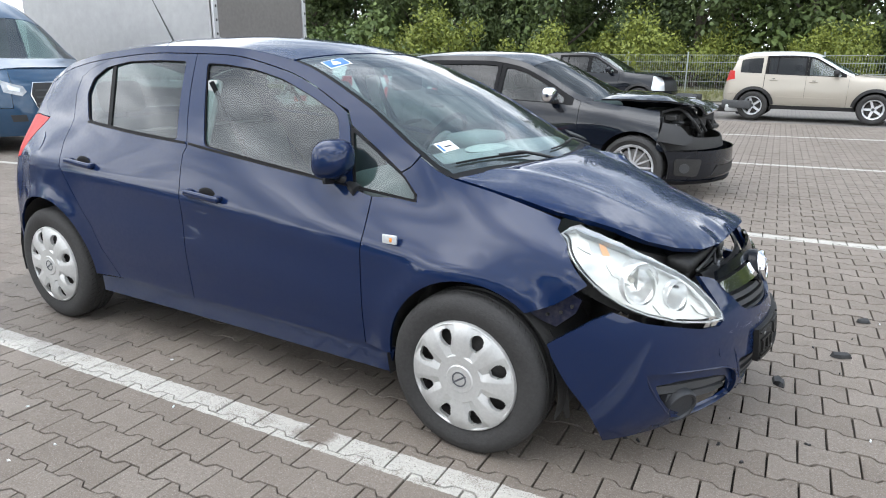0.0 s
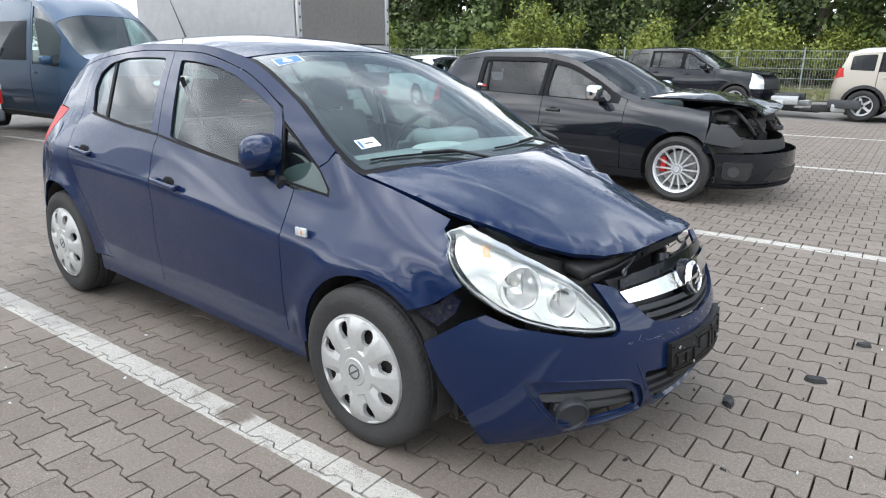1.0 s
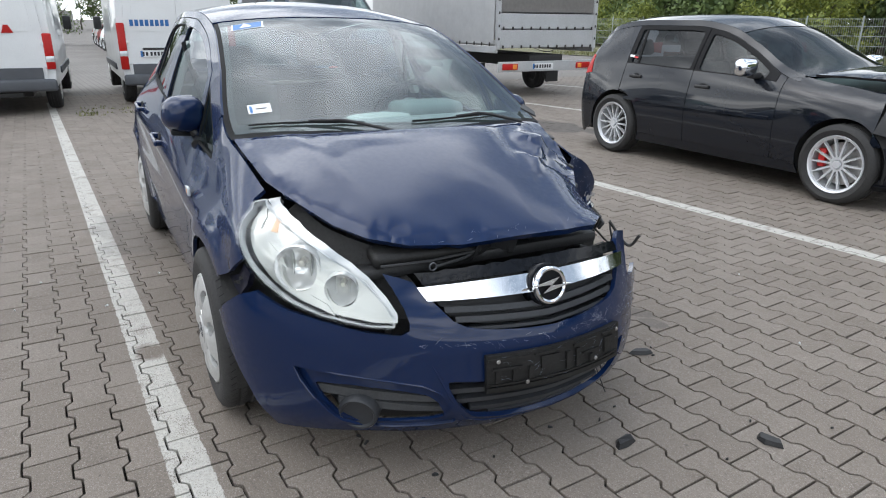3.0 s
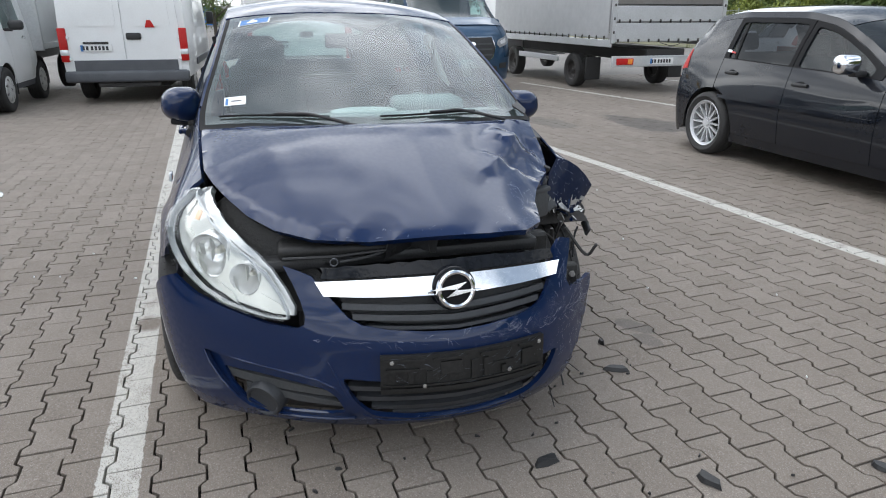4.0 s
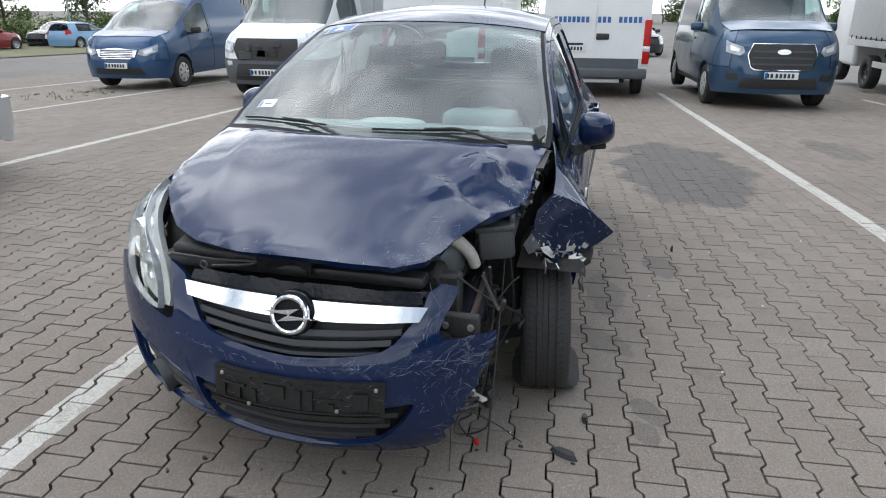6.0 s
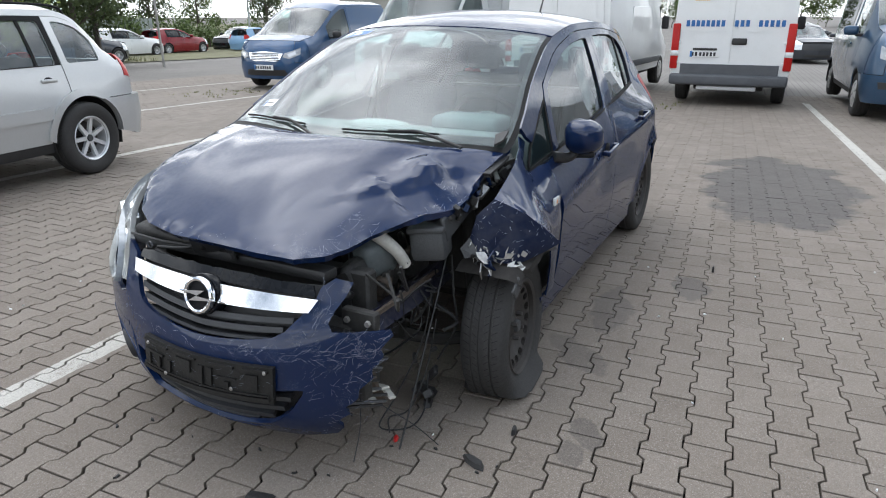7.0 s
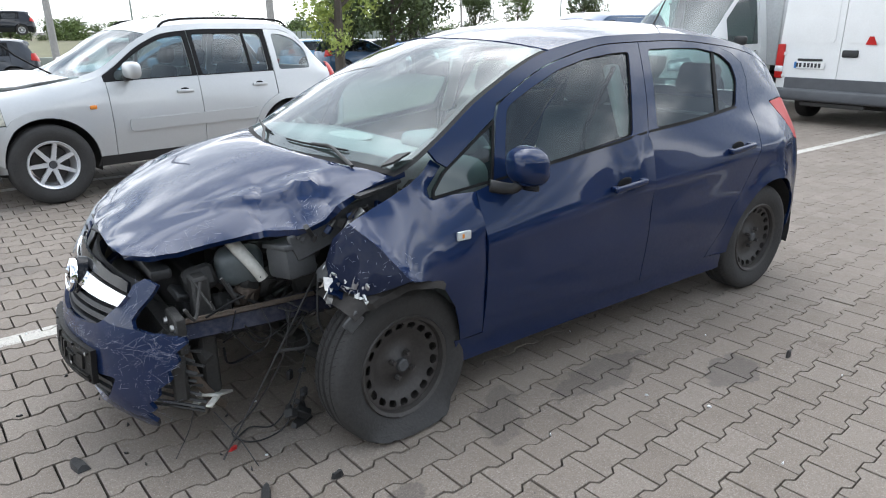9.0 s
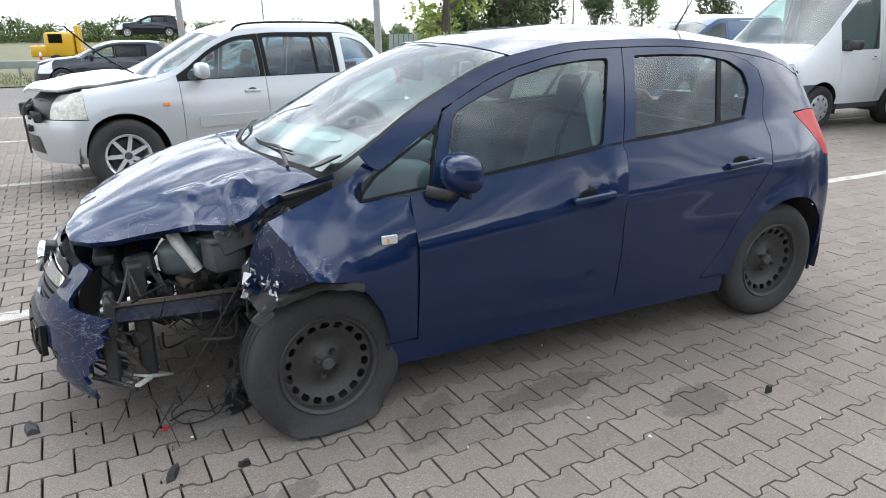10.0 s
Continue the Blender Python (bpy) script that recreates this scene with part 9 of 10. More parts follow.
def box_van(name, label, m, W, H, L, rear, mat=WHITE_PAINT):
    """A panel van seen from behind: x runs from its rear doors at 0 forwards."""
    v = thing(name, label, "van", m)
    secs = [(0.0, 1.0, H), (0.04, 1.006, H + 0.015), (L - 1.9, 1.006, H + 0.02), (L - 1.5, 1.0, H - 0.10), (L - 0.95, 0.97, 1.35), (L - 0.3, 0.93, 1.15), (L, 0.85, 0.95)]
    verts, faces = [], []
    n = 0
    for x, k, h in secs:
        hw_, z0 = W / 2 * k, 0.42
        prof = [(hw_ * 0.97, z0), (hw_, min(0.8, h * 0.6)), (hw_ * 0.995, min(1.2, h * 0.75)), (hw_ - 0.035, h * 0.80), (hw_ - 0.075, h * 0.92), (hw_ - 0.13, h * 0.975), (hw_ - 0.26, h), (0, h + 0.03)]
        ring = prof + [(-y, z) for y, z in prof[-2::-1]]
        n = len(ring)
        verts += [(x, y, z) for y, z in ring]
    for j in range(len(secs) - 1):
        faces += [(j * n + k, j * n + k + 1, (j + 1) * n + k + 1, (j + 1) * n + k) for k in range(n - 1)]
        faces.append((j * n + n - 1, j * n, (j + 1) * n, (j + 1) * n + n - 1))
    faces.append(tuple(range((len(secs) - 1) * n, len(secs) * n)))
    faces.append(tuple(range(n))[::-1])
    link_mesh("body", verts, faces, mat, v, "", 30)
    hw_ = W / 2
    for s in (-1, 1):
        d_out = [(s * 0.006, 0.55), (s * (hw_ - 0.13), 0.55), (s * (hw_ - 0.10), 1.2), (s * (hw_ - 0.16), H * 0.80), (s * (hw_ - 0.22), H - 0.10), (s * 0.006, H - 0.04)]
        vv, ff = fill(d_out, 0.3)
        p = np.stack([np.full(len(vv), -0.022), vv[:, 0], vv[:, 1]], 1)
        door_ = shell("rear_door", p, ff, mat, v, "", 0.03, (1, 0, 1))
        inner = inset(d_out, 0.09)
        inner = [q for q in inner]
        inner[0] = (s * 0.10, 1.20)
        inner[1] = (s * (hw_ - 0.22), 1.20)
        vv, ff = fill(rounded([(s * 0.10, 1.28), (s * (hw_ - 0.24), 1.28), (s * (hw_ - 0.30), H - 0.24), (s * 0.10, H - 0.2)], 0.06, 3), 0.3)
        shell("door_panel", np.stack([np.full(len(vv), -0.030), vv[:, 0], vv[:, 1]], 1), ff, mat, door_, "", 0.012, (1, 0, 1))
        for zz in (0.75, 1.1, H - 0.4):
            part("hinge", box_bm((0.03, 0.09, 0.05), (-0.03, s * (hw_ - 0.11), zz), 0.008, 1), mat, v)
        part("tail_lamp", box_bm((0.07, 0.13, rear["lamp_h"]), (-0.02, s * (hw_ - 0.055), rear["lamp_z"]), 0.02, 2), RED_LENS, v, "tall red tail lamp")
        part("lamp_clear", box_bm((0.075, 0.132, 0.10), (-0.022, s * (hw_ - 0.055), rear["lamp_z"] - 0.12), 0.015, 2), WHITE_LENS, v)
        for x, R in ((0.95, 0.335), (L - 0.95, 0.335)):
            wheel(v, x, s * (hw_ - 0.14), R, s, R, "cap", 0.22, 0.20)
        part("side_moulding", box_bm((L - 2.6, 0.03, 0.12), (L / 2, s * (hw_ + 0.004), 0.62), 0.01, 1), GREY_PLASTIC, v)
        part("side_panel", box_bm((1.5, 0.02, 0.75), (L * 0.42, s * (hw_ - 0.01), 1.35), 0.008, 1), mat, v, "pressed side panel")
        part("cab_window", box_bm((0.75, 0.03, 0.48), (L - 1.75, s * (hw_ - 0.04), 1.52), 0.02, 2, None), GLASS_DARK, v, "cab window")
        part("mirror", box_bm((0.12, 0.16, 0.28), (L - 1.42, s * (hw_ + 0.10), 1.40), 0.04, 2), PLASTIC, v)
    part("rear_bumper", box_bm((0.13, W - 0.02, 0.19), (-0.055, 0, 0.46), 0.045, 3), GREY_PLASTIC, v, "dark grey rear bumper step")
    part("door_foot", box_bm((0.02, W * 0.82, 0.18), (-0.035, 0, 0.64), 0.006, 1), GREY_PLASTIC, v)
    part("tow_bar", box_bm((0.08, W * 0.5, 0.07), (-0.02, 0, 0.32), 0.01, 1), rear.get("tow", DARK), v)
    part("underbody", box_bm((L - 0.8, W * 0.6, 0.3), (L / 2, 0, 0.40), 0.02, 1), DARK, v)
    part("door_handle", box_bm((0.03, 0.24, 0.11), (-0.036, rear["handle"], 1.12), 0.02, 2), PLASTIC, v)
    part("plate_light", box_bm((0.03, 0.40, 0.035), (-0.036, rear["plate"], rear["plate_z"] + 0.085), 0.008, 1), PLASTIC, v)
    plate(v, -0.038, rear["plate"], rear["plate_z"], 0.50, 0.112, 0, -1)
    return v


iv = box_van("panel_van", "white high-roof panel van with blue lettering on its doors", pose(-10.95, 0.55, float(fall(-11, 0.5)), 0, 0, 181), 1.98, 2.55, 5.4, dict(lamp_h=0.78, lamp_z=1.03, handle=-0.13, plate=0.42, plate_z=0.90, tow=ALU))
# lettering of the firm as plain blue marks, one block a letter
for x0, n, step in ((-0.78, 8, 0.083), (0.02, 3, 0.088), (0.40, 5, 0.088)):
    for k in range(n):
        part("lettering", box_bm((0.006, 0.058, 0.105), (-0.0335, -(x0 + k * step + 0.03), 1.42), 0.0, 1), LETTER_BLUE, iv)
part("warning_sign", box_bm((0.008, 0.24, 0.34), (-0.036, 0.55, 1.97), 0.0, 1), YELLOW_SIGN, iv, "yellow warning sign")
for zz in (1.86, 1.90):
    part("sign_bar", box_bm((0.010, 0.18, 0.015), (-0.037, 0.55, zz), 0.0, 1), INK, iv)
link_mesh("sign_triangle", [(-0.043, 0.63, 1.96), (-0.043, 0.47, 1.96), (-0.043, 0.55, 2.10), (-0.041, 0.63, 1.96), (-0.041, 0.47, 1.96), (-0.041, 0.55, 2.10)], [(0, 1, 2), (5, 4, 3), (0, 3, 4, 1), (1, 4, 5, 2), (2, 5, 3, 0)], INK, iv)
ma = box_van("panel_van", "white panel van with grey bumper seen from its rear doors", pose(-10.35, -2.45, float(fall(-10.4, -2.3)), 0, 0, 178), 2.02, 2.45, 5.5, dict(lamp_h=0.55, lamp_z=0.98, handle=-0.16, plate=0.45, plate_z=0.93))
link_mesh("side_marker", [(-0.04, -0.52, 1.26), (-0.04, -0.36, 1.26), (-0.04, -0.40, 1.38), (-0.04, -0.46, 1.38), (-0.03, -0.52, 1.26), (-0.03, -0.36, 1.26), (-0.03, -0.40, 1.38), (-0.03, -0.46, 1.38)], [(0, 1, 2, 3), (7, 6, 5, 4), (0, 4, 5, 1), (1, 5, 6, 2), (2, 6, 7, 3), (3, 7, 4, 0)], RED_LENS, ma, "red marker")

# tarpaulin truck
TZ = float(fall(-10, 7))
tk = thing("tarpaulin_truck", "truck with grey tarpaulin body and aluminium dropsides", "truck", pose(-9.1, 7.36, TZ, 0, 0, 181))
L, W, ZB, ZT = 6.0, 2.48, 0.95, 3.25
rows = 26
sv, sf = [], []
for i in range(rows + 1):
    x = 0.06 + (L - 0.1) * i / rows
    for j in range(9):
        z = ZB + 0.10 + (ZT - ZB - 0.12) * j / 8
        sag = 0.018 * noise.noise(Vector((x * 1.1, z * 0.9, 1.0))) - 0.012 * abs(math.sin(math.pi * x / 1.0)) * math.sin(math.pi * j / 8)
        sv.append((x, 0, z, sag))
for s in (-1, 1):
    vv = [(x, s * (W / 2 + 0.012 + g_), z) for x, _, z, g_ in sv]
    ff = [(i * 9 + j, (i + 1) * 9 + j, (i + 1) * 9 + j + 1, i * 9 + j + 1) for i in range(rows) for j in range(8)]
    link_mesh("side_tarpaulin", vv, ff if s < 0 else [f[::-1] for f in ff], TARP_GREY, tk, "grey side tarpaulin", 60)
    part("side_frame", box_bm((L, 0.06, 0.14), (L / 2, s * (W / 2 - 0.02), ZB), 0.01, 1), ALU, tk)
    for k in range(20):
        part("tarp_hook", box_bm((0.03, 0.02, 0.07), (0.2 + k * 0.29, s * (W / 2 + 0.022), ZB + 0.10), 0.004, 1), STEEL, tk)
    part("rear_post", box_bm((0.07, 0.10, ZT - ZB), (0.0, s * (W / 2 - 0.04), (ZT + ZB) / 2), 0.012, 1), ALU, tk, "aluminium corner post")
    for k in range(9):
        part("post_eye", box_bm((0.02, 0.03, 0.05), (-0.04, s * (W / 2 - 0.04), ZB + 0.2 + k * 0.24), 0.006, 1), STEEL, tk)
    part("tail_lamp", box_bm((0.05, 0.36, 0.12), (-0.05, s * 0.92, 0.62), 0.015, 2), RED_LENS, tk, "red and amber tail lamp")
    part("amber_lamp", box_bm((0.052, 0.12, 0.11), (-0.051, s * 0.82, 0.62), 0.015, 2), AMBER, tk)
    part("mudguard", box_bm((0.03, 0.34, 0.45), (1.05, s * 0.98, 0.42), 0.008, 1), PLASTIC, tk)
    for x in (1.75, 5.0):
        wheel(tk, x, s * 1.0, 0.35, s, 0.35, "steel", 0.24, 0.21)
    part("under_guard", box_bm((2.2, 0.03, 0.12), (3.4, s * 1.15, 0.55), 0.01, 1), ALU, tk)
part("roof_tarpaulin", box_bm((L, W, 0.06), (L / 2, 0, ZT), 0.02, 2), TARP_GREY, tk)
part("rear_tarpaulin", box_bm((0.02, W - 0.18, ZT - ZB - 0.75), (0.01, 0, ZB + 0.70 + (ZT - ZB - 0.75) / 2), 0.004, 1), TARP_BROWN, tk, "brown grey rear tarpaulin")
part("tail_board", box_bm((0.04, W - 0.16, 0.34), (-0.01, 0, ZB + 0.20), 0.01, 1), ALU, tk, "aluminium tail board")
part("tail_board", box_bm((0.04, W - 0.16, 0.28), (-0.012, 0, ZB + 0.53), 0.01, 1), ALU, tk, "aluminium tail board")
for k in range(11):
    for zz in (ZB + 0.40, ZB + 0.05):
        part("tarp_hook", box_bm((0.03, 0.03, 0.06), (-0.04, -1.1 + k * 0.22, zz), 0.004, 1), STEEL, tk)
part("light_bar", box_bm((0.05, W - 0.1, 0.20), (-0.02, 0, 0.62), 0.01, 1), ALU, tk, "grey light bar")
plate(tk, -0.055, 0.12, 0.62, 0.52, 0.114, 0, -1)
part("chassis", box_bm((L, 0.85, 0.24), (L / 2, 0, 0.72), 0.02, 1), DARK, tk)
part("cab", box_bm((1.7, 2.1, 1.9), (L + 0.9, 0, 1.35), 0.12, 3), WHITE_PAINT, tk, "white cab")
for x in (L + 1.2,):
    for s in (-1, 1):
        wheel(tk, x, s * 0.92, 0.35, s, 0.35, "steel", 0.24, 0.21)
tube("hanging_rope", [(1.2, -1.28, 1.7), (1.0, -1.30, 1.2), (1.6, -1.30, 0.82), (2.6, -1.30, 0.95)], 0.008, STEEL, tk, "", 6, 5)


# ---- beyond the yard ----
def leaf_mat(name, lo, hi):
    m = Nodes(name)
    r = m.add("ShaderNodeNewGeometry").outputs["Random Per Island"]
    o = m.add("ShaderNodeObjectInfo").outputs["Random"]
    s = m.t.nodes.new("ShaderNodeMath")
    s.operation = "MULTIPLY_ADD"
    m.link(o, s.inputs[0])
    s.inputs[1].default_value = 0.35
    m.link(r, s.inputs[2])
    return m.set(Base_Color=m.ramp(s.outputs[0], [(0.05, lo), (0.9, hi)]), Roughness=0.6, Specular_IOR_Level=0.3)


LEAF_DARK = leaf_mat("dark_leaves", (0.026, 0.044, 0.016), (0.085, 0.115, 0.042))
LEAF_MID = leaf_mat("green_leaves", (0.045, 0.075, 0.022), (0.12, 0.165, 0.050))
LEAF_YELLOW = leaf_mat("yellow_green_leaves", (0.085, 0.110, 0.020), (0.21, 0.24, 0.045))
BARK = plain_mat("bark", (0.075, 0.062, 0.050), 0.9, 0, 0.4, 8, 0.5)
GRASS = leaf_mat("grass_blades", (0.070, 0.085, 0.028), (0.20, 0.20, 0.085))
EARTH = plain_mat("grassy_earth", (0.13, 0.125, 0.065), 0.95, 0, 0.4, 4, 0.4)


def crown_mesh(name, seed, w, h, base, count, leaf, mat, blobs=14):
    """Leaves scattered over a cluster of boughs: an uneven crown with gaps."""
    rg = np.random.default_rng(seed)
    cs = np.stack([rg.normal(0, w * 0.30, blobs), rg.normal(0, w * 0.30, blobs), base + h * rg.beta(1.5, 1.5, blobs)], 1)
    taper = 1.1 - 0.65 * np.clip((cs[:, 2] - base) / h, 0, 1)
    cs[:, :2] *= taper[:, None]
    rad = rg.uniform(0.16, 0.30, blobs) * w
    pick = rg.integers(0, blobs, count)
    d = rg.normal(0, 1, (count, 3))
    d /= np.linalg.norm(d, axis=1)[:, None]
    pos = cs[pick] + d * (rad[pick] * rg.uniform(0.55, 1.08, count))[:, None]
    pos[:, 2] = np.maximum(pos[:, 2], 0.15)
    a = rg.normal(0, 1, (count, 3))
    a /= np.linalg.norm(a, axis=1)[:, None]
    b = np.cross(a, d)
    b /= np.maximum(np.linalg.norm(b, axis=1), 1e-6)[:, None]
    s = leaf * rg.uniform(0.6, 1.4, count)[:, None]
    q = np.stack([pos - a * s, pos + b * s * 0.55, pos + a * s, pos - b * s * 0.55], 1).reshape(-1, 3)
    me = bpy.data.meshes.new(name)
    me.from_pydata([tuple(map(float, p)) for p in q], [], [(4 * i, 4 * i + 1, 4 * i + 2, 4 * i + 3) for i in range(count)])
    me.materials.append(mat)
    return me


def trunk_mesh(seed, h, r):
    rg = random.Random(seed)
    v, f = [], []
    def add(pts, rad):
        o = len(v)
        a, b = tube_data(pts, rad, 7)
        v.extend(a)
        f.extend([tuple(i + o for i in q) for q in b])
    top = Vector((rg.uniform(-0.3, 0.3), rg.uniform(-0.3, 0.3), h * 0.8))
    add([(0, 0, -0.4), (0.04, 0.02, h * 0.25), tuple(top * 0.6), tuple(top)], [r * 1.3, r, r * 0.6, r * 0.2])
    for k in range(6):
        z = h * (0.25 + 0.08 * k)
        a = rg.uniform(0, 6.28)
        l = h * rg.uniform(0.16, 0.3)
        add([(0, 0, z), (l * 0.5 * math.cos(a), l * 0.5 * math.sin(a), z + l * 0.4), (l * math.cos(a), l * math.sin(a), z + l * 0.9)], [r * 0.45, r * 0.3, r * 0.08])
    me = bpy.data.meshes.new("trunk")
    me.from_pydata([tuple(p) for p in v], [], f)
    me.materials.append(BARK)
    return me


def tree(x, y, crown, trunk, s, turn, label, cat="tree"):
    t = thing("tree" if cat == "tree" else "bush", label, cat, pose(x, y, float(fall(x, y)) - 0.02, 0, 0, turn) @ Matrix.Diagonal((s, s, s, 1)), "trees beyond the fence" if cat == "tree" else "bushes beyond the fence")
    c = new("crown", crown)
    c.parent = t
    k = new("trunk", trunk)
    k.parent = t
    return t


dark_crowns = [crown_mesh("crown", 40 + i, 4.6, 7.0, 1.6, 5200, 0.13, LEAF_DARK, 22) for i in range(3)]
mid_crowns = [crown_mesh("crown", 50 + i, 4.4, 6.0, 1.3, 4600, 0.12, LEAF_MID, 20) for i in range(3)]
bush_crowns = [crown_mesh("crown", 60 + i, 3.0, 2.6, 0.2, 4500, 0.07, LEAF_YELLOW, 16) for i in range(3)]
low_crowns = [crown_mesh("crown", 70 + i, 3.0, 1.7, 0.1, 2200, 0.10, LEAF_MID, 14) for i in range(2)]
big_trunks = [trunk_mesh(80 + i, 8.0, 0.17) for i in range(2)]
small_trunk = trunk_mesh(90, 2.2, 0.05)
tr = random.Random(3)
for i in range(34):
    x = -46 + i * 2.65 + tr.uniform(-0.8, 0.8)
    y = 34 + tr.uniform(-1.5, 4.5) + (0.15 * abs(x + 10) if x < -20 else 0)
    if tr.random() < 0.66:
        tree(x, y + 1.5, tr.choice(dark_crowns), big_trunks[i % 2], tr.uniform(0.95, 1.35), tr.uniform(0, 360), "tall dark green tree with dense uneven crown")
    else:
        tree(x, y, tr.choice(mid_crowns), big_trunks[i % 2], tr.uniform(0.8, 1.1), tr.uniform(0, 360), "green tree with open airy crown")
    if i % 2 == 0 or tr.random() < 0.4:
        tree(x + tr.uniform(-1, 1), y - 3.2, tr.choice(bush_crowns), small_trunk, tr.uniform(0.9, 1.5), tr.uniform(0, 360), "yellow-green leafy bush behind the fence", "bush")
for i in range(22):
    tree(-44 + i * 4.2, 42 + tr.uniform(-1, 2), tr.choice(dark_crowns), big_trunks[0], tr.uniform(1.1, 1.5), tr.uniform(0, 360), "tall dark green tree with dense uneven crown")
for i in range(40):
    tree(-46 + i * 2.4 + tr.uniform(-0.6, 0.6), 37.5 + tr.uniform(-1, 1), low_crowns[i % 2], small_trunk, tr.uniform(1.5, 2.3), tr.uniform(0, 360), "dense green undergrowth between the trees", "bush")
# scattered trees and hedges on the open side
# base colour raised to stand in for daylight coming through the leaves
LEAF_LIGHT = leaf_mat("sunlit_yellow_leaves", (0.16, 0.22, 0.05), (0.36, 0.42, 0.11))
bright_crown = crown_mesh("crown", 77, 2.1, 5.4, 0.9, 3600, 0.085, LEAF_LIGHT, 22)
tree(-9.9, -18.5, bright_crown, big_trunks[0], 0.9, 40, "slim yellow-green tree beside the parked cars")
for x, y, k, s in ((-13.6, -21.0, 0, 0.72), (-15.4, -22.4, 1, 0.66), (-12.4, -22.2, 2, 0.60)):
    tree(x, y, dark_crowns[k], big_trunks[1], s, x * 31, "leafy dark green tree at the edge of the yard")
for i in range(12):
    tree(-11.0 - i * 1.6, -37.5 + tr.uniform(-0.8, 0.8), low_crowns[i % 2], small_trunk, tr.uniform(0.9, 1.3), tr.uniform(0, 360), "low green hedge bush", "bush")
for x, y, k, s in ((-24, -46, 1, 0.6), (-28, -46, 0, 0.6), (-31, -44, 1, 0.7), (-36, -44, 0, 0.7), (-40, -43, 1, 0.75), (-46, -41, 0, 0.8), (-52, -2.5, 1, 0.7)):
    tree(x, y, (dark_crowns if k == 0 else mid_crowns)[int(abs(x)) % 3], big_trunks[0], s, x * 31, "leafy green tree at the edge of the yard")
for i in range(26):
    x = -60 + i * 2.6
    if x > -9:
        continue
    tree(x, -33.5 - 0.05 * abs(x) + tr.uniform(-0.6, 0.6) - (4 if x > -16 else 0), tr.choice(low_crowns), small_trunk, tr.uniform(0.7, 1.1), tr.uniform(0, 360), "low green hedge bush", "bush")
for i in range(70):
    tree(-110 + i * 3.4 + tr.uniform(-1, 1), -175 + tr.uniform(-8, 8), (low_crowns + mid_crowns)[i % 5 if i % 7 == 0 else i % 2], big_trunks[0] if i % 7 == 0 else small_trunk, tr.uniform(0.7, 0.9) if i % 7 == 0 else tr.uniform(1.9, 2.9), tr.uniform(0, 360), "distant dark green trees on the horizon", "bush")

# grass verges
for nm, x0, x1, y0, y1 in (("verge_north", -60.0, 60.0, 22.5, 60.0), ("verge_south", -160.0, 220.0, -420.0, -24.0)):
    nx, ny = 40, 12
    v = [(x0 + (x1 - x0) * i / nx, y0 + (y1 - y0) * j / ny, float(fall(x0 + (x1 - x0) * i / nx, y0 + (y1 - y0) * j / ny)) + 0.012 + 0.05 * tr.random() * (0 < j < ny)) for j in range(ny + 1) for i in range(nx + 1)]
    ob = link_mesh(nm, v, [(j * (nx + 1) + i, j * (nx + 1) + i + 1, (j + 1) * (nx + 1) + i + 1, (j + 1) * (nx + 1) + i) for j in range(ny) for i in range(nx)], EARTH)
    tagged(ob, "rough dry grass verge beside the yard", "ground", kind="structure")


def tufts(name, label, boxes, count, h, mat, seed):
    rg = np.random.default_rng(seed)
    vs, fs = [], []
    for x0, x1, y0, y1 in boxes:
        for _ in range(count):
            x, y = rg.uniform(x0, x1), rg.uniform(y0, y1)
            z = float(fall(x, y))
            for k in range(5):
                a = rg.uniform(0, 6.28)
                l = h * rg.uniform(0.5, 1.3)
                dx, dy = 0.35 * l * math.cos(a), 0.35 * l * math.sin(a)
                px, py = x + rg.normal(0, 0.04), y + rg.normal(0, 0.04)
                o = len(vs)
                vs += [(px - 0.012 * math.sin(a), py + 0.012 * math.cos(a), z), (px + 0.012 * math.sin(a), py - 0.012 * math.cos(a), z), (px + dx, py + dy, z + l)]
                fs.append((o, o + 1, o + 2))
    ob = link_mesh(name, vs, fs, mat)
    return tagged(ob, label, "grass", kind="stuff")


tufts("verge_grass", "tall dry grass along the fence", [(-30, 30, 22.5, 28.5)], 3600, 0.30, GRASS, 5)
tufts("field_grass", "rough grass at the far edge of the yard", [(-20, 14, -33, -24.2)], 2600, 0.22, GRASS, 6)
tufts("yard_weeds", "small weeds growing from the paving joints", [(-11.3, -9.6, -1.2, -0.2), (-10.2, -7.6, -10.2, -8.8)], 34, 0.04, GRASS, 7)

# wire fence
fence = thing("wire_fence", "green-grey welded wire fence on steel posts", "fence", pose(0, 28.6, 0))
for k in range(-14, 15):
    part("post", box_bm((0.06, 0.06, 1.75), (k * 2.6, 0, 0.86), 0.008, 1), GALV, fence)
for zz in (0.12, 0.5, 0.9, 1.3, 1.6):
    part("rail_wire", box_bm((75.0, 0.022, 0.022), (0, 0.04, zz), 0.0, 1), GALV, fence)
wv, wf = [], []
for k in range(-370, 371):
    x = k * 0.1
    o = len(wv)
    wv += [(x - 0.006, 0.04, 0.05), (x + 0.006, 0.04, 0.05), (x + 0.006, 0.04, 1.62), (x - 0.006, 0.04, 1.62)]
    wf.append((o, o + 1, o + 2, o + 3))
tagged(link_mesh("wire_mesh", wv, wf, GALV, fence), kind="stuff")
fence2 = thing("board_fence", "weathered grey slatted fence behind parked cars", "fence", pose(-21, -34.4, float(fall(-21, -34)), 0, 0, 0))
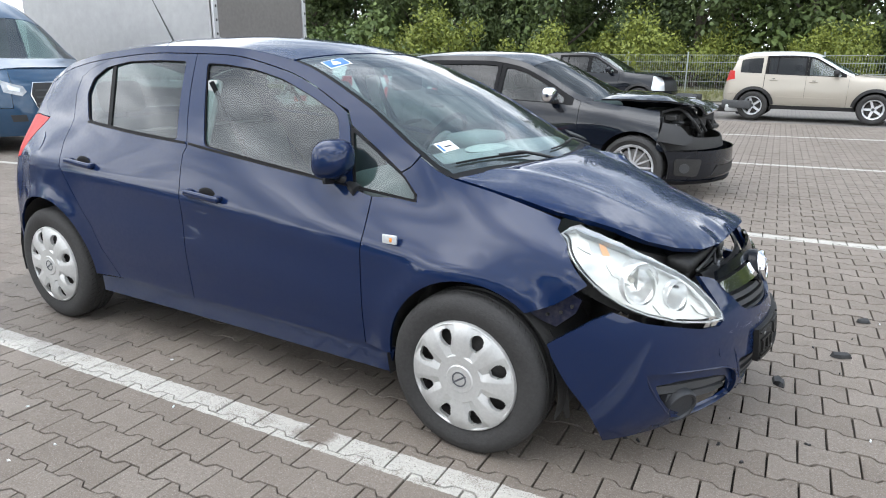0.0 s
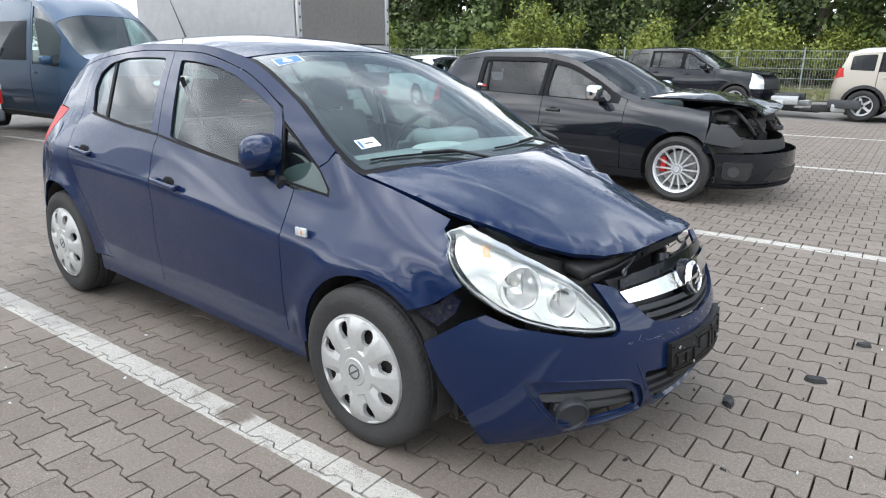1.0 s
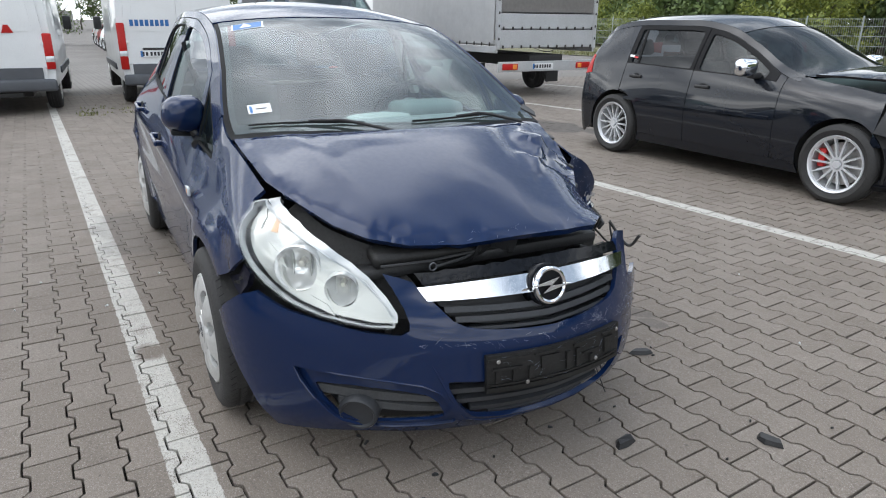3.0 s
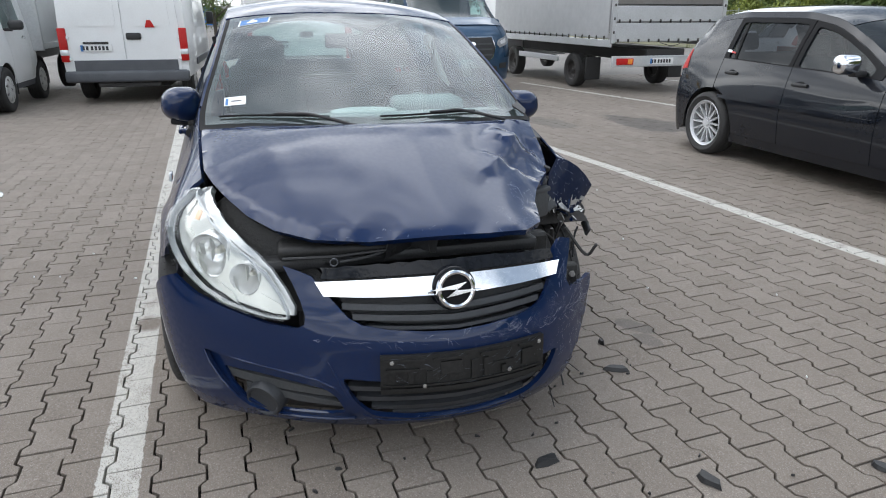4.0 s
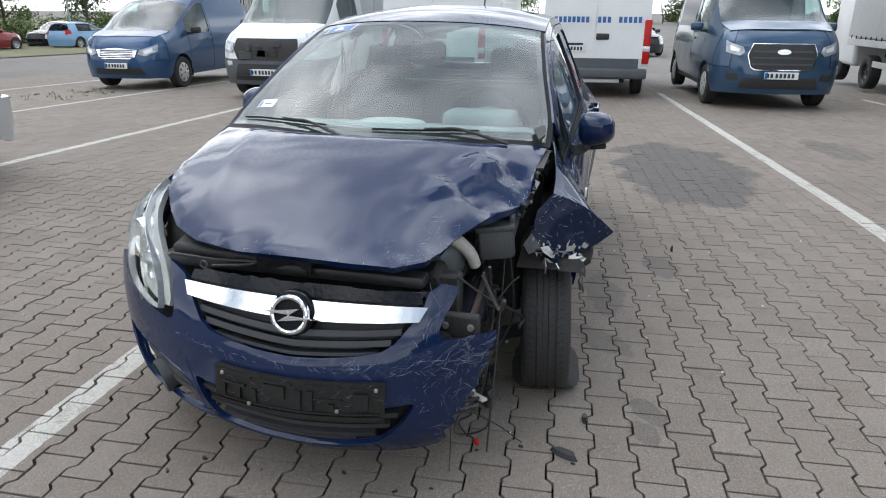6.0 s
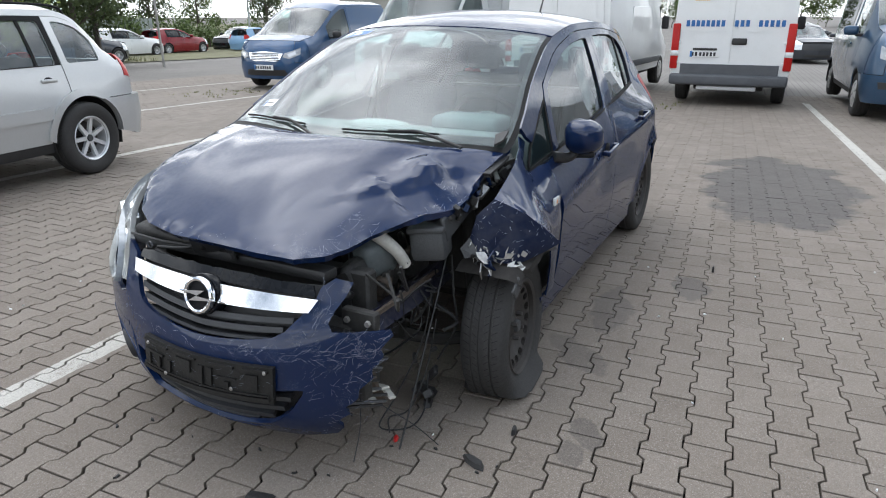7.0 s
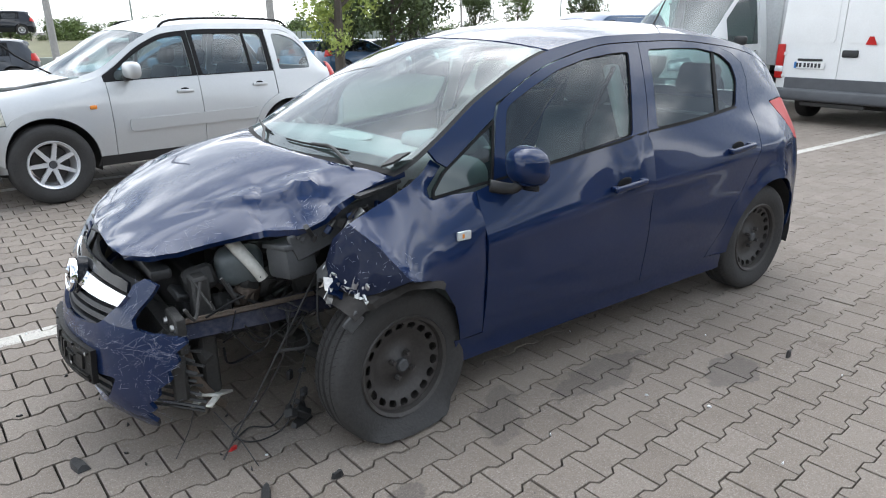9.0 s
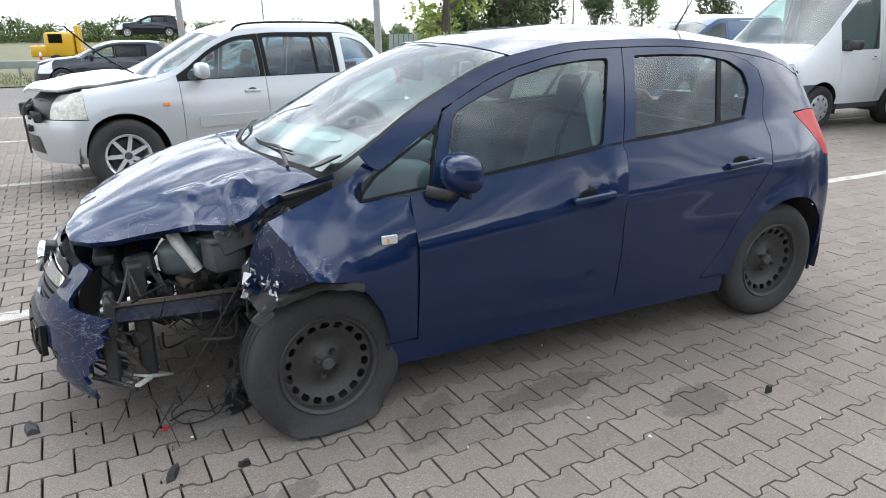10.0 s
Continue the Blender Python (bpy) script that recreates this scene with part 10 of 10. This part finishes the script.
for k in range(46):
    part("slat", box_bm((0.26, 0.03, 1.9), (-7 + k * 0.31, 0, 0.95), 0.004, 1), GALV, fence2)

# poles
for x, y, h, thick in ((-1.5, -19.3, 7.0, 1.0), (-6.4, -15.6, 7.5, 1.0), (-16.3, -20.0, 7.0, 0.45)):
    p = thing("utility_pole", "grey weathered pole at the edge of the yard", "pole", pose(x, y, float(fall(x, y)), 0.6, 0.8, 0), "poles")
    tube("shaft", [(0, 0, -0.1), (0, 0, h * 0.5), (0, 0, h)], [0.105 * thick, 0.095 * thick, 0.08 * thick], CONCRETE, p, "", 12)
for x, y in ((-8.0, -40.0), (-33.0, -31.0)):
    p = thing("lamp_mast", "thin steel mast with a small head", "pole", pose(x, y, float(fall(x, y))), "masts")
    tube("shaft", [(0, 0, -0.1), (0, 0, 8.0)], [0.06, 0.04], GALV, p, "", 8)
    part("head", box_bm((0.5, 0.2, 0.08), (0.2, 0, 8.0), 0.02, 1), GALV, p)

# industrial buildings far behind
hall = thing("factory_hall", "long pale grey industrial hall with pipes on its roof", "building", pose(-150, -92, -0.6, 0, 0, 22))
part("wall", box_bm((60, 12, 6.5), (0, 0, 3.2), 0.05, 1), CONCRETE, hall)
part("roof", box_bm((60.6, 12.6, 0.4), (0, 0, 6.6), 0.05, 1), ALU, hall)
for k in range(12):
    part("window", box_bm((2.2, 0.1, 1.2), (-26 + k * 4.7, 6.05, 4.2), 0.0, 1), GLASS_DARK, hall)
for k in range(10):
    tube("pipe", [(-27 + k * 5.7, 4, 6.6), (-27 + k * 5.7, 4, 8.0 + (k % 3) * 0.5), (-24 + k * 5.7, 4, 8.0 + (k % 3) * 0.5)], 0.18, ALU, hall, "", 8)
for yy in (5.0, 6.4):
    part("pipe_bridge", box_bm((46, 0.25, 0.25), (4, 9.0, yy + 0.6), 0.0, 1), GALV, hall)
for k in range(10):
    part("pipe_stand", box_bm((0.2, 0.2, 7.0), (-18 + k * 4.8, 9.0, 3.5), 0.0, 1), GALV, hall)
shed = thing("container_wall", "blue and grey storage containers at the end of the lane", "container", pose(-110, -6.0, -0.5))
part("blue_container", box_bm((6, 2.5, 2.6), (0, 0.4, 1.6), 0.04, 1), TARP_BLUE, shed, "blue container")
part("grey_container", box_bm((8, 3.2, 2.6), (2, 3.6, 1.6), 0.04, 1), CONCRETE, shed, "grey container")
for i in range(26):
    tree(-135 + tr.uniform(-4, 4), -50 + i * 4.2, (low_crowns + mid_crowns)[i % 5], small_trunk, tr.uniform(1.0, 2.4), tr.uniform(0, 360), "distant green bushes beyond the yard", "bush")

# rows of parked cars far off
far_P = dict(golf_P, open_nose=False, hood=True, step=0.16, caliper=False, strip=None, lamp_mat=WHITE_LENS, mirror=PLASTIC, tyre_w=0.2, rim=0.2)


def far_car(name, label, x, y, rz, paint, glass=GLASS_DARK, lift=0.0):
    return build_car(name, label, "car", pose(x, y, float(fall(x, y)) + lift, 0, 0, rz), golf_S, dict(far_P, mirror=paint, handle=paint), paint, GLASS, glass, "cars parked far off")


grey_far = far_car("parked_car", "dark grey hatchback covered by a blue sheet", -17.8, -25.2, 176, GREY_PAINT)
patch("sheet", [(-1.9, -0.85, 0.95), (-1.5, -0.8, 1.30), (-1.45, 0, 1.46), (-1.5, 0.8, 1.30), (-1.9, 0.88, 0.95), (-3.1, 0.80, 0.80), (-3.40, 0.45, 0.75), (-3.40, -0.45, 0.75), (-3.1, -0.80, 0.80)], 0.42, TARP_BLUE, grey_far, "bright blue plastic sheet over the tail", 0.14, 0.01)
far_car("parked_car", "white hatchback with dark lettering", -24.0, -30.2, 178, WHITE_PAINT)
far_car("parked_car", "dusty red estate car", -28.2, -31.2, 180, RED_PAINT)
far_car("parked_car", "small black parked hatchback", -31.8, -32.0, 10, BLACK_PAINT)
far_car("parked_car", "pale light blue parked hatchback", -33.5, -29.5, 180, PALE_BLUE)
far_car("parked_car", "dark blue estate car", -14.5, -22.6, 176, VAN_BLUE)
far_car("parked_car", "pale blue parked hatchback behind", -15.5, -28.6, 178, PALE_BLUE)
far_car("parked_car", "dark saloon car with pale hood at the grass edge", 2.0, -22.3, 0, GREY_PAINT)
far_car("parked_car", "light blue crashed car behind the off-road car", -0.6, -9.6, 6, PALE_BLUE)
for i in range(7):
    far_car("parked_car", "small car in a long parked row", -29.0 - i * 3.4, 2.0 - 0.05 * i, 16, (GREY_PAINT, BLACK_PAINT, GREY_PAINT, WHITE_PAINT, RED_PAINT, SILVER, BLACK_PAINT)[i])
far_car("parked_car", "white car behind the black hatchback", -13.6, 13.8, 160, WHITE_PAINT)
far_car("parked_car", "silver car behind the black hatchback", -12.8, 16.4, 165, SILVER)
far_car("parked_car", "silver car parked past the off-road car", -5.5, -21.0, 180, SILVER)

# recovery truck
rt = thing("recovery_truck", "yellow recovery truck carrying a black car", "truck", pose(3.2, -48, -0.5, 0, 0, -4))
part("cab", box_bm((1.7, 1.9, 1.5), (0.2, 0, 1.35), 0.18, 3), YELLOW, rt)
part("windscreen", box_bm((0.05, 1.6, 0.6), (1.02, 0, 1.75), 0.02, 1), GLASS_DARK, rt)
for s in (-1, 1):
    part("side_window", box_bm((0.8, 0.05, 0.55), (0.4, s * 0.94, 1.72), 0.02, 1), GLASS_DARK, rt)
    for x in (0.5, -3.4):
        wheel(rt, x, s * 0.85, 0.38, s, 0.38, "steel", 0.24, 0.22)
part("hood", box_bm((1.0, 1.8, 0.7), (1.4, 0, 0.95), 0.12, 3), YELLOW, rt)
part("head_board", box_bm((0.25, 1.9, 2.0), (-0.85, 0, 1.5), 0.04, 1), YELLOW, rt)
part("bed", box_bm((5.2, 2.1, 0.22), (-3.5, 0, 0.95), 0.03, 1), YELLOW, rt)
far_car("carried_car", "black car standing on the recovery truck", -0.6, -48.1, -4, BLACK_PAINT, GLASS_DARK, 1.55)
for k in range(9):
    p = thing("barrier_post", "red and white banded barrier post", "post", pose(3.5 + k * 1.9, -33.5, float(fall(3, -33))), "barrier posts")
    for j in range(5):
        part("band", box_bm((0.09, 0.09, 0.2), (0, 0, 0.1 + 0.2 * j), 0.01, 1), CALIPER if j % 2 else WHITE_STICKER, p)
rail = thing("guard_rail", "steel guard rail at the field edge", "barrier", pose(8, -29.5, float(fall(8, -29.5))))
part("beam", box_bm((30, 0.08, 0.3), (0, 0, 0.6), 0.02, 1), GALV, rail)
for k in range(12):
    part("post", box_bm((0.1, 0.1, 0.7), (-14 + k * 2.5, -0.08, 0.35), 0.01, 1), GALV, rail)

# wreckage between the cars
wreck = thing("wreck_heap", "heap of grey broken car parts beside the beige crossover", "debris", pose(-2.0, 15.8, 0))
random.seed(9)
for i in range(16):
    part("piece", box_bm((random.uniform(0.2, 0.7), random.uniform(0.1, 0.4), random.uniform(0.06, 0.25)), (random.uniform(-0.8, 0.9), random.uniform(-0.6, 0.6), 0.14 + random.uniform(0, 0.35)), 0.03, 2, Matrix.Rotation(random.uniform(-0.3, 0.3), 4, "Z")), (GREY_PAINT, DARK, DULL_PLASTIC, SILVER)[i % 4], wreck)


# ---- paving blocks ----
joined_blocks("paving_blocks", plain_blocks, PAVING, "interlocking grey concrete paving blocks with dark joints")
joined_blocks("line_blocks", white_blocks, PAVING_WHITE, "paving blocks painted as worn white bay lines")
block_me = bpy.data.meshes.new("paving_block")
block_me.from_pydata([tuple(map(float, p)) for p in BV], [], BF)
block_me.materials.append(PAVING)
block_me.shade_flat()
for x, y, turn in near_blocks:
    ob = new("paving_block", block_me)
    ob.parent = ground
    ob.matrix_basis = pose(x, y, rng.normal(0, 0.0009), rng.normal(0, 0.2), rng.normal(0, 0.2), math.degrees(turn) + rng.normal(0, 0.3))

# daylight passes the panes
for ob in bpy.data.objects:
    if ob.type == "MESH" and ob.data.materials and ob.data.materials[0] in (GLASS, GLASS_SCREEN, GLASS_TINT, GLASS_CLEAR):
        ob.visible_shadow = False
